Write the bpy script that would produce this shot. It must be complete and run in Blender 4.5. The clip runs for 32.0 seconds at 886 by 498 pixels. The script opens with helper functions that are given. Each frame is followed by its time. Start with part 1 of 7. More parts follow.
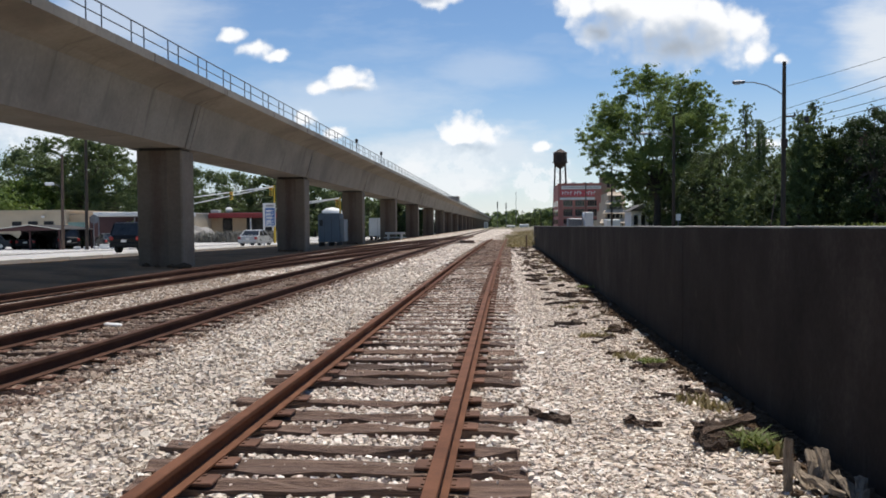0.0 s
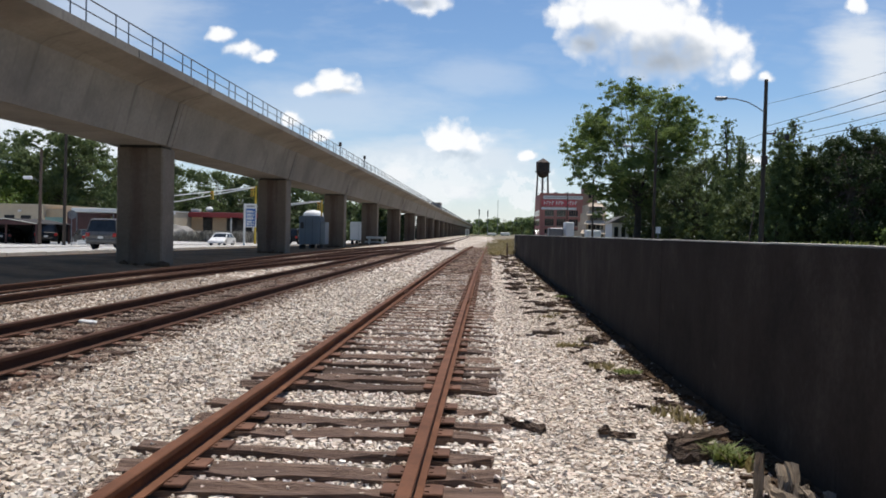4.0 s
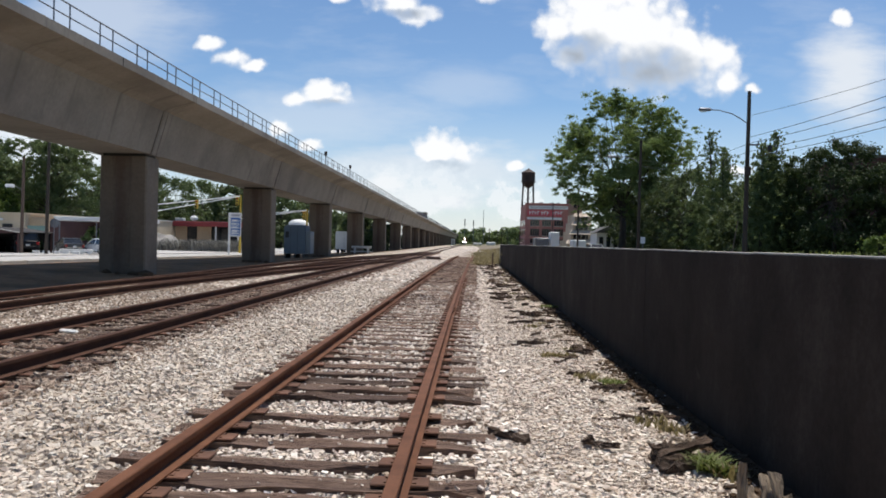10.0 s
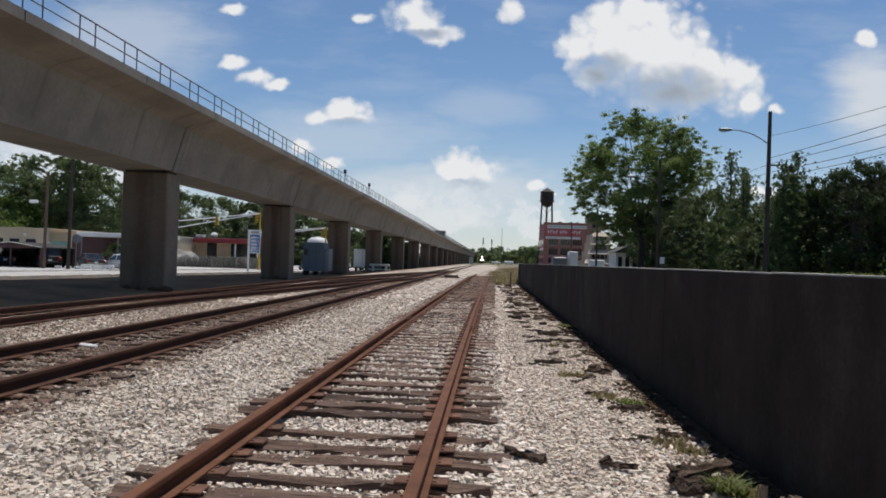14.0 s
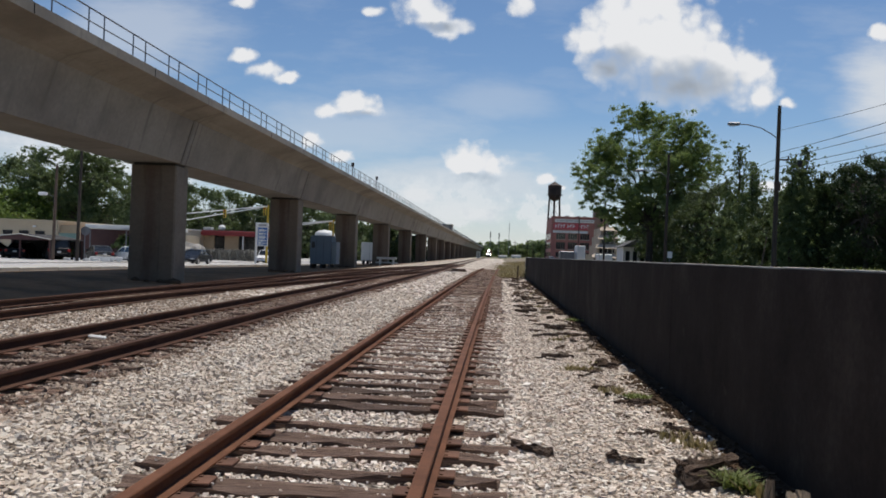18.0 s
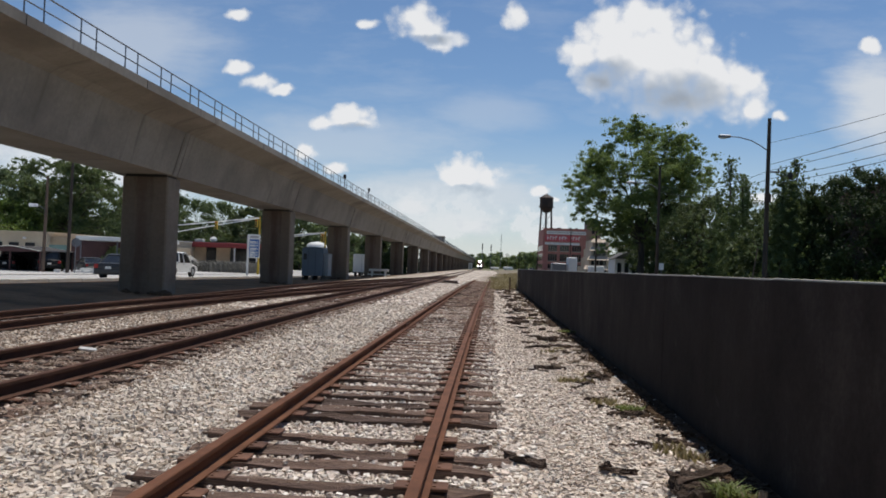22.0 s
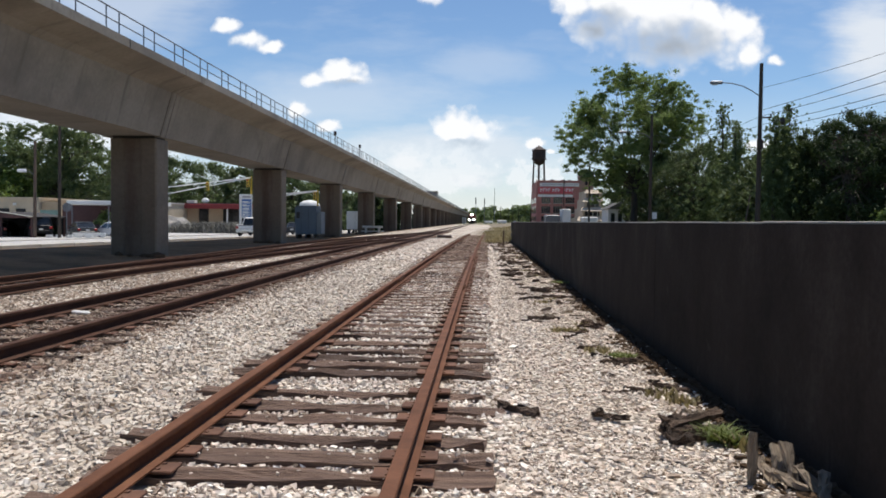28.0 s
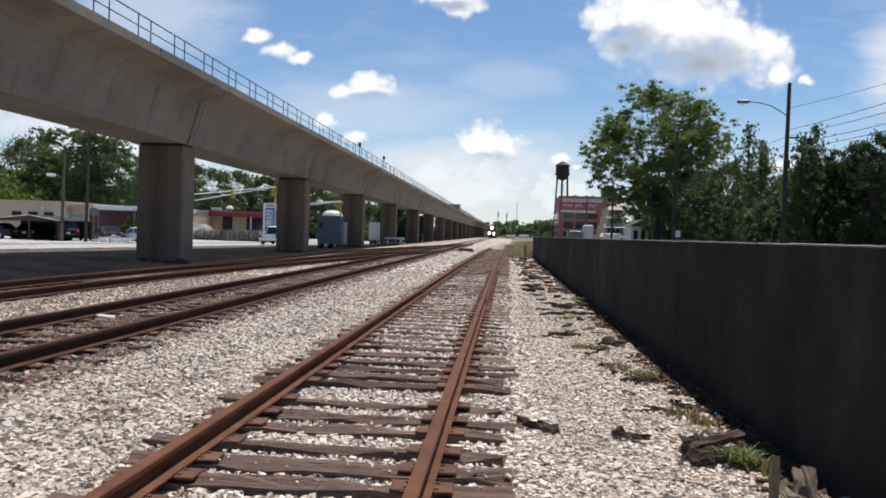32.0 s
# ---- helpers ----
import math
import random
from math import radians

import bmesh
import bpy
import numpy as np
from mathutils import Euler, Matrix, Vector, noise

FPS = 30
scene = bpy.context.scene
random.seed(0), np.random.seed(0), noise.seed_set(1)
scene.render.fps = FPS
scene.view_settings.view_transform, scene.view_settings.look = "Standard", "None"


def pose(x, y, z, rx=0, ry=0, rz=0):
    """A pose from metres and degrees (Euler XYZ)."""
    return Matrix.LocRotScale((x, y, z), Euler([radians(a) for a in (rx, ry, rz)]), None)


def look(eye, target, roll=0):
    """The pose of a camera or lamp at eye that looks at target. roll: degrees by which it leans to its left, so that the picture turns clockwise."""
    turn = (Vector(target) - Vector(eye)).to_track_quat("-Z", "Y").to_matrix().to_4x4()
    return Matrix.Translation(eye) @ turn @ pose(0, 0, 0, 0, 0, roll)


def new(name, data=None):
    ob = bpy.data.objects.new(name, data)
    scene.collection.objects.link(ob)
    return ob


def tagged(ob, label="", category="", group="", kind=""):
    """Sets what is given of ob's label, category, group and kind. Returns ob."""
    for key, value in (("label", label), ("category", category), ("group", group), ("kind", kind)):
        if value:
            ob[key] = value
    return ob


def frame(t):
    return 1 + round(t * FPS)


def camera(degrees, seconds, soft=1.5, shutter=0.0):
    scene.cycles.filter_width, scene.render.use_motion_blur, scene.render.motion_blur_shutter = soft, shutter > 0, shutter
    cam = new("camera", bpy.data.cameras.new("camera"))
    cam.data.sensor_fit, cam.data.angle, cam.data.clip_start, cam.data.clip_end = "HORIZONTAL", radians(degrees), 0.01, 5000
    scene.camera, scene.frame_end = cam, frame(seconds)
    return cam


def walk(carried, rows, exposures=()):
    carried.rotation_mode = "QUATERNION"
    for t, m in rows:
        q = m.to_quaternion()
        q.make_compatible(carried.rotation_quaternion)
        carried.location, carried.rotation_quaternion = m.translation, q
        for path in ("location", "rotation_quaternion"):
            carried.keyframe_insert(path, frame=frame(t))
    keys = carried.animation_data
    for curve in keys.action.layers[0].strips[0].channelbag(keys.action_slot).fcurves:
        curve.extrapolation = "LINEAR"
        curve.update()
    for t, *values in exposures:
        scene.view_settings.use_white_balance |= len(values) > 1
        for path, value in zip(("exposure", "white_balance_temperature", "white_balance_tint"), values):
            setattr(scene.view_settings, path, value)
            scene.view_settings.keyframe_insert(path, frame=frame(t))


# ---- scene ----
cam = camera(57.0, 32.0, 1.75)

# seconds, eye (metres), yaw, pitch, roll (degrees): a hand-held stand
PATH = [
    (0, -0.016, -0.018, 1.532, 4.35, -1.65, -0.46),
    (0.5, -0.019, -0.022, 1.534, 3.32, -1.21, 0.67),
    (1, -0.020, -0.021, 1.533, 2.96, -1.11, 1.09),
    (1.5, -0.020, -0.013, 1.526, 2.93, -0.88, 1.03),
    (2, -0.017, -0.021, 1.535, 3.03, -0.83, 1.06),
    (2.5, -0.015, 0.001, 1.521, 2.92, -0.69, 1.03),
    (3, -0.028, -0.045, 1.537, 2.90, -1.04, 1.11),
    (3.5, -0.020, -0.036, 1.538, 2.90, -1.24, 1.13),
    (5.5, -0.002, -0.011, 1.510, 3.03, -1.05, 2.14),
    (6, -0.009, -0.017, 1.518, 2.77, -1.76, 2.39),
    (6.5, -0.013, -0.016, 1.529, 2.95, -2.01, 1.65),
    (7, -0.010, -0.018, 1.528, 3.02, -1.60, 2.19),
    (7.5, -0.008, -0.003, 1.533, 2.99, -0.83, 1.60),
    (8, -0.001, 0.002, 1.546, 1.73, -0.92, 2.38),
    (8.5, -0.001, 0.003, 1.535, 1.48, -0.33, 1.62),
    (9, -0.008, -0.011, 1.532, 1.69, -0.30, 1.70),
    (9.5, -0.005, 0.011, 1.522, 1.40, -0.20, 1.76),
    (10, 0.001, -0.002, 1.530, 2.01, -0.51, 1.38),
    (10.5, 0.005, 0.021, 1.548, 2.28, 0.12, 1.50),
    (11, 0.004, -0.012, 1.530, 3.33, 1.38, 1.67),
    (11.5, 0.001, -0.005, 1.532, 2.69, 0.50, 1.72),
    (12, 0.004, 0.006, 1.518, 3.44, 0.58, 1.58),
    (12.5, 0.001, -0.021, 1.519, 3.61, 0.13, 1.66),
    (13, 0.000, -0.000, 1.520, 3.61, 0.02, 1.50),
    (13.5, -0.003, 0.005, 1.523, 3.49, 0.41, 1.88),
    (14, 0.006, 0.005, 1.519, 3.32, 0.76, 1.85),
    (14.5, 0.000, -0.008, 1.526, 3.27, 0.68, 1.78),
    (16.5, 0.001, -0.025, 1.522, 3.60, 0.86, 2.11),
    (17, -0.000, -0.006, 1.516, 3.84, 0.48, 2.10),
    (17.5, -0.001, 0.003, 1.513, 3.82, 0.25, 2.00),
    (18, 0.003, -0.002, 1.518, 3.81, 0.29, 2.09),
    (18.5, -0.001, -0.006, 1.511, 3.77, 0.42, 2.20),
    (19, 0.003, -0.003, 1.508, 3.72, 0.32, 2.22),
    (19.5, -0.001, -0.010, 1.514, 3.84, 0.49, 2.04),
    (20, 0.005, -0.009, 1.511, 3.66, 0.49, 1.88),
    (20.5, -0.000, -0.005, 1.517, 3.27, 0.69, 2.02),
    (21, 0.004, -0.003, 1.516, 3.23, 0.82, 2.21),
    (21.5, -0.001, -0.009, 1.516, 3.28, 0.83, 2.24),
    (22, -0.003, -0.005, 1.515, 3.28, 1.14, 2.09),
    (22.5, 0.003, 0.001, 1.510, 3.20, 0.94, 2.29),
    (23, 0.001, -0.001, 1.511, 3.15, 1.02, 2.27),
    (23.5, 0.002, -0.015, 1.519, 3.13, 1.01, 2.28),
    (24, 0.007, 0.010, 1.502, 2.89, 0.99, 2.72),
    (24.5, 0.031, 0.023, 1.511, 2.44, 0.70, 2.77),
    (25, 0.044, 0.053, 1.509, 0.75, 1.04, 3.03),
    (25.5, 0.042, 0.060, 1.496, -0.77, 0.98, 2.67),
    (27.5, 0.011, 0.058, 1.488, 1.23, -1.92, 1.03),
    (28, 0.036, 0.038, 1.492, 2.79, -2.00, 0.56),
    (28.5, 0.042, 0.028, 1.496, 3.39, -1.42, 0.21),
    (29, 0.044, 0.033, 1.486, 4.07, -1.29, 0.71),
    (29.5, 0.026, -0.000, 1.495, 3.65, -1.21, 0.93),
    (30, 0.022, 0.008, 1.494, 3.53, -1.90, 0.91),
    (30.5, 0.012, 0.027, 1.502, 3.30, -2.25, 1.15),
    (31, 0.002, -0.005, 1.497, 4.33, -1.86, 1.22),
    (31.5, 0.011, 0.007, 1.499, 4.68, -1.29, 1.27),
    (32, 0.020, 0.015, 1.499, 4.30, -1.13, 1.90),
]


def cam_pose(x, y, z, yaw, pitch, roll):
    a, p = radians(yaw), radians(pitch)
    ahead = Vector((-math.sin(a) * math.cos(p), math.cos(a) * math.cos(p), math.sin(p)))
    eye = Vector((x, y, z))
    return look(eye, eye + ahead, roll)


EXPOSURES = [(0.0, 0.0), (5.5, 0.0), (10.2, 0.0), (11.0, -0.22), (12.0, -0.3), (13.0, -0.3), (25.5, -0.3), (27.5, 0.0), (32.0, 0.0)]
walk(cam, [(t, cam_pose(*row)) for t, *row in PATH], EXPOSURES)

# ---- world and sun: a high summer sun ahead, a little to the right ----
SUN = Vector((0.135, 0.27, 1.0)).normalized()
world = bpy.data.worlds.new("world")
scene.world = world
world.use_nodes = True
wn, wl = world.node_tree.nodes, world.node_tree.links
sky = wn.new("ShaderNodeTexSky")
sky.sky_type = "NISHITA"
sky.sun_disc = False
sky.sun_elevation = math.asin(SUN.z)
sky.sun_rotation = math.atan2(SUN.x, SUN.y)
sky.air_density, sky.dust_density, sky.ozone_density = 1.0, 0.02, 6.5
wl.new(sky.outputs[0], wn["Background"].inputs[0])
wn["Background"].inputs[1].default_value = 0.112
sun = new("sun", bpy.data.lights.new("sun", "SUN"))
sun.data.energy, sun.data.angle, sun.data.color = 5.0, radians(0.53), (1.0, 0.93, 0.84)
sun.matrix_world = look((0, 0, 60), Vector((0, 0, 60)) - SUN)


# ---- materials ----
def principled(name, rough=0.8, metal=0.0):
    m = bpy.data.materials.new(name)
    m.use_nodes = True
    b = m.node_tree.nodes["Principled BSDF"]
    b.inputs["Roughness"].default_value, b.inputs["Metallic"].default_value = rough, metal
    return m, m.node_tree.nodes, m.node_tree.links, b


def texture(n, l, scale, detail=5.0, rough=0.6, coords="Object", stretch=None):
    tc = n.new("ShaderNodeTexCoord")
    src = tc.outputs[coords]
    if stretch:
        mp = n.new("ShaderNodeMapping")
        mp.inputs["Scale"].default_value = stretch
        l.new(src, mp.inputs[0])
        src = mp.outputs[0]
    t = n.new("ShaderNodeTexNoise")
    t.inputs["Scale"].default_value, t.inputs["Detail"].default_value, t.inputs["Roughness"].default_value = scale, detail, rough
    l.new(src, t.inputs["Vector"])
    return t


def ramp(n, l, fac, stops):
    r = n.new("ShaderNodeValToRGB")
    e = r.color_ramp.elements
    while len(e) < len(stops):
        e.new(0.5)
    for k, (p, c) in enumerate(stops):
        e[k].position, e[k].color = p, (*c, 1)
    l.new(fac, r.inputs[0])
    return r.outputs[0]


def mixed(n, l, fac, a, b, how="MIX"):
    m = n.new("ShaderNodeMix")
    m.data_type, m.blend_type = "RGBA", how
    if isinstance(fac, float):
        m.inputs[0].default_value = fac
    else:
        l.new(fac, m.inputs[0])
    for v, k in ((a, 6), (b, 7)):
        if isinstance(v, tuple):
            m.inputs[k].default_value = (*v, 1)
        else:
            l.new(v, m.inputs[k])
    return m.outputs[2]


def sums(n, l, op, a, b=0.0, c=0.0):
    m = n.new("ShaderNodeMath")
    m.operation = op
    m.inputs[2].default_value = c
    for v, k in ((a, 0), (b, 1)):
        if isinstance(v, (int, float)):
            m.inputs[k].default_value = v
        else:
            l.new(v, m.inputs[k])
    return m.outputs[0]


def bumped(n, l, b, height, strength=0.4, distance=0.02):
    u = n.new("ShaderNodeBump")
    u.inputs["Strength"].default_value, u.inputs["Distance"].default_value = strength, distance
    l.new(height, u.inputs["Height"])
    l.new(u.outputs[0], b.inputs["Normal"])


def surface(name, low, high, rough=0.8, metal=0.0, big=0.6, small=18.0, bump=0.25, depth=0.01, stretch=None, stain=None, vary=0.0, stain_scale=0.35):
    """A worn surface: two colours mixed by a large and a small noise, stains, fine relief, a change from piece to piece."""
    m, n, l, b = principled(name, rough, metal)
    t1, t2 = texture(n, l, big, 4, stretch=stretch), texture(n, l, small, 6, stretch=stretch)
    f = sums(n, l, "ADD", sums(n, l, "MULTIPLY", t1.outputs[0], 0.6), sums(n, l, "MULTIPLY", t2.outputs[0], 0.4))
    c = ramp(n, l, f, [(0.33, low), (0.67, high)])
    if stain:
        t3 = texture(n, l, stain_scale, 6, 0.7, stretch=(1.0, 1.0, 0.12))
        s = ramp(n, l, t3.outputs[0], [(0.48, (0, 0, 0)), (0.68, (1, 1, 1))])
        c = mixed(n, l, s, c, stain)
    if vary:
        info = n.new("ShaderNodeObjectInfo")
        v = sums(n, l, "ADD", sums(n, l, "MULTIPLY", info.outputs["Random"], 2 * vary), 1.0 - vary)
        hsv = n.new("ShaderNodeHueSaturation")
        l.new(v, hsv.inputs["Value"])
        l.new(c, hsv.inputs["Color"])
        c = hsv.outputs[0]
    l.new(c, b.inputs["Base Color"])
    l.new(sums(n, l, "ADD", sums(n, l, "MULTIPLY", t2.outputs[0], 0.25), rough - 0.12), b.inputs["Roughness"])
    if bump:
        bumped(n, l, b, t2.outputs[0], bump, depth)
    return m


def stones_material(name, per_island, dirty=0.0, dust=(0.235, 0.165, 0.112)):
    m, n, l, b = principled(name, 0.9)
    tc = n.new("ShaderNodeTexCoord")
    if per_island:
        g = n.new("ShaderNodeNewGeometry")
        key = g.outputs["Random Per Island"]
        t = texture(n, l, 60, 4)
        height = t.outputs[0]
    else:
        vo = n.new("ShaderNodeTexVoronoi")
        vo.inputs["Scale"].default_value = 17.0
        l.new(tc.outputs["Object"], vo.inputs["Vector"])
        sep = n.new("ShaderNodeSeparateColor")
        l.new(vo.outputs["Color"], sep.inputs[0])
        key = sep.outputs[0]
        height = sums(n, l, "MULTIPLY", vo.outputs["Distance"], -1.0)
    c = ramp(n, l, key, [(0.0, (0.23, 0.172, 0.128)), (0.12, (0.50, 0.405, 0.318)), (0.3, (0.60, 0.535, 0.475)), (0.5, (0.70, 0.602, 0.488)), (0.65, (0.72, 0.60, 0.515)), (0.8, (0.80, 0.725, 0.62)), (1.0, (0.90, 0.86, 0.79))])
    dirt = texture(n, l, 0.45, 6, 0.65)
    c = mixed(n, l, ramp(n, l, dirt.outputs[0], [(0.45, (0, 0, 0)), (0.75, (0.5, 0.5, 0.5))]), c, (0.42, 0.34, 0.265))
    if dirty:
        c = mixed(n, l, dirty, c, dust)
    if not per_island:
        spots = texture(n, l, 3.2, 6, 0.7)
        c = mixed(n, l, ramp(n, l, spots.outputs[0], [(0.58, (0, 0, 0)), (0.74, (0.5, 0.5, 0.5))]), c, (0.19, 0.15, 0.11))
        gap = ramp(n, l, vo.outputs["Distance"], [(0.42, (0, 0, 0)), (0.72, (1, 1, 1))])
        c = mixed(n, l, gap, c, (0.15, 0.125, 0.10))
    l.new(c, b.inputs["Base Color"])
    bumped(n, l, b, height, 0.9 if not per_island else 0.4, 0.05 if not per_island else 0.006)
    return m


def leaf_material(name, dark, light, thin=0.27):
    m, n, l, b = principled(name, 0.55)
    g = n.new("ShaderNodeNewGeometry")
    big = texture(n, l, 0.5, 3)
    f = sums(n, l, "ADD", sums(n, l, "MULTIPLY", g.outputs["Random Per Island"], 0.55), sums(n, l, "MULTIPLY", big.outputs[0], 0.45))
    c = ramp(n, l, f, [(0.15, dark), (0.8, light)])
    l.new(c, b.inputs["Base Color"])
    b.inputs["Specular IOR Level"].default_value = 0.2
    tr = n.new("ShaderNodeBsdfTranslucent")
    l.new(mixed(n, l, 0.5, c, (light[0] * 1.3, light[1] * 1.3, light[2] * 0.6)), tr.inputs[0])
    mx = n.new("ShaderNodeMixShader")
    mx.inputs[0].default_value = thin
    l.new(b.outputs[0], mx.inputs[1])
    l.new(tr.outputs[0], mx.inputs[2])
    l.new(mx.outputs[0], n["Material Output"].inputs[0])
    return m


def glow(name, color, strength):
    m = bpy.data.materials.new(name)
    m.use_nodes = True
    n, l = m.node_tree.nodes, m.node_tree.links
    n.remove(n["Principled BSDF"])
    e = n.new("ShaderNodeEmission")
    e.inputs[0].default_value, e.inputs[1].default_value = (*color, 1), strength
    l.new(e.outputs[0], n["Material Output"].inputs[0])
    return m


def paint(name, color, rough=0.3, metal=0.0, dirt=0.35, vary=0.0):
    d = tuple(c * (1 - dirt) + 0.02 * dirt for c in color)
    m = surface(name, d, color, rough, metal, 1.2, 9.0, 0.05, 0.003, vary=vary)
    if max(color) < 0.1:
        m.node_tree.nodes["Principled BSDF"].inputs["Specular IOR Level"].default_value = 0.12
    return m


M = {}
M["ballast"] = stones_material("ballast", False)
M["ballast_rusty"] = stones_material("fouled_ballast", False, 0.32)
M["chip"] = stones_material("pale_chip", True, 0.2)
M["stone"] = stones_material("ballast_stone", True)
M["stone_grey"] = stones_material("greyed_ballast_stone", True, 0.22, (0.33, 0.285, 0.20))
M["stone_dirty"] = stones_material("rust_stained_stone", True, 0.78)
M["rust"] = surface("rusty_rail", (0.085, 0.034, 0.017), (0.22, 0.088, 0.038), 0.85, 0.0, 2.0, 45, 0.3, 0.004)
M["rust_top"] = surface("worn_rail_head", (0.082, 0.036, 0.020), (0.178, 0.080, 0.044), 0.75, 0.05, 3.0, 60, 0.2, 0.002)
M["rust_dark"] = surface("old_rail_web", (0.028, 0.0145, 0.0105), (0.078, 0.036, 0.022), 0.85, 0.0, 2.0, 45, 0.3, 0.004)
M["rust_dull"] = surface("dull_rail_head", (0.042, 0.020, 0.013), (0.10, 0.049, 0.030), 0.7, 0.1, 3.0, 60, 0.2, 0.002)
for one in ("rust", "rust_dark", "rust_top", "rust_dull"):
    M[one].node_tree.nodes["Principled BSDF"].inputs["Specular IOR Level"].default_value = 0.15
M["rust_plate"] = surface("rusty_plate", (0.075, 0.034, 0.020), (0.185, 0.088, 0.052), 0.85, 0.1, 4.0, 60, 0.4, 0.004, vary=0.25)
M["tie"] = surface("weathered_tie", (0.046, 0.026, 0.019), (0.285, 0.186, 0.134), 0.92, 0, 1.3, 7.0, 1.0, 0.03, stretch=(1.0, 16.0, 16.0), vary=0.45)
M["old_wood"] = surface("rotten_wood", (0.026, 0.016, 0.011), (0.165, 0.110, 0.076), 0.95, 0, 3.0, 14.0, 1.0, 0.03, stretch=(1.0, 10.0, 10.0), vary=0.45)
M["pale_wood"] = surface("splintered_pale_wood", (0.13, 0.098, 0.07), (0.36, 0.29, 0.215), 0.95, 0, 3.0, 16.0, 0.8, 0.02, stretch=(1.0, 10.0, 10.0), vary=0.3)
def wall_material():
    """Near-black concrete: cloudy stains, a few thin pale run-off marks, scuffs and pitting."""
    m, n, l, b = principled("near_black_concrete", 0.95)
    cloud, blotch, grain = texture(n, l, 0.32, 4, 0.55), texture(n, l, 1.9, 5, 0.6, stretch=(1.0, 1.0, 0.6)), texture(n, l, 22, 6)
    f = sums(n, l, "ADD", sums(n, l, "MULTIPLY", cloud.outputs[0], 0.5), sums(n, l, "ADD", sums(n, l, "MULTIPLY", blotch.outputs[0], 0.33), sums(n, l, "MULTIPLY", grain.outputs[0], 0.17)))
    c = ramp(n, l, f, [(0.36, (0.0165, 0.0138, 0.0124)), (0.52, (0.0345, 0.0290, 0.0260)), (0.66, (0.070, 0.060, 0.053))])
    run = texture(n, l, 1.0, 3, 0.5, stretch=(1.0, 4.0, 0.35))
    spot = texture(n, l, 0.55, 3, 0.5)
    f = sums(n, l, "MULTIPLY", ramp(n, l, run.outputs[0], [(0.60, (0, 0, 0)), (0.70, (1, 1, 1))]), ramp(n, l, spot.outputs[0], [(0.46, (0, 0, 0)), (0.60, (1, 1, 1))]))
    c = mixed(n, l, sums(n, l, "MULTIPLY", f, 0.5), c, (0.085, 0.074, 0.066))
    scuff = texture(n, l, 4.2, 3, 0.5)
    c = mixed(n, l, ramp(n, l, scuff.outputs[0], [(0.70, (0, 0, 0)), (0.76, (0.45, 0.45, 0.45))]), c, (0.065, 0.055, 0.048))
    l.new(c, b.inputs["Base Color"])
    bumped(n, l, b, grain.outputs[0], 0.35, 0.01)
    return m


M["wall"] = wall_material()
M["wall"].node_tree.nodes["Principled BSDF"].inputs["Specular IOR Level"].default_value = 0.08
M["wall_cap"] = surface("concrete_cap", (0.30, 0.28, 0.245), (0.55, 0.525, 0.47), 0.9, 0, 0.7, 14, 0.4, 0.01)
M["concrete"] = surface("viaduct_concrete", (0.176, 0.156, 0.130), (0.292, 0.264, 0.226), 0.88, 0, 0.35, 7, 0.2, 0.01)


def weathered(m):
    """Adds broad damp blotches and a few run-off marks to the girder's concrete."""
    n, l = m.node_tree.nodes, m.node_tree.links
    b = n["Principled BSDF"]
    c = b.inputs["Base Color"].links[0].from_socket
    blot = texture(n, l, 0.28, 5, 0.6, stretch=(1.0, 0.7, 1.0))
    c = mixed(n, l, ramp(n, l, blot.outputs[0], [(0.50, (0, 0, 0)), (0.68, (0.7, 0.7, 0.7))]), c, (0.125, 0.108, 0.092))
    run = texture(n, l, 1.0, 3, 0.5, stretch=(0.4, 2.2, 0.25))
    c = mixed(n, l, ramp(n, l, run.outputs[0], [(0.60, (0, 0, 0)), (0.74, (0.55, 0.55, 0.55))]), c, (0.10, 0.084, 0.07))
    l.new(c, b.inputs["Base Color"])


weathered(M["concrete"])

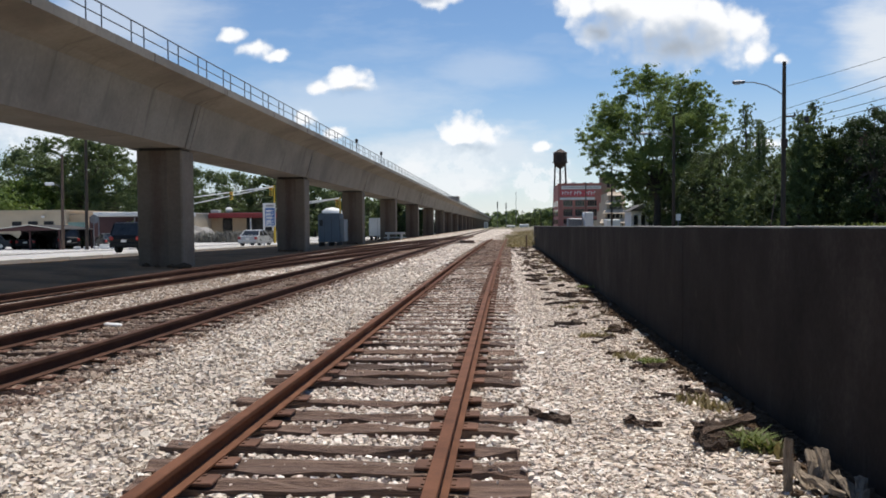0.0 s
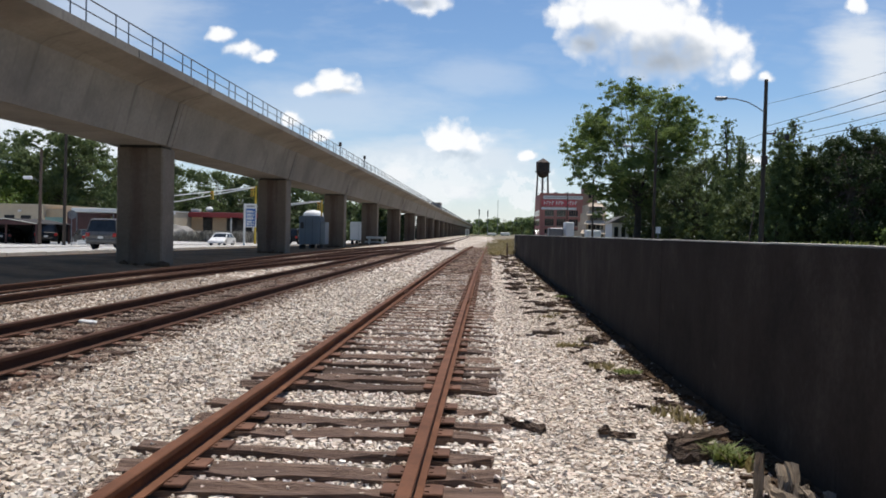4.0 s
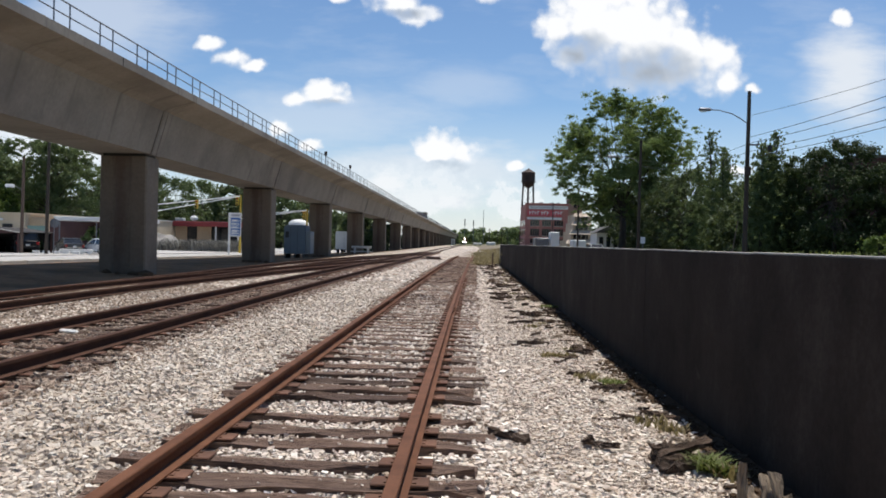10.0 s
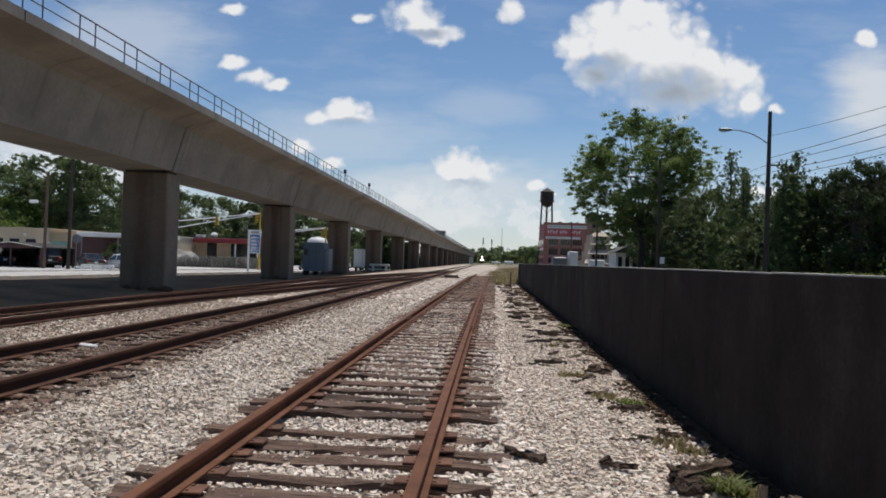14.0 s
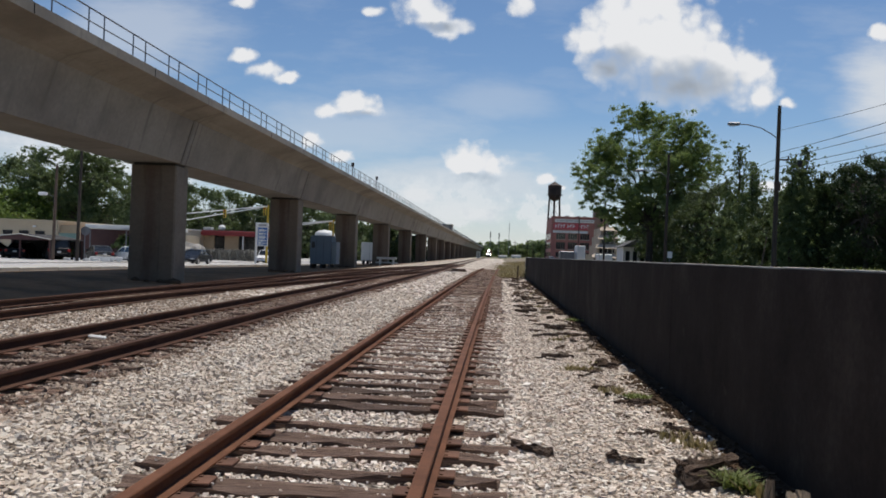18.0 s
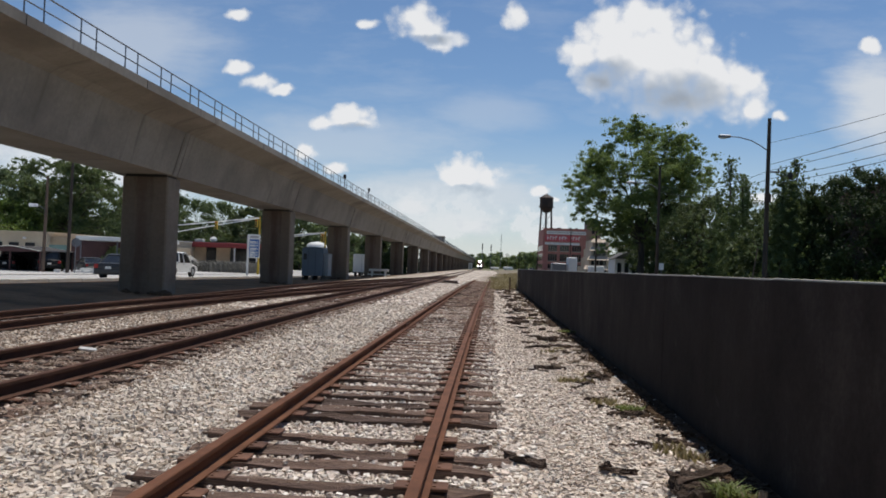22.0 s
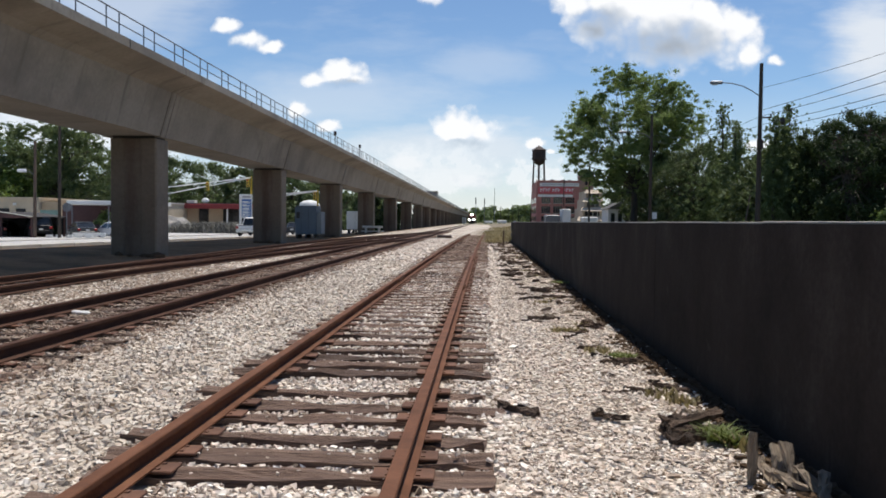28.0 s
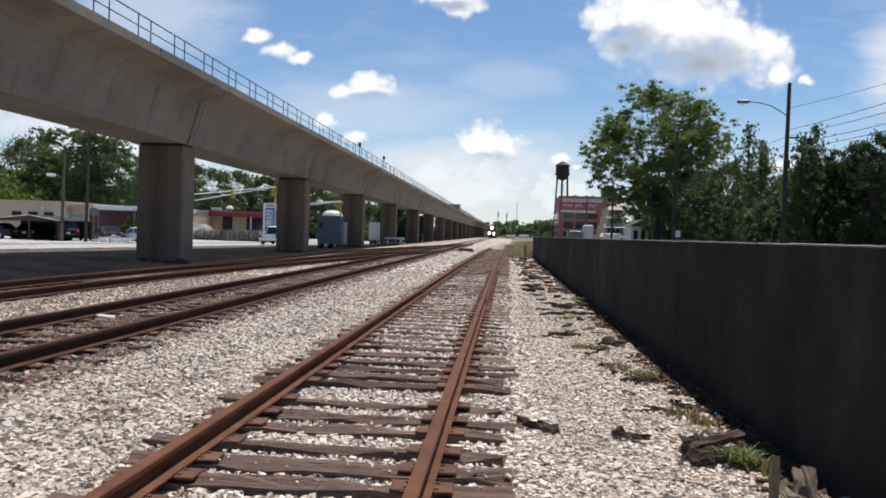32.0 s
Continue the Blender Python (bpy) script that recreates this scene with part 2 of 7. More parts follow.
def pier_material():
    """Grey concrete with a soft rust-brown run-off streak down the middle of each face."""
    m, n, l, b = principled("pier_concrete", 0.9)
    t1, t2, t3 = texture(n, l, 0.7, 5), texture(n, l, 8, 6), texture(n, l, 1.4, 6, 0.7, stretch=(1.0, 1.0, 0.15))
    f = sums(n, l, "ADD", sums(n, l, "MULTIPLY", t1.outputs[0], 0.6), sums(n, l, "MULTIPLY", t2.outputs[0], 0.4))
    c = ramp(n, l, f, [(0.33, (0.130, 0.103, 0.075)), (0.67, (0.228, 0.188, 0.142))])
    tc = n.new("ShaderNodeTexCoord")
    sep = n.new("ShaderNodeSeparateXYZ")
    l.new(tc.outputs["Object"], sep.inputs[0])
    d = sums(n, l, "ADD", sums(n, l, "ABSOLUTE", sep.outputs[0]), sums(n, l, "MULTIPLY", sums(n, l, "SUBTRACT", t3.outputs[0], 0.5), 1.7))
    s = ramp(n, l, d, [(0.05, (0.85, 0.85, 0.85)), (0.75, (0, 0, 0))])
    # face grime plus painted shade: front and back darker than the side faces
    grime_shade = sums(n, l, "MULTIPLY", sums(n, l, "LESS_THAN", sums(n, l, "ABSOLUTE", sep.outputs[0]), 0.87), sums(n, l, "ADD", 0.22, sums(n, l, "MULTIPLY", t1.outputs[0], 0.35)))
    s = sums(n, l, "MAXIMUM", s, grime_shade)
    info = n.new("ShaderNodeObjectInfo")
    s = sums(n, l, "MULTIPLY", s, sums(n, l, "ADD", 0.62, sums(n, l, "MULTIPLY", info.outputs["Random"], 0.38)))
    c = mixed(n, l, s, c, (0.062, 0.029, 0.021))
    l.new(c, b.inputs["Base Color"])
    bumped(n, l, b, t2.outputs[0], 0.25, 0.01)
    return m


M["pier"] = pier_material()
M["bearing"] = surface("bearing_pad", (0.02, 0.018, 0.017), (0.05, 0.045, 0.04), 0.9)
M["galv"] = surface("galvanised_steel", (0.13, 0.135, 0.15), (0.24, 0.25, 0.27), 0.5, 0.6, 2, 30, 0.1, 0.003)
M["road"] = surface("sunbleached_concrete_road", (0.36, 0.35, 0.335), (0.52, 0.51, 0.49), 0.9, 0, 0.15, 5, 0.2, 0.01, stain=(0.25, 0.24, 0.23))
M["asphalt"] = surface("asphalt", (0.04, 0.04, 0.041), (0.075, 0.074, 0.072), 0.9, 0, 0.3, 20, 0.4, 0.008)
M["line"] = surface("worn_road_paint", (0.45, 0.44, 0.40), (0.8, 0.79, 0.76), 0.8, 0, 2, 20, 0.1, 0.003)
M["line_yellow"] = surface("worn_yellow_paint", (0.42, 0.30, 0.06), (0.62, 0.45, 0.10), 0.8, 0, 2, 20, 0.1, 0.003)
M["kerb"] = surface("kerb_concrete", (0.40, 0.38, 0.35), (0.60, 0.58, 0.54), 0.9, 0, 1, 10, 0.3, 0.01)
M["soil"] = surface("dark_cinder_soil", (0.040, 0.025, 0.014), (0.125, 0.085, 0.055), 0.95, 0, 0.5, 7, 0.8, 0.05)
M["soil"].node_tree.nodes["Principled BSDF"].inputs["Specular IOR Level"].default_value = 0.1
M["cinder"] = surface("trodden_cinder_soil", (0.13, 0.075, 0.038), (0.335, 0.212, 0.122), 0.95, 0, 0.45, 6, 0.9, 0.06, stain=(0.10, 0.078, 0.05))
M["cinder"].node_tree.nodes["Principled BSDF"].inputs["Specular IOR Level"].default_value = 0.1
M["ground"] = surface("dry_grass_and_soil", (0.075, 0.085, 0.032), (0.21, 0.18, 0.11), 0.95, 0, 0.12, 3, 0.8, 0.08)
M["yard_dirt"] = surface("trodden_gravel_dirt", (0.10, 0.075, 0.052), (0.27, 0.225, 0.17), 0.95, 0, 0.35, 6, 0.8, 0.04, stain=(0.16, 0.14, 0.07))
M["grass"] = leaf_material("grass_blade", (0.055, 0.085, 0.022), (0.20, 0.23, 0.075))
M["dry_grass"] = leaf_material("dry_grass_blade", (0.13, 0.105, 0.055), (0.30, 0.25, 0.15))
M["weed_mix"] = leaf_material("mixed_weed_blade", (0.075, 0.075, 0.035), (0.20, 0.17, 0.10))
M["grey_weed"] = surface("grey_weed_stem", (0.095, 0.095, 0.082), (0.27, 0.26, 0.23), 0.9, 0, 2.0, 14, 0)
M["leaf"] = leaf_material("broad_leaf", (0.092, 0.138, 0.052), (0.245, 0.320, 0.130), 0.45)
M["leaf_dark"] = leaf_material("dark_leaf", (0.014, 0.027, 0.011), (0.056, 0.085, 0.031))
M["leaf_light"] = leaf_material("light_leaf", (0.05, 0.088, 0.02), (0.15, 0.21, 0.05))
M["leaf_pine"] = leaf_material("feathery_needle_leaf", (0.056, 0.090, 0.040), (0.20, 0.255, 0.12), 0.4)
M["leaf_wood"] = leaf_material("woodland_leaf", (0.042, 0.068, 0.030), (0.155, 0.20, 0.085))
M["leaf_mid"] = leaf_material("pine_leaf", (0.028, 0.046, 0.020), (0.115, 0.148, 0.060))
M["bark"] = surface("bark", (0.03, 0.024, 0.018), (0.085, 0.07, 0.054), 0.95, 0, 2, 9, 0.8, 0.04, stretch=(1, 1, 0.25))
M["pole"] = surface("creosote_pole", (0.03, 0.023, 0.018), (0.085, 0.065, 0.05), 0.9, 0, 2, 9, 0.5, 0.02, stretch=(1, 1, 0.1))
M["pole_brown"] = surface("brown_pole", (0.085, 0.055, 0.04), (0.17, 0.12, 0.09), 0.9, 0, 2, 9, 0.5, 0.02, stretch=(1, 1, 0.1))
M["wire"] = surface("cable", (0.02, 0.02, 0.02), (0.05, 0.05, 0.05), 0.6)
M["brick"] = surface("red_brick", (0.34, 0.135, 0.115), (0.48, 0.215, 0.18), 0.9, 0, 0.15, 3, 0.3, 0.02, stain=(0.30, 0.125, 0.105))
M["brick_dark"] = surface("dark_brick", (0.05, 0.02, 0.018), (0.10, 0.04, 0.034), 0.9, 0, 0.3, 4, 0.3, 0.02)
M["brick_brown"] = surface("brown_brick", (0.27, 0.17, 0.135), (0.42, 0.28, 0.22), 0.9, 0, 0.2, 3, 0.3, 0.02)
M["sign_red"] = surface("painted_sign_red", (0.46, 0.07, 0.085), (0.58, 0.11, 0.125), 0.7, 0, 0.4, 4, 0.1, 0.01)
M["white"] = surface("white_paint", (0.62, 0.62, 0.60), (0.80, 0.80, 0.78), 0.6, 0, 0.5, 8, 0.1, 0.005)
M["peach"] = surface("beige_masonry", (0.42, 0.33, 0.25), (0.58, 0.48, 0.37), 0.88, 0, 0.3, 6, 0.2, 0.01, stain=(0.34, 0.27, 0.20))
M["offwhite"] = surface("chalky_wall", (0.47, 0.46, 0.42), (0.64, 0.63, 0.58), 0.85, 0, 0.3, 6, 0.2, 0.01, stain=(0.38, 0.37, 0.33))
M["beige"] = surface("beige_stucco", (0.40, 0.33, 0.235), (0.54, 0.455, 0.33), 0.9, 0, 0.3, 8, 0.2, 0.01)
M["tan"] = surface("tan_panel", (0.36, 0.27, 0.17), (0.50, 0.39, 0.26), 0.85, 0, 0.4, 8, 0.2, 0.01)
M["grey"] = surface("grey_stucco", (0.30, 0.30, 0.29), (0.44, 0.44, 0.43), 0.9, 0, 0.4, 8, 0.2, 0.01)
M["dark"] = surface("dark_interior", (0.012, 0.012, 0.012), (0.03, 0.03, 0.03), 0.9)
M["green_wall"] = surface("faded_green_panel", (0.13, 0.22, 0.19), (0.22, 0.33, 0.29), 0.8, 0, 0.5, 8, 0.1, 0.005)
M["maroon"] = surface("maroon_boards", (0.06, 0.028, 0.028), (0.12, 0.06, 0.055), 0.85, 0, 0.5, 8, 0.3, 0.01)
M["red_roof"] = surface("red_fascia", (0.21, 0.026, 0.028), (0.31, 0.045, 0.043), 0.55, 0, 0.6, 6, 0.05, 0.003)
M["roofing"] = surface("tar_roof", (0.05, 0.05, 0.05), (0.13, 0.125, 0.12), 0.95)
M["steel_dark"] = surface("weathered_tank_steel", (0.022, 0.017, 0.015), (0.075, 0.05, 0.042), 0.75, 0.2, 0.3, 5, 0.2, 0.01, stain=(0.11, 0.06, 0.045))
M["slate"] = surface("slate_blue_enamel", (0.085, 0.115, 0.15), (0.12, 0.155, 0.195), 0.55, 0.1, 0.7, 8, 0.05, 0.003)
# paler copy of the slate enamel for the cabinet's lit side
M["slate_lit"] = surface("slate_enamel_lit", (0.19, 0.215, 0.235), (0.25, 0.275, 0.295), 0.6, 0.1, 0.7, 8, 0.05, 0.003)
M["sign_blue"] = surface("blue_sign_face", (0.035, 0.11, 0.33), (0.055, 0.16, 0.42), 0.45, 0, 0.8, 6, 0.0)
M["yellow"] = surface("signal_yellow", (0.55, 0.36, 0.03), (0.70, 0.48, 0.05), 0.5, 0, 2, 20, 0.05, 0.002)
M["rubber"] = surface("tyre_rubber", (0.012, 0.012, 0.012), (0.028, 0.028, 0.028), 0.85)
M["rim"] = surface("alloy_rim", (0.35, 0.35, 0.36), (0.55, 0.55, 0.56), 0.35, 0.8)
M["chrome"] = surface("chrome_trim", (0.5, 0.5, 0.5), (0.65, 0.65, 0.65), 0.2, 0.9)
M["plastic"] = surface("black_plastic", (0.016, 0.016, 0.017), (0.035, 0.035, 0.036), 0.6)
M["lamp_glass"] = surface("lamp_lens", (0.55, 0.56, 0.58), (0.75, 0.76, 0.78), 0.15)
M["tail"] = surface("red_lens", (0.25, 0.012, 0.012), (0.35, 0.02, 0.02), 0.2)
M["litter"] = surface("white_litter", (0.6, 0.6, 0.58), (0.82, 0.82, 0.8), 0.6, 0, 4, 30, 0.2, 0.005)
M["rubble"] = surface("pale_rubble", (0.26, 0.245, 0.22), (0.46, 0.44, 0.41), 0.95, 0, 0.6, 5, 0.8, 0.05, vary=0.2)
M["loco"] = surface("loco_dark_paint", (0.04, 0.016, 0.014), (0.10, 0.035, 0.03), 0.5, 0.1)
M["loco_red"] = surface("loco_red_paint", (0.22, 0.03, 0.022), (0.32, 0.05, 0.035), 0.5)
M["boxcar"] = surface("boxcar_brown", (0.11, 0.045, 0.032), (0.19, 0.085, 0.06), 0.8, 0, 0.3, 4, 0.1, 0.01, vary=0.3)
M["headlight"] = glow("lit_headlight", (1.0, 0.97, 0.9), 60.0)


def glass_material():
    m, n, l, b = principled("tinted_car_glass", 0.06)
    t = texture(n, l, 2.0)
    l.new(ramp(n, l, t.outputs[0], [(0.3, (0.012, 0.014, 0.016)), (0.7, (0.03, 0.034, 0.038))]), b.inputs["Base Color"])
    b.inputs["IOR"].default_value = 1.5
    return m


M["glass"] = glass_material()


# ---- building helpers ----
def mesh_of(name, verts, faces, material, smooth=False):
    me = bpy.data.meshes.new(name)
    me.from_pydata([tuple(v) for v in verts], [], [tuple(f) for f in faces])
    for m in material if isinstance(material, (list, tuple)) else [material]:
        me.materials.append(m)
    if smooth:
        me.shade_smooth()
    return me


def part(name, bm, material, parent=None, label="", m=None, kind="", smooth=False):
    """Links a bmesh (or a mesh) as one object under a thing or a part."""
    if isinstance(bm, bpy.types.Mesh):
        me = bm
    else:
        me = bpy.data.meshes.new(name)
        bm.to_mesh(me)
        bm.free()
        for one in material if isinstance(material, (list, tuple)) else [material]:
            me.materials.append(one)
        if smooth:
            me.shade_smooth()
    ob = new(name, me)
    if parent:
        ob.parent = parent
    if m:
        ob.matrix_basis = m
    if label or kind:
        tagged(ob, label, kind=kind)
    return ob


def thing(name, label, category, m=None, group="", kind=""):
    ob = new(name)
    ob.empty_display_size = 0.2
    if m:
        ob.matrix_basis = m
    return tagged(ob, label, category, group, kind)


def add_box(bm, x0, x1, y0, y1, z0, z1, mi=0):
    v = [bm.verts.new(p) for p in ((x0, y0, z0), (x1, y0, z0), (x1, y1, z0), (x0, y1, z0), (x0, y0, z1), (x1, y0, z1), (x1, y1, z1), (x0, y1, z1))]
    for f in ((3, 2, 1, 0), (4, 5, 6, 7), (0, 1, 5, 4), (1, 2, 6, 5), (2, 3, 7, 6), (3, 0, 4, 7)):
        bm.faces.new([v[k] for k in f]).material_index = mi
    return v


def box(x0, x1, y0, y1, z0, z1, bevel=0.0):
    bm = bmesh.new()
    add_box(bm, x0, x1, y0, y1, z0, z1)
    if bevel:
        bmesh.ops.bevel(bm, geom=bm.edges[:], offset=bevel, segments=1, affect="EDGES")
    return bm


def add_rod(bm, a, b, r0, r1=None, sides=8):
    a, b = Vector(a), Vector(b)
    r1 = r0 if r1 is None else r1
    q = (b - a).to_track_quat("Z", "Y")
    rings = []
    for p, r in ((a, r0), (b, r1)):
        rings.append([bm.verts.new(p + q @ Vector((r * math.cos(2 * math.pi * k / sides), r * math.sin(2 * math.pi * k / sides), 0))) for k in range(sides)])
    for k in range(sides):
        bm.faces.new((rings[0][k], rings[0][(k + 1) % sides], rings[1][(k + 1) % sides], rings[1][k]))
    bm.faces.new(rings[0][::-1])
    bm.faces.new(rings[1])


def rod(a, b, r0, r1=None, sides=8):
    bm = bmesh.new()
    add_rod(bm, a, b, r0, r1, sides)
    return bm


def tube(points, r, sides=6):
    """One continuous round bar through the points."""
    bm = bmesh.new()
    pts = [Vector(p) for p in points]
    rings = []
    for i, p in enumerate(pts):
        q = (pts[min(i + 1, len(pts) - 1)] - pts[max(i - 1, 0)]).to_track_quat("Z", "Y")
        rings.append([bm.verts.new(p + q @ Vector((r * math.cos(2 * math.pi * k / sides), r * math.sin(2 * math.pi * k / sides), 0))) for k in range(sides)])
    for lo, hi in zip(rings, rings[1:]):
        for k in range(sides):
            bm.faces.new((lo[k], lo[(k + 1) % sides], hi[(k + 1) % sides], hi[k]))
    bm.faces.new(rings[0][::-1])
    bm.faces.new(rings[-1])
    return bm


def add_prism(bm, outline, y0, y1, mi=0):
    """An outline of (x, z), counter-clockwise seen from -y, pushed along y."""
    a = [bm.verts.new((x, y0, z)) for x, z in outline]
    b = [bm.verts.new((x, y1, z)) for x, z in outline]
    k = len(a)
    bm.faces.new(a).material_index = mi
    bm.faces.new(b[::-1]).material_index = mi
    for i in range(k):
        bm.faces.new((a[i], b[i], b[(i + 1) % k], a[(i + 1) % k])).material_index = mi


def prism(outline, y0, y1):
    bm = bmesh.new()
    add_prism(bm, outline, y0, y1)
    bmesh.ops.recalc_face_normals(bm, faces=bm.faces[:])
    return bm


def lathe(profile, sides=20):
    """A profile of (radius, z) turned round z."""
    bm = bmesh.new()
    rings = [[bm.verts.new((r * math.cos(2 * math.pi * k / sides), r * math.sin(2 * math.pi * k / sides), z)) for k in range(sides)] for r, z in profile]
    for lo, hi in zip(rings, rings[1:]):
        for k in range(sides):
            bm.faces.new((lo[k], lo[(k + 1) % sides], hi[(k + 1) % sides], hi[k]))
    bm.faces.new(rings[0][::-1])
    bm.faces.new(rings[-1])
    return bm


def rough_slab(lx, ly, lz, seed, wear=0.02, nx=6):
    """A worn timber along x: ends and edges chipped."""
    rng = random.Random(seed)
    verts, faces = [], []
    for i in range(nx + 1):
        x = -lx / 2 + lx * i / nx + (rng.uniform(-1, 1) * wear * 2 if i in (0, nx) else 0)
        for y, z in ((-ly / 2, 0), (ly / 2, 0), (ly / 2, lz), (ly / 6, lz), (-ly / 6, lz), (-ly / 2, lz)):
            verts.append((x + (rng.uniform(-1, 1) * wear if i in (0, nx) else 0), y + rng.uniform(-1, 1) * wear * 0.5, z + (rng.uniform(-1.4, 0.4) * wear if z else 0)))
    for i in range(nx):
        for k in range(6):
            a, b = i * 6 + k, i * 6 + (k + 1) % 6
            faces.append((a, a + 6, b + 6, b))
    faces.append(tuple(range(6)))
    faces.append(tuple(range(nx * 6 + 5, nx * 6 - 1, -1)))
    bm = bmesh.new()
    vs = [bm.verts.new(v) for v in verts]
    for f in faces:
        bm.faces.new([vs[k] for k in f])
    bmesh.ops.recalc_face_normals(bm, faces=bm.faces[:])
    return bm


def merged(name, pieces, material, smooth=False):
    """One mesh from many (verts, faces) arrays; every face of one piece list has the same number of corners."""
    me = bpy.data.meshes.new(name)
    verts = np.concatenate([v for v, _ in pieces])
    offs = np.cumsum([0] + [len(v) for v, _ in pieces[:-1]])
    faces = np.concatenate([f + o for (_, f), o in zip(pieces, offs)])
    k = faces.shape[1]
    me.vertices.add(len(verts))
    me.vertices.foreach_set("co", verts.astype(np.float32).ravel())
    me.loops.add(faces.size)
    me.loops.foreach_set("vertex_index", faces.astype(np.int32).ravel())
    me.polygons.add(len(faces))
    me.polygons.foreach_set("loop_start", np.arange(0, faces.size, k, dtype=np.int32))
    me.polygons.foreach_set("loop_total", np.full(len(faces), k, dtype=np.int32))
    me.update(calc_edges=True)
    me.validate()
    me.materials.append(material)
    if smooth:
        me.shade_smooth()
    else:
        me.shade_flat()
    return me

# ---- levels ----
def road_level(y):
    return max(-0.75, min(0.42, 0.434 - 0.008 * y))



def road_at(x, y):
    """The street falls away gently towards its far side."""
    return road_level(y) - 0.034 * max(0.0, min(9.0, -22.4 - x))


def ease(a, b, x):
    t = max(0.0, min(1.0, (x - a) / (b - a)))
    return t * t * (3 - 2 * t)


WALL_X, WALL_END = 2.07, 59.0


def ground_level(x, y):
    z = -0.06
    if x < -12:
        z += (road_at(x, y) - 0.07 + 0.06) * ease(-12.5, -16.5, x)
    if x > WALL_X + 0.04:
        out = ease(4, 10, x)
        bank = out * ease(75, 57, y) + (1 - out) * ease(58.5, 53.5, y)
        z += (1.42 * ease(9.5, 3.5, x) + 0.62 * ease(3.5, 9.5, x)) * bank + 0.35 * (1 - bank) * ease(2, 8, x)
        z += 0.21 * ease(2.6, 5.0, x) * ease(9.0, 6.0, x) * ease(15, 9, y)
    return z


def sheet(name, xs, ys, level, material, smooth=True):
    verts = [(x, y, level(x, y)) for y in ys for x in xs]
    k = len(xs)
    faces = [(j * k + i, j * k + i + 1, (j + 1) * k + i + 1, (j + 1) * k + i) for j in range(len(ys) - 1) for i in range(k - 1)]
    return mesh_of(name, verts, faces, material, smooth)


far = [-2600, -1200, -600, -300, -160, -90]
gx = far + [-60, -45, -36] + [-32 + 1.0 * k for k in range(32)] + [0, 0.5, 1.0, 1.3, 1.6, 1.9, 2.09, 2.12, 2.6, 3.5, 4.5, 5.5, 6.5, 7.5, 8.5, 9.5, 12, 16, 20, 26, 34, 45, 60] + [-v for v in far[::-1]]
gy = far + [-60 + 2.5 * k for k in range(80)] + [150, 200, 300, 420, 600, 900, 1400, 2600]
ground = tagged(new("ground", sheet("ground", gx, gy, ground_level, M["ground"])), "dry grass and bare soil", "ground", kind="structure")


def band(name, x0, x1, y0, y1, level, material, step=3.0, wide=2.0):
    nx, ny = max(2, int((x1 - x0) / wide) + 1), max(2, int((y1 - y0) / step) + 1)
    return sheet(name, np.linspace(x0, x1, nx).tolist(), np.linspace(y0, y1, ny).tolist(), level, material)


tagged(new("ballast_bed", band("ballast_bed", -9.28, 2.06, -40, 330, lambda x, y: max(-0.03, ground_level(x, y) + 0.03), M["ballast"], 2.0, 0.3)), "pale crushed-stone ballast between the tracks", "ballast", kind="structure")
def side_bed_sheet(y0, y1, wide, lift, step=1.5):
    """A strip of brown ballast that follows the bend of the side track."""
    ys = np.arange(y0, y1 + 0.1, step).tolist()
    across = (-1.0, -0.6, 0.0, 0.6, 1.0)
    verts = [(-1.095 + 8.0e-5 * y * abs(y) + wide * a * (1 + 0.05 * math.sin(1.7 * y + 2 * a)), y, max(-0.03, ground_level(0, y) + 0.03) + lift * (1 if abs(a) < 0.9 else -0.2)) for y in ys for a in across]
    faces = [(j * 5 + i, j * 5 + i + 1, (j + 1) * 5 + i + 1, (j + 1) * 5 + i) for j in range(len(ys) - 1) for i in range(4)]
    return mesh_of("side_track_bed", verts, faces, M["ballast_rusty"], True)


tagged(new("side_track_bed", side_bed_sheet(22, 150, 1.32, 0.034)), "rust-brown fouled ballast under the side track", "ballast", kind="structure")
tagged(new("fouled_ballast_strip", band("fouled_ballast_strip", -11.6, -9.25, -60, 330, lambda x, y: ground_level(x, y) + 0.03, M["ballast_rusty"], 3, 0.6)), "brown fouled ballast beside the viaduct", "ballast", kind="structure")
tagged(new("soil_strip", band("soil_strip", -19.75, -11.55, -60, 330, lambda x, y: ground_level(x, y) + 0.028, M["cinder"], 3, 1.0)), "dark cinder soil in the shade under the viaduct", "soil", kind="structure")
tagged(new("road_left", band("road_left", -34.0, -19.7, -400, 700, lambda x, y: road_at(x, y), M["road"], 6, 1.5)), "sun-bleached concrete street beside the viaduct", "road", kind="structure")
tagged(new("pavement_left", band("pavement_left", -115.0, -34.3, 20, 230, lambda x, y: road_at(x, y) + 0.10, M["road"], 6, 6)), "pale concrete forecourt along the street", "pavement", kind="structure")
tagged(new("road_right", band("road_right", 10.5, 18.3, -300, 260, lambda x, y: ground_level(x, y) + 0.03, M["asphalt"], 4, 2)), "asphalt road behind the retaining wall", "road", kind="structure")

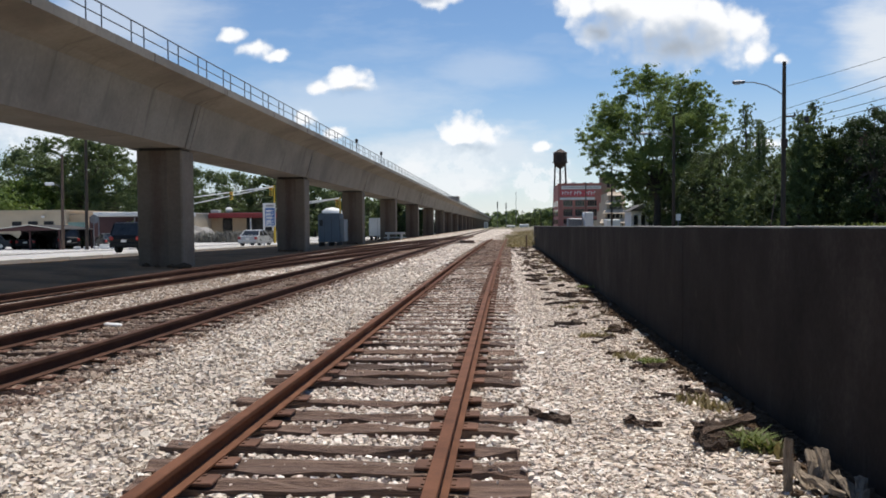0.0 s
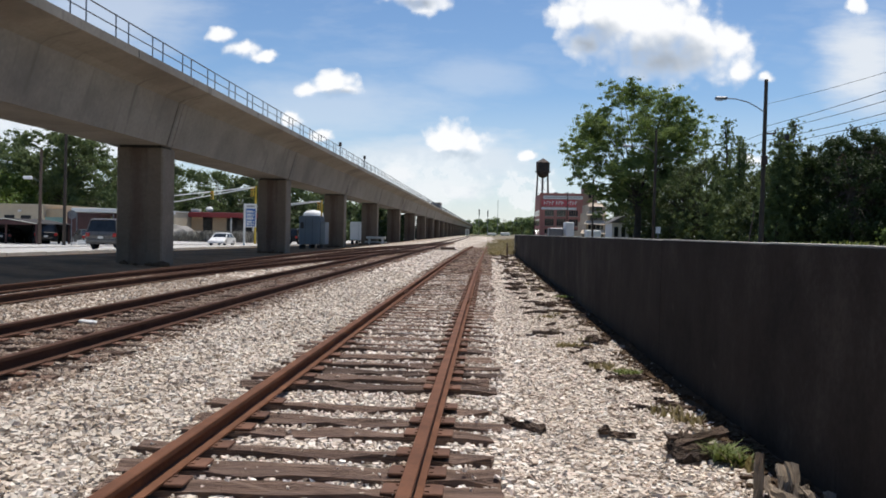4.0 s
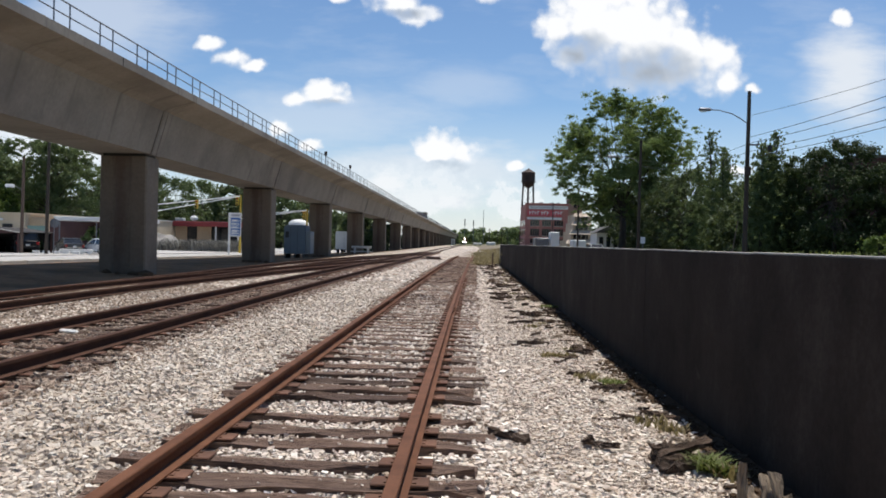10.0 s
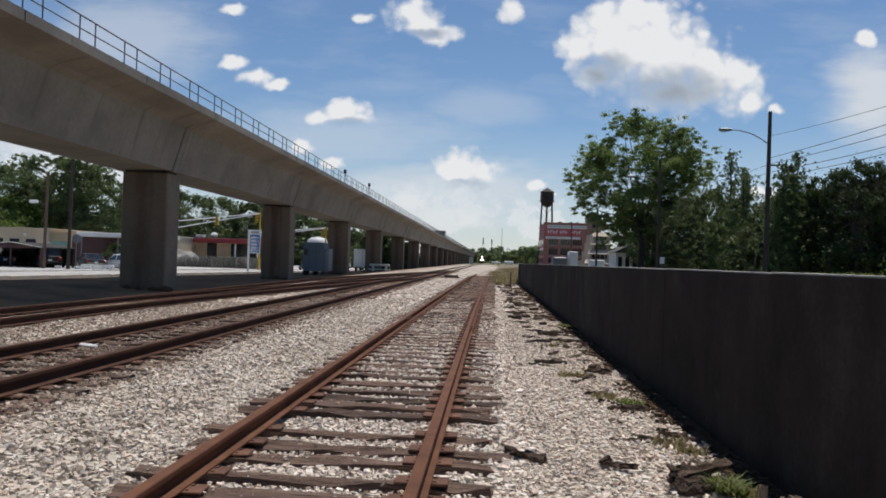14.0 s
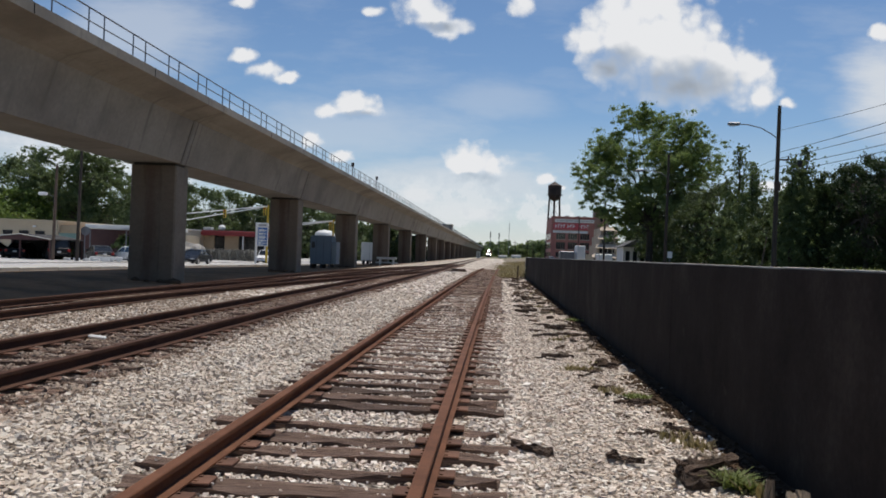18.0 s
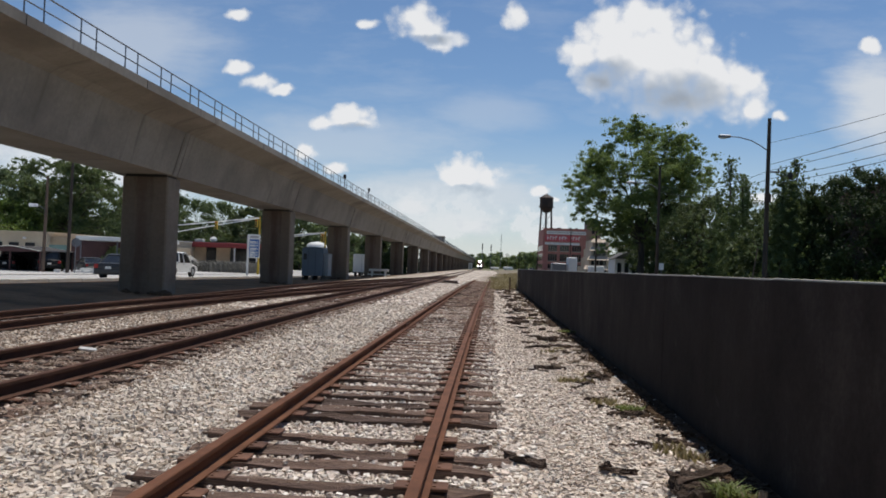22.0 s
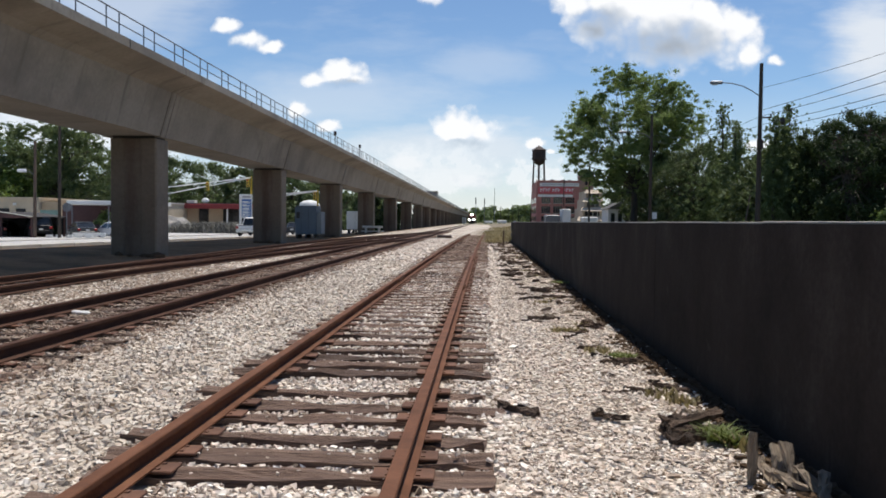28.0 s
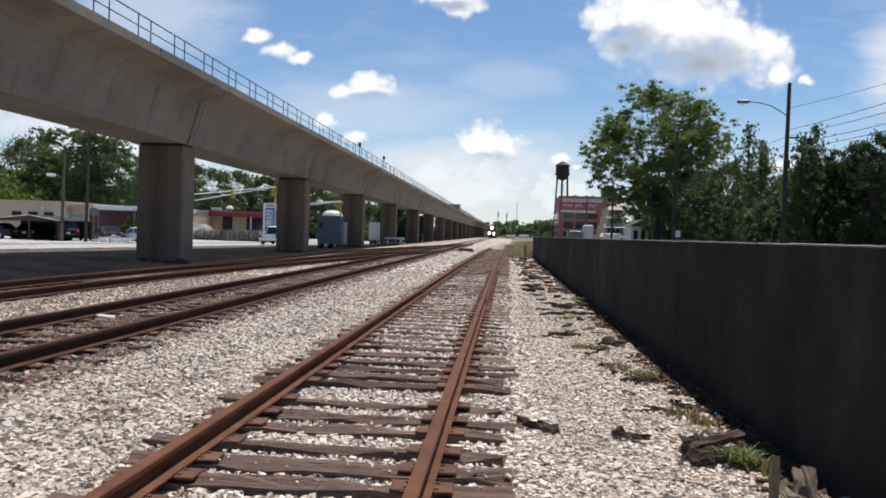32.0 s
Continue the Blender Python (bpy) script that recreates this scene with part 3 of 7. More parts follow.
tagged(new("yard_ground", band("yard_ground", 2.05, 17.0, WALL_END + 0.4, 330, lambda x, y: ground_level(x, y) + 0.03 * ease(59.4, 63, y) + 0.006, M["yard_dirt"], 2.0, 0.8)), "trodden gravel and dirt past the end of the wall", "ground", kind="structure")
for name, x0, x1 in (("kerb_left_near", -19.85, -19.65), ("kerb_left_far", -34.35, -34.0)):
    kerb = thing(name, "concrete kerb along the street", "kerb", kind="structure")
    bm0 = box(x0, x1, -1.48, 1.48, -0.12, 0.12, 0.02)
    first = part("kerb_stone", bm0, M["kerb"], kerb, m=pose(0, -20, road_at(x0, -20)))
    for k in range(1, 75):
        y = -20 + 3.0 * k
        part("kerb_stone", first.data, None, kerb, m=pose(0, y, road_at(x0, y)))
marks = thing("road_markings", "worn white and yellow lane lines", "road marking", kind="structure")
for k in range(26):
    y = 20 + 6.0 * k
    for x in (-21.6, -30.6):
        part("lane_dash", box(x - 0.06, x + 0.06, y, y + 2.4, road_at(x, y + 1.2) + 0.006, road_at(x, y + 1.2) + 0.02), M["line"], marks)
for x in (-26.6, -26.3):
    part("centre_line", band("centre_line", x - 0.05, x + 0.05, -60, 260, lambda a, y: road_at(a, y) + 0.02, M["line_yellow"], 3, 0.1), None, marks)

# ---- retaining wall ----
wall = thing("wall_retaining", "long near-black concrete retaining wall in deep shade", "retaining wall", kind="structure")


def wall_top(y):
    return 1.515 - 0.0014 * max(0.0, y)


PANEL = 3.66
for k in range(-3, 17):
    y0 = -1.2 + PANEL * k
    y1 = min(y0 + PANEL, WALL_END)
    if y0 >= WALL_END:
        break
    zt = wall_top((y0 + y1) / 2)
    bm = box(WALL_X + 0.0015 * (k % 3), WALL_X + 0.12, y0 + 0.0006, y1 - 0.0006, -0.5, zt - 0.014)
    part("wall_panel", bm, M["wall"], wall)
    bm = box(WALL_X + 0.012, WALL_X + 0.13, y0 + 0.004, y1 - 0.004, zt - 0.014, zt, 0.003)
    part("coping", bm, M["wall_cap"], wall, "weathered pale concrete coping")
part("end_post", box(WALL_X - 0.02, WALL_X + 0.34, WALL_END + 0.01, WALL_END + 0.4, -0.5, wall_top(WALL_END) + 0.01, 0.02), M["wall_cap"], wall, "pale concrete end of the wall")

# ---- railway tracks ----
RAIL = [(-0.07, 0.0), (0.07, 0.0), (0.07, 0.012), (0.012, 0.035), (0.010, 0.115), (0.040, 0.124), (0.040, 0.156), (0.035, 0.163), (-0.035, 0.163), (-0.040, 0.156), (-0.040, 0.124), (-0.010, 0.115), (-0.012, 0.035), (-0.07, 0.012)]


def rail_mesh(name, xf, ys, z, top="rust_top", tall=1.0):
    verts, faces, mats = [], [], []
    k = len(RAIL)
    for y in ys:
        verts += [(xf(y) + a, y, z + b * tall) for a, b in RAIL]
    for j in range(len(ys) - 1):
        for i in range(k):
            faces.append((j * k + i, j * k + (i + 1) % k, (j + 1) * k + (i + 1) % k, (j + 1) * k + i))
            mats.append(1 if i in (2, 5, 6, 7, 8, 9, 12) else 0)
    faces += [tuple(range(k))[::-1], tuple((len(ys) - 1) * k + i for i in range(k))]
    mats += [0, 0]
    me = mesh_of(name, verts, faces, [M["rust" if top == "rust_top" else "rust_dark"], M[top]])
    me.polygons.foreach_set("material_index", mats)
    return me


def bend(y):
    return 8.0e-5 * y * abs(y)


tie_meshes = []
for s in range(7):
    bm = rough_slab(2.40 + 0.04 * (s % 3), 0.20 + 0.012 * (s % 4), 0.14, s, 0.028, 9)
    me = bpy.data.meshes.new("tie")
    bm.to_mesh(me)
    bm.free()
    me.materials.append(M["tie"])
    tie_meshes.append(me)
bm = box(-0.18, 0.18, -0.092, 0.092, -0.006, 0.017, 0.006)
for sx, sy in ((-0.088, -0.05), (-0.088, 0.05), (0.088, -0.05), (0.088, 0.05)):
    add_box(bm, sx - 0.013, sx + 0.013, sy - 0.013, sy + 0.013, 0.0, 0.024)
plate_mesh = bpy.data.meshes.new("tie_plate")
bm.to_mesh(plate_mesh)
bm.free()
plate_mesh.materials.append(M["rust_plate"])
bm = box(-0.019, 0.019, -0.46, 0.46, 0.035, 0.118, 0.006)
for k in range(6):
    add_rod(bm, (-0.02, -0.38 + 0.152 * k, 0.077), (0.055, -0.38 + 0.152 * k, 0.077), 0.016, 0.016, 6)
joint_mesh = bpy.data.meshes.new("joint_bar")
bm.to_mesh(joint_mesh)
bm.free()
joint_mesh.materials.append(M["rust_plate"])


def track(label, centre, y0, y1, tie_ys, tie_z, plates_to, joints=(), gauge=1.50, top="rust_dull", tall=1.0):
    tr = thing("railway_track", label, "railway track")
    ys = np.arange(y0, y1 + 0.1, 2.0 if y1 < 400 else 4.0).tolist()
    for side in (-1, 1):
        part("rail", rail_mesh("rail", lambda y, s=side: centre(y) + s * gauge / 2, ys, tie_z + 0.018, top, tall), None, tr, "rust-brown steel rail")
    rng = random.Random(int(abs(centre(0)) * 100))
    for y in tie_ys:
        a = rng.uniform(-1.2, 1.2)
        part("tie", rng.choice(tie_meshes), None, tr, m=pose(centre(y) + (0.06 if tall < 1 else 0.0) + rng.uniform(-0.05, 0.05), y, tie_z - 0.14 + rng.uniform(-0.012, 0.006), rng.uniform(-1.5, 1.5), 0, a))
        if y < plates_to:
            for side in (-1, 1):
                part("tie_plate", plate_mesh, None, tr, m=pose(centre(y) + side * gauge / 2, y, tie_z))
    for side, y in joints:
        part("joint_bar", joint_mesh, None, tr, m=pose(centre(y) + side * gauge / 2 + 0.022, y, tie_z + 0.018))
    return tr


T1, T2, T3 = -1.155, -5.53, -9.9
near_ties = [-20 + 0.52 * k for k in range(44)] + [3.1, 3.62, 4.15, 4.65, 5.02, 5.47, 6.0, 6.4, 6.94, 7.8, 8.22, 8.65, 9.1, 9.65, 10.29]
rng = random.Random(5)
y = 10.8
ties1 = list(near_ties)
while y < 84:
    ties1.append(y)
    y += rng.uniform(0.44, 0.57)
track("rusty side track on weathered, uneven wooden ties", lambda y: T1 + bend(y), -30, 85, ties1, 0.03, 34, [(1, 17.0), (-1, 18.9), (1, 29.0), (-1, 31.0)], 1.50, "rust_top", 0.87)
ties2 = [3.5 + 0.55 * k for k in range(-40, 205)]
track("rusty main track with ties half buried in ballast", lambda y: T2, -60, 1100, ties2, 0.02, 40, [], 1.53)
ties3 = [8 + 0.55 * k for k in range(110)]
track("dark rusted track beside the viaduct", lambda y: T3 + 4.5 * ease(45, 100, y) * 0.85, -60, 110, ties3, -0.03, 20, [])
track("rusted crossover track of a turnout", lambda y: T3 + 0.12 + 4.35 * ease(16, 72, y), 9, 78, [26 + 0.6 * k for k in range(76)], -0.012, 0, [])

# ---- ballast stones: a real heap near the camera ----
CUBE_V = np.array([(x, y, z) for z in (-1, 1) for y in (-1, 1) for x in (-1, 1)], float)
CUBE_F = np.array([(0, 2, 1), (1, 2, 3), (4, 5, 6), (5, 7, 6), (0, 1, 4), (1, 5, 4), (2, 6, 3), (3, 6, 7), (0, 4, 2), (2, 4, 6), (1, 3, 5), (3, 7, 5)])


def stones(xs, ys, zs, sizes, seed, flat=0.55, long=1.0, tilt=0.35):
    """Angular broken stones: jittered blocks, each turned and tipped."""
    r = np.random.RandomState(seed)
    count = len(xs)
    v = CUBE_V[None] * (1 + r.uniform(-0.7, 0.2, (count, 8, 3)))
    v = v * (sizes[:, None, None] * r.uniform(0.6, 1.35, (count, 1, 3)) * np.array([long, 1, flat]))
    a = r.uniform(0, 2 * math.pi, count)
    t = r.normal(0, tilt, count)
    ca, sa, ct, st = np.cos(a), np.sin(a), np.cos(t), np.sin(t)
    y2, z2 = v[..., 1] * ct[:, None] - v[..., 2] * st[:, None], v[..., 1] * st[:, None] + v[..., 2] * ct[:, None]
    x3, y3 = v[..., 0] * ca[:, None] - y2 * sa[:, None], v[..., 0] * sa[:, None] + y2 * ca[:, None]
    co = np.stack([x3 + xs[:, None], y3 + ys[:, None], z2 + zs[:, None]], -1).reshape(-1, 3)
    f = (CUBE_F[None] + 8 * np.arange(count)[:, None, None]).reshape(-1, 3)
    return co, f


def bed_level(x, y):
    return max(-0.03, ground_level(x, y) + 0.03)


def on_ties(x, y):
    gap1 = np.abs(y[:, None] - np.array(ties1)[None, 36:104]).min(1)
    gap2 = np.abs((y - 3.5 + 0.275) % 0.55 - 0.275)
    return (gap1 < 0.112) & (np.abs(x - T1 - 0.06) < 1.23), (gap2 < 0.10) & (np.abs(x - T2) < 1.3)


r = np.random.RandomState(3)
STONES = 262000
sy = 2.6 + 27.0 * r.uniform(0, 1, STONES) ** 1.65
sy[:26000] = r.uniform(-5.0, 2.6, 26000)
sx = -9.05 + 11.05 * r.uniform(0, 1, STONES)
sx[26000:62000] = 0.15 + 1.85 * r.uniform(0, 1, 36000)
tie_1, tie_2 = on_ties(sx, sy)
near_rail = (np.abs(np.abs(sx - T1) - 0.75) < 0.10) | (np.abs(np.abs(sx - T2) - 0.765) < 0.10)
dice = r.uniform(0, 1, STONES)
aside = (sx < -0.66 * np.maximum(sy, 0.0) - 0.6) & (r.uniform(0, 1, STONES) < 0.75)
keep = ~aside & ~near_rail & (~tie_1 | (dice < 0.03)) & (~tie_2 | (dice < 0.6)) & ((sx < 0.5) | (dice < 0.92)) & (sx < 1.86 + 0.09 * r.normal(0, 1, STONES))
sx, sy, raised = sx[keep], sy[keep], (tie_1 | tie_2)[keep]
sz = np.array([bed_level(a, b) for a, b in zip(sx, sy)]) + r.uniform(-0.012, 0.016, len(sx)) * np.where(np.abs(sx - T1) < 1.3, 0.5, 1.0) + np.where(raised, 0.045, 0.0)
sz += 0.025 * np.exp(-((sx + 3.4) / 0.7) ** 2) + 0.012 * np.sin(sx * 5.1 + 1.3 * np.sin(sy * 3.7)) * (np.abs(sx - T1) > 1.3) + (0.014 + 0.022 * np.clip((sy - 7.5) / 4.0, 0, 1)) * (np.abs(sx - T1) < 1.3)
ss = (0.0095 + 0.0175 * r.uniform(0, 1, len(sx)) ** 1.7) * (1 + 0.02 * np.abs(sy)) * np.where(sy < 2.6, 1.5, 1.0) * np.where(sx > 0.15 + 0.3 * r.uniform(0, 1, len(sx)), 0.58, np.where(np.abs(sx - T1) < 1.3, 0.76, 0.94)) * np.where(raised, 0.75, 1.0)
rusty = ((sx > T2 - 1.25) & (sx < T2 + 1.25 + 0.5 * r.uniform(-1, 1, len(sx)))) | ((sx > T2) & (sx < T2 + 1.9 - 0.06 * sy) & (r.uniform(0, 1, len(sx)) < 0.6)) | ((sx < T2 - 1.25) & (r.uniform(0, 1, len(sx)) < 0.65))
side_bed = np.abs(sx - T1 - 8.0e-5 * sy * sy) < 1.3
rusty |= side_bed & (r.uniform(0, 1, len(sx)) < np.clip((sy - 13.0) / 34.0, 0.02, 0.45))
rusty |= side_bed & (np.abs(np.abs(sx - T1) - 0.75) < 0.22) & (r.uniform(0, 1, len(sx)) < 0.35)
clean = ~rusty
beside = clean & (sx < -1.95)
clean = clean & (sx >= -1.95)
tagged(new("ballast_stones", merged("ballast_stones", [stones(sx[clean], sy[clean], sz[clean], ss[clean], 4, 0.62, 1.15, 0.45)], M["stone"])), "loose pale grey and tan crushed stones", "ballast", kind="stuff")
tagged(new("greyed_ballast_stones", merged("greyed_ballast_stones", [stones(sx[beside], sy[beside], sz[beside], ss[beside], 24, 0.62, 1.15, 0.45)], M["stone_grey"])), "greyed dusty crushed stones between the tracks", "ballast", kind="stuff")
tagged(new("stained_stones", merged("stained_stones", [stones(sx[rusty], sy[rusty], sz[rusty], ss[rusty], 5, 0.62, 1.15, 0.45)], M["stone_dirty"])), "rust-stained brown stones round the main track", "ballast", kind="stuff")
# coarser stones farther along the side track
wy = 25.0 + 60.0 * r.uniform(0, 1, 22000) ** 1.5
wx = r.uniform(-8.6, 1.9, 22000)
free = (np.abs(np.abs(wx - T2) - 0.765) > 0.12) & (np.abs(wx - T1 - 8.0e-5 * wy * wy) > 1.3)
wx, wy = wx[free], wy[free]
wz = np.array([bed_level(a, b) for a, b in zip(wx, wy)]) + r.uniform(-0.015, 0.01, len(wx))
tagged(new("coarse_far_stones", merged("coarse_far_stones", [stones(wx, wy, wz, 0.03 + 0.04 * r.uniform(0, 1, len(wx)), 16, 0.5, 1.3, 0.25)], M["stone"])), "loose pale stones farther between the tracks", "ballast", kind="stuff")
fy = 27.0 + 55.0 * r.uniform(0, 1, 2600)
fx = T1 + 8.0e-5 * fy * fy + r.uniform(-1.3, 1.3, 2600)
fz = 0.01 + r.uniform(-0.012, 0.008, 2600)
tagged(new("far_ballast_stones", merged("far_ballast_stones", [stones(fx, fy, fz, 0.022 + 0.025 * r.uniform(0, 1, 2600), 6, 0.5, 1.3, 0.2)], M["stone_dirty"])), "rust-stained stones between far ties", "ballast", kind="stuff")
# chips of rotten wood and stone on the strip by the wall
CHIPS = 9000
cy = 3.0 + 24.0 * r.uniform(0, 1, CHIPS) ** 1.5
cx = np.minimum(0.25 + 1.75 * r.uniform(0, 1, CHIPS) ** 0.8 + 0.2 * r.normal(0, 1, CHIPS), 2.03)
cz = np.array([bed_level(a, b) for a, b in zip(cx, cy)]) + r.uniform(0.0, 0.02, CHIPS)
cs = (0.006 + 0.011 * r.uniform(0, 1, CHIPS) ** 2) * (1 + 0.03 * cy)
tagged(new("wood_chips", merged("wood_chips", [stones(cx, cy, cz, cs, 14, 0.6, 2.2, 0.35)], M["chip"])), "pale splintered wood chips among small stones", "debris", kind="stuff")

# a ragged strip of black soil whose colour deepens the wall's shadow
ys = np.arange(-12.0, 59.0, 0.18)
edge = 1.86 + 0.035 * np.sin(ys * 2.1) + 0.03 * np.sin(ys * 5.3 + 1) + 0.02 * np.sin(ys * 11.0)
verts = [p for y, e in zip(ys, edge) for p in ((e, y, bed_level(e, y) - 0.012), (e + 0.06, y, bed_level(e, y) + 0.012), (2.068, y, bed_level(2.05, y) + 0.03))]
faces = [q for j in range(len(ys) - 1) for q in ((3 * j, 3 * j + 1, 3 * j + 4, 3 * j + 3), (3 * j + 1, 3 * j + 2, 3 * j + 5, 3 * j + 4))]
tagged(new("wall_foot_shade_strip", mesh_of("wall_foot_shade_strip", verts, faces, M["soil"], True)), "black strip of soil and painted shade along the foot of the wall", "soil", kind="structure")
# dark crumbs of rot and soil along the wall, also darkening its shadow
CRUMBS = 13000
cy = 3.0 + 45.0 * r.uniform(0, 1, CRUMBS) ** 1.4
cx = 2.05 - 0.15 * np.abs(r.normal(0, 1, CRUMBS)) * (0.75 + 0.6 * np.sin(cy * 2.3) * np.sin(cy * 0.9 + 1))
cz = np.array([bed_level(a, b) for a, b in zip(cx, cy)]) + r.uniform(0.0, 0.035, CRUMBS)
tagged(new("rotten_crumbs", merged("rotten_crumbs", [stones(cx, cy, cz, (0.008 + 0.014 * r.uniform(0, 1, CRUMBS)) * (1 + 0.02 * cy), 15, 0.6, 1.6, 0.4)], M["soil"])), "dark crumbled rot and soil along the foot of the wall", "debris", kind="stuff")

# ---- viaduct ----
via = thing("viaduct", "long grey concrete transit viaduct on single piers", "viaduct", kind="structure")
C = 1.52
PIERS = [-8.5, 11.5, 31.6, 51.2, 72.1, 94.0, 118.4, 143.4] + [168.4 + 25 * k for k in range(28)]
SECTION = [(-14.70, C + 3.13), (-12.50, C + 3.13), (-12.02, C + 4.80), (-11.75, C + 4.95), (-10.98, C + 5.17), (-10.90, C + 5.20), (-10.90, C + 5.47), (-11.22, C + 5.47), (-11.22, C + 5.28), (-18.23, C + 5.28), (-18.23, C + 5.47), (-18.55, C + 5.47), (-18.55, C + 5.20), (-17.0, C + 4.85)]


def girder(y0, y1):
    bm = bmesh.new()
    add_prism(bm, SECTION, y0, y1)
    bmesh.ops.recalc_face_normals(bm, faces=bm.faces[:])
    return bm


ends = [-60.0] + PIERS + [PIERS[-1] + 25]
for y0, y1 in zip(ends, ends[1:]):
    span = part("girder_span", girder(y0 + 0.03, y1 - 0.03), M["concrete"], via)
    if 0 < y1 < 200:
        for yy, w in ((y0 + 0.03, 0.42), (y1 - 0.45, 0.42)):
            rib = [(-14.74, C + 3.10), (-12.46, C + 3.10), (-11.985, C + 4.80), (-11.72, C + 4.945), (-12.3, C + 5.05), (-16.9, C + 4.88)]
            part("end_diaphragm", prism(rib, yy, yy + w), M["concrete"], span)
        n_seg = 3
        for k in range(1, n_seg):
            ys = y0 + (y1 - y0) * k / n_seg
            part("fascia_joint", box(-10.91, -10.885, ys - 0.006, ys + 0.006, C + 5.2, C + 5.47), M["bearing"], span)


def pier_mesh(z0):
    """A square column with chamfered corners and a shallow stained groove down its face."""
    x0, x1, y0, y1, c = -0.88, 0.94, -0.62, 0.62, 0.05
    g, d = 0.30, 0.035
    ring = [(x0 + c, y0), (-g - 0.06, y0), (-g, y0 + d), (g, y0 + d), (g + 0.06, y0), (x1 - c, y0), (x1, y0 + c), (x1, y1 - c), (x1 - c, y1), (x0 + c, y1), (x0, y1 - c), (x0, y0 + c)]
    bm = bmesh.new()
    levels = [(z0, 1.06), (z0 + 0.35, 1.06), (z0 + 0.38, 1.0), (C + 2.80, 1.0), (C + 2.82, 1.0), (C + 3.02, 1.0)]
    rows = [[bm.verts.new((x * s, y * s, z)) for x, y in ring] for z, s in levels]
    k = len(ring)
    for lo, hi in zip(rows, rows[1:]):
        for i in range(k):
            f = bm.faces.new((lo[i], lo[(i + 1) % k], hi[(i + 1) % k], hi[i]))
            f.material_index = 1 if i in (1, 2, 3) else 0
    bm.faces.new(rows[-1])
    return bm


pm = bpy.data.meshes.new("pier")
b0 = pier_mesh(-0.6)
b0.to_mesh(pm)
b0.free()
pm.materials.append(M["pier"])
pm.materials.append(M["pier"])
pad = box(-0.82, 0.82, -0.5, 0.5, C + 3.02, C + 3.14)
pad_mesh = bpy.data.meshes.new("bearing_pad")
pad.to_mesh(pad_mesh)
pad.free()
pad_mesh.materials.append(M["bearing"])
for y in PIERS:
    p = part("pier", pm, None, via, "square concrete pier with a rust-stained groove", m=pose(-13.5, y, 0))
    part("bearing_pad", pad_mesh, None, p)
    if y < 100:
        rr = random.Random(int(y))
        for k in range(5):
            bm = bmesh.new()
            bmesh.ops.create_icosphere(bm, subdivisions=1, radius=rr.uniform(0.14, 0.32))
            for v in bm.verts:
                v.co = v.co * rr.uniform(0.75, 1.2)
                v.co.z *= 0.6
            ob = new("rubble_stone", bpy.data.meshes.new("rubble_stone"))
            bm.to_mesh(ob.data)
            bm.free()
            ob.data.materials.append(M["soil"])
            px, py = -13.5 + rr.uniform(-1.0, 1.3), y - rr.uniform(0.75, 1.2)
            ob.matrix_basis = pose(px, py, ground_level(px, py) + 0.06)
            tagged(ob, "dark rubble stone lying at the foot of a pier", "stone", "stones at the piers")

railing = part("railing", rod((-11.06, -60, C + 6.20), (-11.06, 700, C + 6.20), 0.022, 0.022, 6), M["galv"], via, "thin grey steel pipe railing")
part("mid_rail", rod((-11.06, -60, C + 5.85), (-11.06, 700, C + 5.85), 0.018, 0.018, 6), M["galv"], railing)
b0 = rod((0, 0, C + 5.46), (0, 0, C + 6.21), 0.022, 0.022, 6)
post_mesh = bpy.data.meshes.new("railing_post")
b0.to_mesh(post_mesh)
b0.free()
post_mesh.materials.append(M["galv"])
bm = bmesh.new()
for k in range(-16, 250):
    for dy in (0.0, 0.85):
        y = 21.0 + 2.65 * k + dy
        if -5 < y < 260:
            part("post", post_mesh, None, railing, m=pose(-11.06, y, 0))
        else:
            add_rod(bm, (-11.06, y, C + 5.46), (-11.06, y, C + 6.2), 0.02, 0.02, 4)
part("far_posts", bm, M["galv"], railing, kind="stuff")
far_rail = part("railing", rod((-18.35, -60, C + 6.20), (-18.35, 700, C + 6.20), 0.022, 0.022, 6), M["galv"], via)
part("mid_rail", rod((-18.35, -60, C + 5.85), (-18.35, 700, C + 5.85), 0.018, 0.018, 6), M["galv"], far_rail)
for x, y, h, name, label in ((-11.3, 62, 1.35, "guideway_signal", "small grey signal box on the viaduct edge"), (-11.3, 74.5, 1.5, "guideway_lamp", "short dark lamp post on the viaduct edge")):
    s = thing(name, label, "signal", pose(x, y, C + 5.28))
    part("post", rod((0, 0, 0), (0, 0, h), 0.04), M["galv"], s)
    part("head", box(-0.10, 0.10, -0.1, 0.1, h - 0.25, h + 0.05, 0.02), M["steel_dark"], s)
hut = thing("equipment_hut", "small flat-roofed concrete hut on the viaduct", "hut", pose(-13.2, 214, C + 5.28))
part("body", box(-1.2, 1.2, -3, 3, 0, 2.1, 0.05), M["concrete"], hut)
part("roof", box(-1.35, 1.35, -3.15, 3.15, 2.1, 2.3, 0.04), M["wall_cap"], hut)
for x in (-13.1, -16.6):
    for s in (-0.75, 0.75):
        part("guideway_rail", box(x + s - 0.035, x + s + 0.035, -60, 700, C + 5.285, C + 5.44), M["rust"], via)

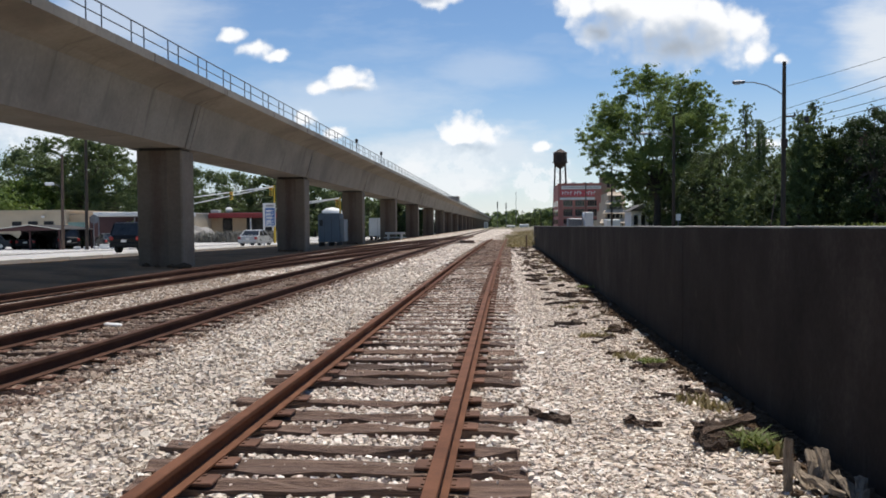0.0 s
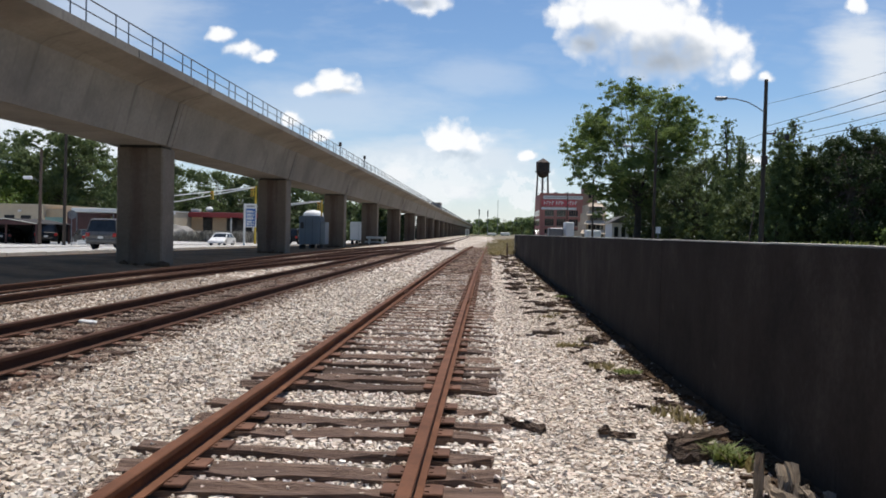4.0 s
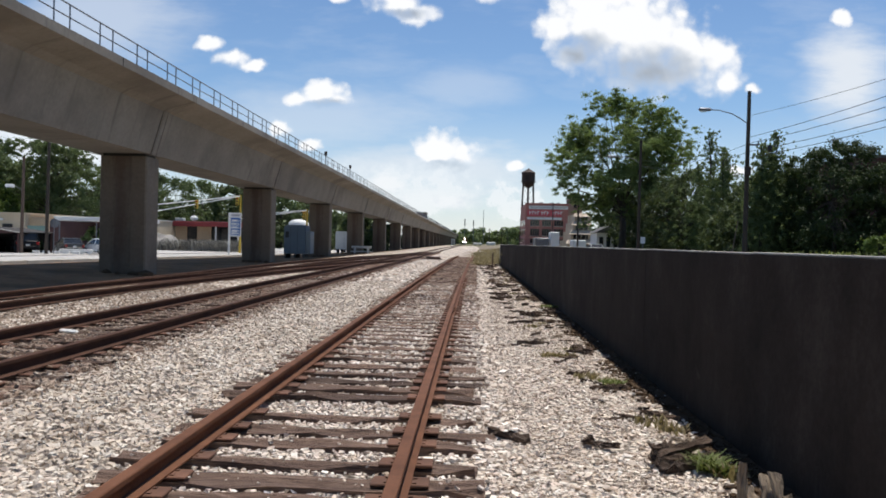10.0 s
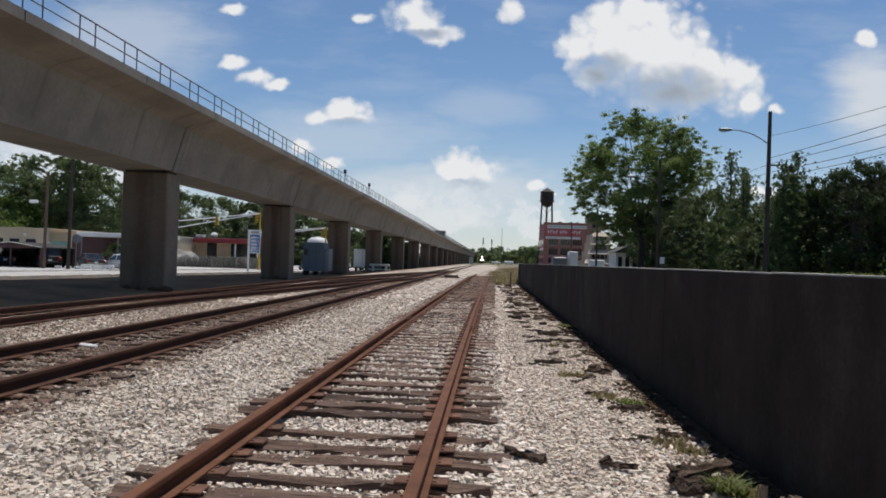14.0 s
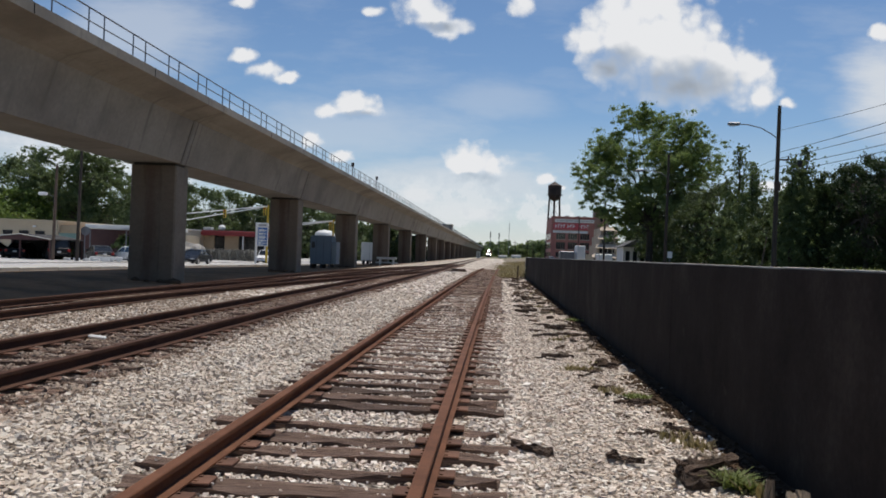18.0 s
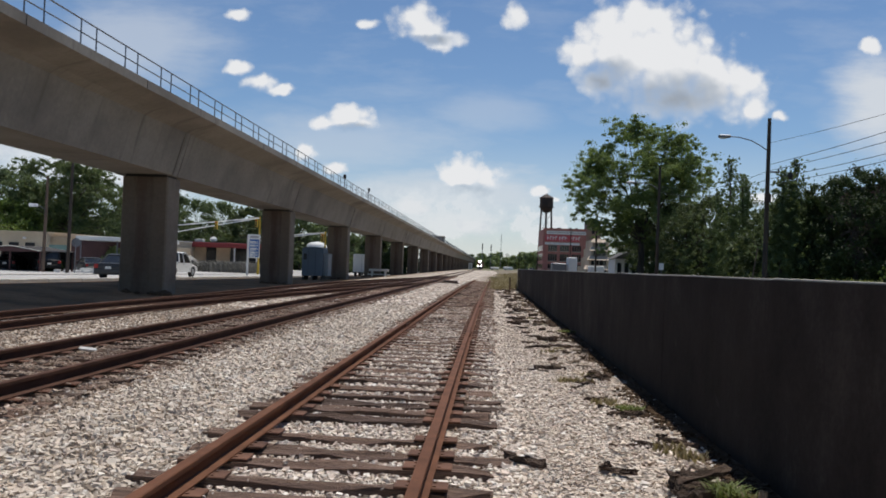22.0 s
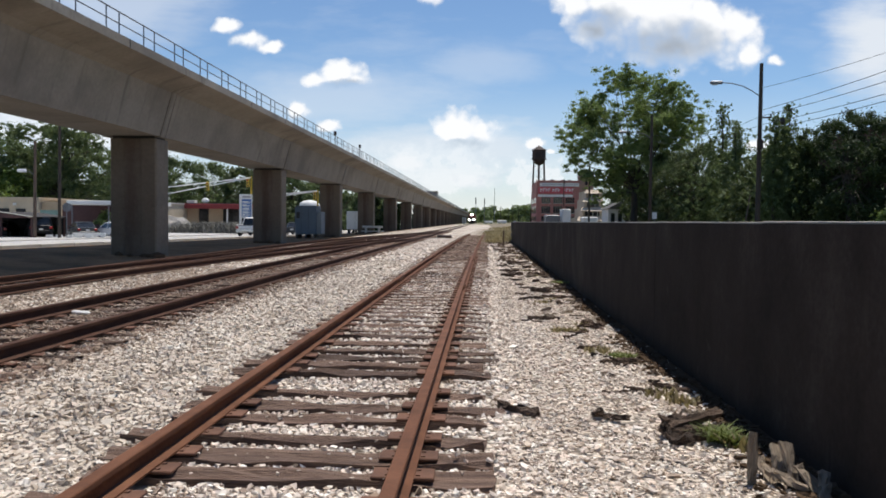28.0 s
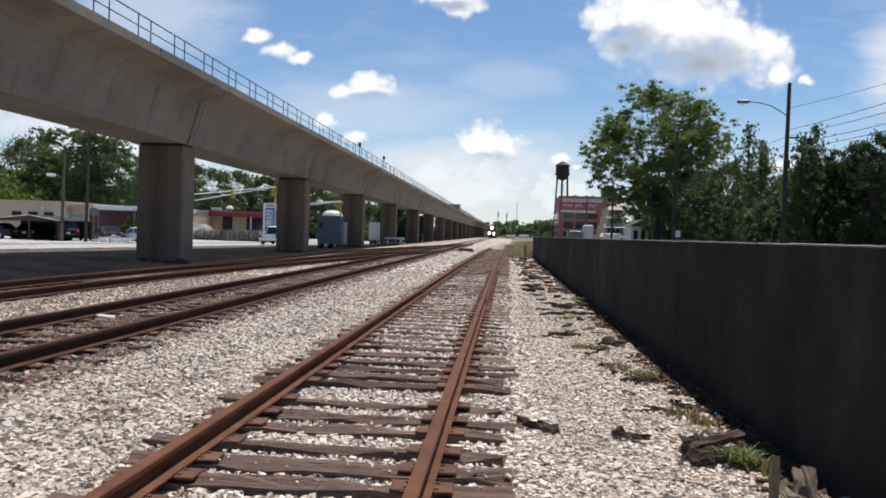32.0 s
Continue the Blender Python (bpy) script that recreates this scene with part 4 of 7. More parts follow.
# ---- clouds: a far shell that drifts slowly; places are slopes (x over y, z over y) from the origin ----
CUMULUS = [
    (0.1000, 0.2639, 0.0263, 0.0277), (0.1297, 0.2940, 0.0312, 0.0312), (0.1734, 0.3084, 0.0485, 0.0277), (0.1547, 0.2531, 0.0554, 0.0381),
    (0.2091, 0.2403, 0.0554, 0.0450), (0.2593, 0.2446, 0.0416, 0.0346), (0.2897, 0.2281, 0.0291, 0.0332), (0.3071, 0.2013, 0.0194, 0.0194),
    (0.2235, 0.2128, 0.0800, 0.0300), (0.3359, 0.1930, 0.0111, 0.0062), (0.1215, 0.2319, 0.0312, 0.0194), (0.3201, 0.0949, 0.0208, 0.0139),
    (0.4412, 0.2802, 0.0166, 0.0118), (0.1400, 0.2820, 0.0560, 0.0460), (0.1900, 0.2650, 0.0800, 0.0520), (0.2500, 0.2300, 0.0620, 0.0420), (0.1350, 0.2720, 0.0420, 0.0360), (0.1800, 0.2780, 0.0480, 0.0360), (0.0540, 0.0959, 0.0139, 0.0097), (0.0714, 0.0861, 0.0097, 0.0048),
]
FLECKS = [
    (-0.1834, 0.1842, 0.0263, 0.0166), (-0.2135, 0.1730, 0.0222, 0.0111), (-0.1745, 0.1704, 0.0249, 0.0097), (-0.3265, 0.2379, 0.0208, 0.0097),
    (-0.2972, 0.2221, 0.0235, 0.0118), (-0.2719, 0.2127, 0.0166, 0.0076), (-0.1086, 0.3025, 0.0291, 0.0249), (-0.0729, 0.2792, 0.0291, 0.0139),
    (0.0163, 0.3083, 0.0166, 0.0166), (-0.3326, 0.3066, 0.0180, 0.0083), (-0.1682, 0.2968, 0.0152, 0.0062), (-0.0600, 0.1130, 0.0180, 0.0140),
    (-0.0453, 0.1176, 0.0277, 0.0222), (-0.0152, 0.1079, 0.0222, 0.0166), (-0.2386, 0.1373, 0.0166, 0.0125), (-0.2009, 0.1157, 0.0180, 0.0097),
    (-0.0350, 0.1120, 0.0420, 0.0260), (-0.1860, 0.1770, 0.0330, 0.0170), (-0.0920, 0.2920, 0.0330, 0.0200),
]
CLOUDS = CUMULUS + FLECKS
# where the clouds' shaded undersides are painted grey
SHADED_BASES = [(0.200, 0.212, 0.085, 0.030), (0.130, 0.236, 0.040, 0.022), (-0.030, 0.092, 0.034, 0.008), (-0.184, 0.166, 0.026, 0.007), (-0.085, 0.279, 0.028, 0.007), (0.322, 0.088, 0.016, 0.006)]

# soft hazes: slopes, half sizes, strength
HAZES = [(-0.10, 0.068, 0.05, 0.026, 0.95), (-0.035, 0.05, 0.06, 0.02, 0.92), (-0.06, 0.055, 0.13, 0.035, 0.85), (0.06, 0.07, 0.10, 0.05, 0.55), (0.45, 0.21, 0.07, 0.10, 0.9), (-0.17, 0.15, 0.22, 0.055, 0.42), (-0.46, 0.27, 0.14, 0.08, 0.5), (-0.04, 0.085, 0.22, 0.05, 0.75), (-0.5, 0.12, 0.28, 0.075, 0.9), (-0.02, 0.19, 0.10, 0.035, 0.3)]


def cloud_material():
    m = bpy.data.materials.new("cloud")
    m.use_nodes = True
    n, l = m.node_tree.nodes, m.node_tree.links
    n.remove(n["Principled BSDF"])
    tc = n.new("ShaderNodeTexCoord")
    sep = n.new("ShaderNodeSeparateXYZ")
    l.new(tc.outputs["Object"], sep.inputs[0])
    comb = n.new("ShaderNodeCombineXYZ")
    l.new(sums(n, l, "DIVIDE", sep.outputs[0], sep.outputs[1]), comb.inputs[0])
    l.new(sums(n, l, "DIVIDE", sep.outputs[2], sep.outputs[1]), comb.inputs[1])
    slope = comb.outputs[0]

    def noise_at(src, scale, detail, rough=0.6):
        t = n.new("ShaderNodeTexNoise")
        t.inputs["Scale"].default_value, t.inputs["Detail"].default_value, t.inputs["Roughness"].default_value = scale, detail, rough
        l.new(src, t.inputs["Vector"])
        return t

    warp = noise_at(slope, 20.0, 2, 0.5)
    w = n.new("ShaderNodeVectorMath")
    w.operation = "MULTIPLY_ADD"
    l.new(warp.outputs["Color"], w.inputs[0])
    w.inputs[1].default_value = (0.016, 0.012, 0)
    base = n.new("ShaderNodeVectorMath")
    base.operation = "ADD"
    l.new(slope, base.inputs[0])
    base.inputs[1].default_value = (-0.0125, -0.010, 0)
    ripple = noise_at(slope, 62.0, 3, 0.55)
    w2 = n.new("ShaderNodeVectorMath")
    w2.operation = "MULTIPLY_ADD"
    l.new(ripple.outputs["Color"], w2.inputs[0])
    w2.inputs[1].default_value = (0.009, 0.008, 0)
    l.new(base.outputs[0], w2.inputs[2])
    l.new(w2.outputs[0], w.inputs[2])

    def field(src, spots, blend=0.35):
        best = None
        for u, v, a, b in spots:
            s = n.new("ShaderNodeVectorMath")
            s.operation = "MULTIPLY_ADD"
            l.new(src, s.inputs[0])
            s.inputs[1].default_value = (1 / a, 1 / b, 0)
            s.inputs[2].default_value = (-u / a, -v / b, 0)
            d = n.new("ShaderNodeVectorMath")
            d.operation = "LENGTH"
            l.new(s.outputs[0], d.inputs[0])
            best = d.outputs["Value"] if best is None else sums(n, l, "SMOOTH_MIN", best, d.outputs["Value"], blend)
        return best

    def moved(src, du, dv):
        a = n.new("ShaderNodeVectorMath")
        a.operation = "ADD"
        l.new(src, a.inputs[0])
        a.inputs[1].default_value = (du, dv, 0)
        return a.outputs[0]

    def billow(src):
        t = n.new("ShaderNodeTexVoronoi")
        t.voronoi_dimensions, t.feature = "2D", "SMOOTH_F1"
        t.inputs["Scale"].default_value, t.inputs["Detail"].default_value, t.inputs["Roughness"].default_value, t.inputs["Smoothness"].default_value = 34.0, 1.0, 0.5, 0.35
        l.new(src, t.inputs["Vector"])
        return sums(n, l, "SUBTRACT", 0.55, t.outputs["Distance"])

    def limited(v, lo, hi):
        return sums(n, l, "MINIMUM", sums(n, l, "MAXIMUM", v, lo), hi)

    dist = field(w.outputs[0], CLOUDS)
    puff = billow(w.outputs[0])
    fine = noise_at(slope, 80.0, 7, 0.62)
    body = sums(n, l, "SUBTRACT", sums(n, l, "ADD", 1.13, sums(n, l, "ADD", sums(n, l, "MULTIPLY", puff, 0.62), sums(n, l, "MULTIPLY", sums(n, l, "SUBTRACT", fine.outputs[0], 0.5), 0.62))), dist)
    # crisp heaped tops, soft torn bases with their shade painted grey
    grey = limited(sums(n, l, "SUBTRACT", 1.35, field(w.outputs[0], SHADED_BASES, 0.5)), 0.0, 1.0)
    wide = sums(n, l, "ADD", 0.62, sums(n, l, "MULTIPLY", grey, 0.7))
    soft = n.new("ShaderNodeMapRange")
    soft.interpolation_type = "SMOOTHSTEP"
    l.new(sums(n, l, "DIVIDE", body, wide), soft.inputs[0])
    soft.inputs[1].default_value, soft.inputs[2].default_value = -0.2, 1.0
    # thin veil: stretched wisps
    st = n.new("ShaderNodeMapping")
    st.inputs["Scale"].default_value = (2.2, 8.0, 1)
    st.inputs["Rotation"].default_value = (0, 0, 0.25)
    l.new(slope, st.inputs[0])
    veil = noise_at(st.outputs[0], 2.3, 8, 0.62)
    veil_a = n.new("ShaderNodeMapRange")
    l.new(veil.outputs[0], veil_a.inputs[0])
    veil_a.inputs[1].default_value, veil_a.inputs[2].default_value, veil_a.inputs[4].default_value = 0.48, 0.80, 0.26
    low = n.new("ShaderNodeMapRange")
    l.new(sums(n, l, "DIVIDE", sep.outputs[2], sep.outputs[1]), low.inputs[0])
    low.inputs[1].default_value, low.inputs[2].default_value, low.inputs[3].default_value, low.inputs[4].default_value = 0.0, 0.17, 0.6, 0.0
    for u, v, a, b, most in HAZES:
        s = n.new("ShaderNodeVectorMath")
        s.operation = "MULTIPLY_ADD"
        l.new(w.outputs[0], s.inputs[0])
        s.inputs[1].default_value = (1 / a, 1 / b, 0)
        s.inputs[2].default_value = (-u / a, -v / b, 0)
        d = n.new("ShaderNodeVectorMath")
        d.operation = "LENGTH"
        l.new(s.outputs[0], d.inputs[0])
        fade = n.new("ShaderNodeMapRange")
        fade.interpolation_type = "SMOOTHSTEP"
        l.new(sums(n, l, "ADD", d.outputs["Value"], sums(n, l, "MULTIPLY", sums(n, l, "SUBTRACT", veil.outputs[0], 0.5), 1.6)), fade.inputs[0])
        fade.inputs[1].default_value, fade.inputs[2].default_value, fade.inputs[3].default_value, fade.inputs[4].default_value = 0.15, 1.1, most, 0.0
        low_out = fade.outputs[0] if u == HAZES[0][0] else sums(n, l, "MAXIMUM", low_out, fade.outputs[0])
    alpha = sums(n, l, "MAXIMUM", low_out, soft.outputs[0])
    alpha = sums(n, l, "MAXIMUM", alpha, sums(n, l, "MAXIMUM", veil_a.outputs[0], low.outputs[0]))
    # low banks of heaped white cloud near the skyline
    heap = noise_at(slope, 42.0, 6, 0.6)
    bank = None
    for u, v, a, b in ((-0.085, 0.060, 0.15, 0.050), (0.055, 0.050, 0.07, 0.040), (-0.50, 0.13, 0.20, 0.075)):
        s = n.new("ShaderNodeVectorMath")
        s.operation = "MULTIPLY_ADD"
        l.new(slope, s.inputs[0])
        s.inputs[1].default_value = (1 / a, 1 / b, 0)
        s.inputs[2].default_value = (-u / a, -v / b, 0)
        d = n.new("ShaderNodeVectorMath")
        d.operation = "LENGTH"
        l.new(s.outputs[0], d.inputs[0])
        near = sums(n, l, "SUBTRACT", 1.0, d.outputs["Value"])
        bank = near if bank is None else sums(n, l, "MAXIMUM", bank, near)
    heaped = n.new("ShaderNodeMapRange")
    heaped.interpolation_type = "SMOOTHSTEP"
    l.new(sums(n, l, "ADD", heap.outputs[0], sums(n, l, "MULTIPLY", limited(bank, -1.0, 0.6), 0.55)), heaped.inputs[0])
    heaped.inputs[1].default_value, heaped.inputs[2].default_value, heaped.inputs[4].default_value = 0.60, 0.84, 0.8
    alpha = sums(n, l, "MAXIMUM", alpha, heaped.outputs[0])
    # billow relief and underside shade go into the glow's colour
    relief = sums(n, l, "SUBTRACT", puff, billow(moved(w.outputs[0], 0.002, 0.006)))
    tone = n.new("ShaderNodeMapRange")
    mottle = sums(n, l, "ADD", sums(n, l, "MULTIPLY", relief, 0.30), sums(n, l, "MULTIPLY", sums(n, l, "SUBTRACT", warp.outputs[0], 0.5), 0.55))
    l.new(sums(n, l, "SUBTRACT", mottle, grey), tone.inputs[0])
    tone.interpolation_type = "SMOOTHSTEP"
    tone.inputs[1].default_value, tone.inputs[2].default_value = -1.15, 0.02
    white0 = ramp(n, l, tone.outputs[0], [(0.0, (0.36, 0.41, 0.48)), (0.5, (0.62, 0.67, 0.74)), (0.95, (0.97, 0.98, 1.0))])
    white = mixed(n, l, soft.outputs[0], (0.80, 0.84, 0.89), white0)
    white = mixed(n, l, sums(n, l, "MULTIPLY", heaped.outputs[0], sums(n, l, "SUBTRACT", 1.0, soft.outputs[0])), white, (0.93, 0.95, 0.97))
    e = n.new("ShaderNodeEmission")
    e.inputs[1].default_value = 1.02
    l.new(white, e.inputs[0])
    tr = n.new("ShaderNodeBsdfTransparent")
    mx = n.new("ShaderNodeMixShader")
    l.new(alpha, mx.inputs[0])
    l.new(tr.outputs[0], mx.inputs[1])
    l.new(e.outputs[0], mx.inputs[2])
    l.new(mx.outputs[0], n["Material Output"].inputs[0])
    return m


R = 3600.0
az = np.radians(np.linspace(-50, 50, 61))
el = np.radians(np.linspace(-0.4, 34, 28))
verts = [(R * math.cos(e) * math.sin(a), R * math.cos(e) * math.cos(a), R * math.sin(e)) for e in el for a in az]
faces = [(j * 61 + i, j * 61 + i + 1, (j + 1) * 61 + i + 1, (j + 1) * 61 + i) for j in range(27) for i in range(60)]
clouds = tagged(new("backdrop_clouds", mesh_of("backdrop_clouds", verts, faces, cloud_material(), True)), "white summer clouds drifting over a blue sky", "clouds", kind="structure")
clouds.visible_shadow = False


# ---- trees ----
def pushed(ob, k):
    """Sets a thing k times as far from the stand and k times as large."""
    up = Matrix.Translation((0, 0, C))
    ob.matrix_basis = up @ Matrix.Scale(k, 4) @ up.inverted() @ ob.matrix_basis
    return ob


def leaves(centres, radii, count, size, seed, flat=0.75, power=1.6, loose=False):
    """Small bent leaf clumps round each centre: an array of quads."""
    r = np.random.RandomState(seed)
    k = r.choice(len(centres), count, p=radii ** power / (radii ** power).sum())
    d = r.normal(0, 1, (count, 3))
    d /= np.linalg.norm(d, axis=1)[:, None]
    reach = np.abs(r.normal(0, 0.58, count)) if loose else r.uniform(0.25, 1.0, count) ** 0.5
    pos = centres[k] + d * (radii[k] * reach)[:, None] * np.array([1, 1, flat])
    n = d + r.normal(0, 0.7, (count, 3)) + np.array([0, 0, 0.5])
    n /= np.linalg.norm(n, axis=1)[:, None]
    t = np.cross(n, r.normal(0, 1, (count, 3)))
    t /= np.linalg.norm(t, axis=1)[:, None]
    b = np.cross(n, t)
    s = size * r.uniform(0.6, 1.4, count)[:, None]
    quad = np.stack([pos - t * s * 0.5, pos + b * s * 0.33 - n * s * 0.08, pos + t * s * 0.6, pos - b * s * 0.33 - n * s * 0.08], 1)
    f = np.arange(count * 4).reshape(-1, 4)
    return quad.reshape(-1, 3), f


def tree_parts(parent, h, rad, seed, leaf, count, size, shape="round", bare=0.28, clumps=46, trunk=0.3):
    rr = random.Random(seed)
    bm = bmesh.new()
    top = h * (0.62 if shape in ("round", "spread") else 0.96)
    pts = [Vector((0, 0, -0.3))]
    for k in range(1, 6):
        pts.append(Vector((rr.uniform(-1, 1) * 0.03 * h * k / 5, rr.uniform(-1, 1) * 0.03 * h * k / 5, top * k / 5)))
    for k, (a, b) in enumerate(zip(pts, pts[1:])):
        add_rod(bm, a, b, trunk * (1 - 0.16 * k), trunk * (1 - 0.16 * (k + 1)), 8)
    centres, radii = [], []
    for k in range(clumps):
        if shape == "round":
            ang, rho, q = rr.uniform(0, 6.283), rr.uniform(0.35, 1) ** 0.6, rr.uniform(0, 1)
            z = h * (bare + (1 - bare) * q)
            env = rad * math.sqrt(max(0.05, 1 - (2 * q - 0.85) ** 2 / 1.4))
            cr = rad * rr.uniform(0.15, 0.30)
            c = Vector((math.cos(ang) * rho * max(0.2, env - cr * 0.6), math.sin(ang) * rho * max(0.2, env - cr * 0.6), z - cr * 0.6))
        elif shape == "spread":
            # broad flat-topped crown in storeys
            ang, rho, q = rr.uniform(0, 6.283), rr.uniform(0.02, 1) ** 0.6, rr.uniform(0, 1) ** 0.8
            env = rad * math.sqrt(max(0.05, 1 - ((q - 0.42) / 0.8) ** 2)) * (1 + 0.09 * math.sin(3 * ang + seed))
            cr = rad * rr.uniform(0.13, 0.25)
            c = Vector((math.cos(ang) * rho * (env - cr * 0.6), math.sin(ang) * rho * (env - cr * 0.6), h * (bare + (1 - bare) * q) - cr * 0.7))
        elif shape == "spire":
            # feathery boughs that rise outwards from several pointed leaders
            bough, step = divmod(k, 5)
            lead = bough % 3
            tip = h * (1.0, 0.88, 0.76)[lead]
            foot = Vector((rad * 0.34 * math.cos(lead * 2.2 + seed), rad * 0.34 * math.sin(lead * 2.2 + seed), 0)) if lead else Vector((0, 0, 0))
            q = rr.random() ** 0.8
            ang = bough * 2.4 + seed
            reach = (rad * 1.35 * (1 - q) ** 0.62 + 0.22) * rr.uniform(0.4, 1.15)
            f = (step + 0.5) / 5
            cr = (0.13 + 0.06 * rad * (1 - q)) * (1.3 - 0.8 * f)
            c = foot + Vector((math.cos(ang) * reach * f, math.sin(ang) * reach * f, tip * (0.05 + 0.93 * q) + 0.55 * reach * f * f))
        else:
            q = rr.uniform(0, 1)
            ang, rho = rr.uniform(0, 6.283), rr.uniform(0, 1) ** 0.5
            cr = rad * rr.uniform(0.25, 0.42)
            c = Vector((math.cos(ang) * rho * (rad - cr * 0.7), math.sin(ang) * rho * (rad - cr * 0.7), cr * 0.5 + (h - cr * 1.3) * q * (1 - 0.35 * rho)))
        centres.append(c)
        radii.append(cr)
        if shape in ("round", "spread") and k % 2 == 0:
            j = rr.randint(2, 4)
            add_rod(bm, pts[j], pts[j].lerp(c, 0.5) + Vector((0, 0, 0.05 * h)), trunk * 0.34, trunk * 0.2, 6)
            add_rod(bm, pts[j].lerp(c, 0.5) + Vector((0, 0, 0.05 * h)), c, trunk * 0.2, trunk * 0.07, 5)
    part("trunk", bm, M["bark"], parent)
    me = merged("crown", [leaves(np.array([tuple(c) for c in centres]), np.array(radii), count, size, seed, 0.75 if shape != "spire" else 1.15, 1.6 if shape != "spire" else 1.0, True)], leaf)
    part("crown", me, None, parent)


def tree(name, label, x, y, h, rad, seed, leaf, count, size, shape="round", z=None, **more):
    t = thing(name, label, "tree", pose(x, y, ground_level(x, y) if z is None else z), "trees")
    tree_parts(t, h, rad, seed, leaf, count, size, shape, **more)
    return t


def lobed_parts(parent, lobes, seed, leaf, count, size, trunk, fork, depth):
    """A spreading crown: limbs fork from a short trunk into many leafy sprays, with gaps between them."""
    rr = random.Random(seed)
    bm = bmesh.new()
    add_rod(bm, (0, 0, -0.3), (0.1, 0.05, fork * 0.5), trunk, trunk * 0.85, 10)
    add_rod(bm, (0.1, 0.05, fork * 0.5), (0, 0, fork), trunk * 0.85, trunk * 0.7, 10)
    centres, radii = [], []
    for j, (dx, z, rad) in enumerate(lobes):
        c = Vector((dx, rr.uniform(-depth, depth), z))
        if j % 4 == 0:
            root = Vector((0, 0, fork * rr.uniform(0.7, 1.0)))
            bend_at = root.lerp(c, 0.5) + Vector((rr.uniform(-0.5, 0.5), rr.uniform(-0.5, 0.5), 0.08 * (c - root).length * (1 if z > fork else -0.3)))
            add_rod(bm, root, bend_at, trunk * 0.22, trunk * 0.13, 7)
            add_rod(bm, bend_at, c, trunk * 0.13, trunk * 0.04, 6)
        for k in range(22):
            d = Vector((rr.gauss(0, 0.52), rr.gauss(0, 0.52), rr.gauss(0, 0.36))) * rad
            centres.append(tuple(c + d))
            radii.append(rad * rr.uniform(0.16, 0.42))
            if k % 6 == 0:
                add_rod(bm, c, c + d, trunk * 0.07, trunk * 0.03, 4)
    part("trunk", bm, M["bark"], parent)
    part("crown", merged("crown", [leaves(np.array(centres), np.array(radii), count, size, seed, 0.62, 1.3, True)], leaf), None, parent)


def filled(lobes, more, seed):
    """Adds small lobes between the main ones."""
    rr = random.Random(seed)
    out = list(lobes)
    for k in range(more):
        a, b = rr.choice(lobes), rr.choice(lobes)
        if abs(a[0] - b[0]) + abs(a[1] - b[1]) < 5.5:
            out.append(((a[0] + b[0]) / 2 + rr.uniform(-0.5, 0.5), (a[1] + b[1]) / 2 + rr.uniform(-0.5, 0.5), rr.uniform(0.9, 1.6)))
    return out


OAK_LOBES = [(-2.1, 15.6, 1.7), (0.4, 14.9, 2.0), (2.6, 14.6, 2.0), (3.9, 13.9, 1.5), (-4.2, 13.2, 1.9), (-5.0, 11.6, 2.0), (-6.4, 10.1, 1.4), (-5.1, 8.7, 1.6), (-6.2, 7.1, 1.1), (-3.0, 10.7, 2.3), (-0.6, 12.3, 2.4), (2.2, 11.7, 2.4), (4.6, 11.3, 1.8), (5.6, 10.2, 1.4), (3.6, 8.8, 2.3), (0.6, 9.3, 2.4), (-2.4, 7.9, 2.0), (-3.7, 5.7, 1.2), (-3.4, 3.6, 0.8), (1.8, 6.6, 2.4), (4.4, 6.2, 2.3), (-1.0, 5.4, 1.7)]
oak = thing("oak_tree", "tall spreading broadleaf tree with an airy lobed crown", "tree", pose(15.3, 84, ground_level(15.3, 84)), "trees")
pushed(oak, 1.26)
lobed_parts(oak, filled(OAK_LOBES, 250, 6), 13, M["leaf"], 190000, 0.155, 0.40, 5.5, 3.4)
tree("roadside_tree", "dark green leafy tree in a dense row", 23.3, 117, 14.0, 4.6, 36, M["leaf_mid"], 9000, 0.36, bare=0.06, clumps=60, trunk=0.2)
ROADSIDE = ((0.168, 93, 7.0, 2.4, "round", 37, "leaf_mid"), (0.192, 96, 8.0, 3.0, "round", 39, "leaf_mid"), (0.222, 82, 8.5, 3.5, "round", 21, "leaf_mid"), (0.240, 74, 7.8, 3.4, "round", 22, "leaf_mid"), (0.262, 70, 8.0, 2.8, "round", 34, "leaf_mid"), (0.286, 66, 10.6, 3.1, "spire", 23, "leaf_mid"), (0.305, 68, 9.2, 2.6, "spire", 24, "leaf_mid"), (0.335, 64, 6.6, 2.6, "round", 25, "leaf_mid"), (0.352, 64, 7.0, 2.6, "round", 26, "leaf_mid"), (0.364, 61, 9.8, 2.9, "spire", 27, "leaf_mid"), (0.349, 60, 8.9, 2.2, "spire", 35, "leaf_mid"), (0.392, 60, 7.9, 2.6, "round", 28, "leaf_dark"), (0.412, 59, 8.3, 2.6, "round", 40, "leaf_dark"), (0.436, 56, 8.7, 2.8, "round", 29, "leaf_dark"), (0.462, 57, 8.9, 2.7, "round", 30, "leaf_dark"), (0.495, 58, 7.0, 2.4, "round", 31, "leaf_dark"), (0.545, 54, 8.3, 3.0, "round", 32, "leaf_dark"), (0.62, 52, 8.6, 3.4, "round", 33, "leaf_dark"))
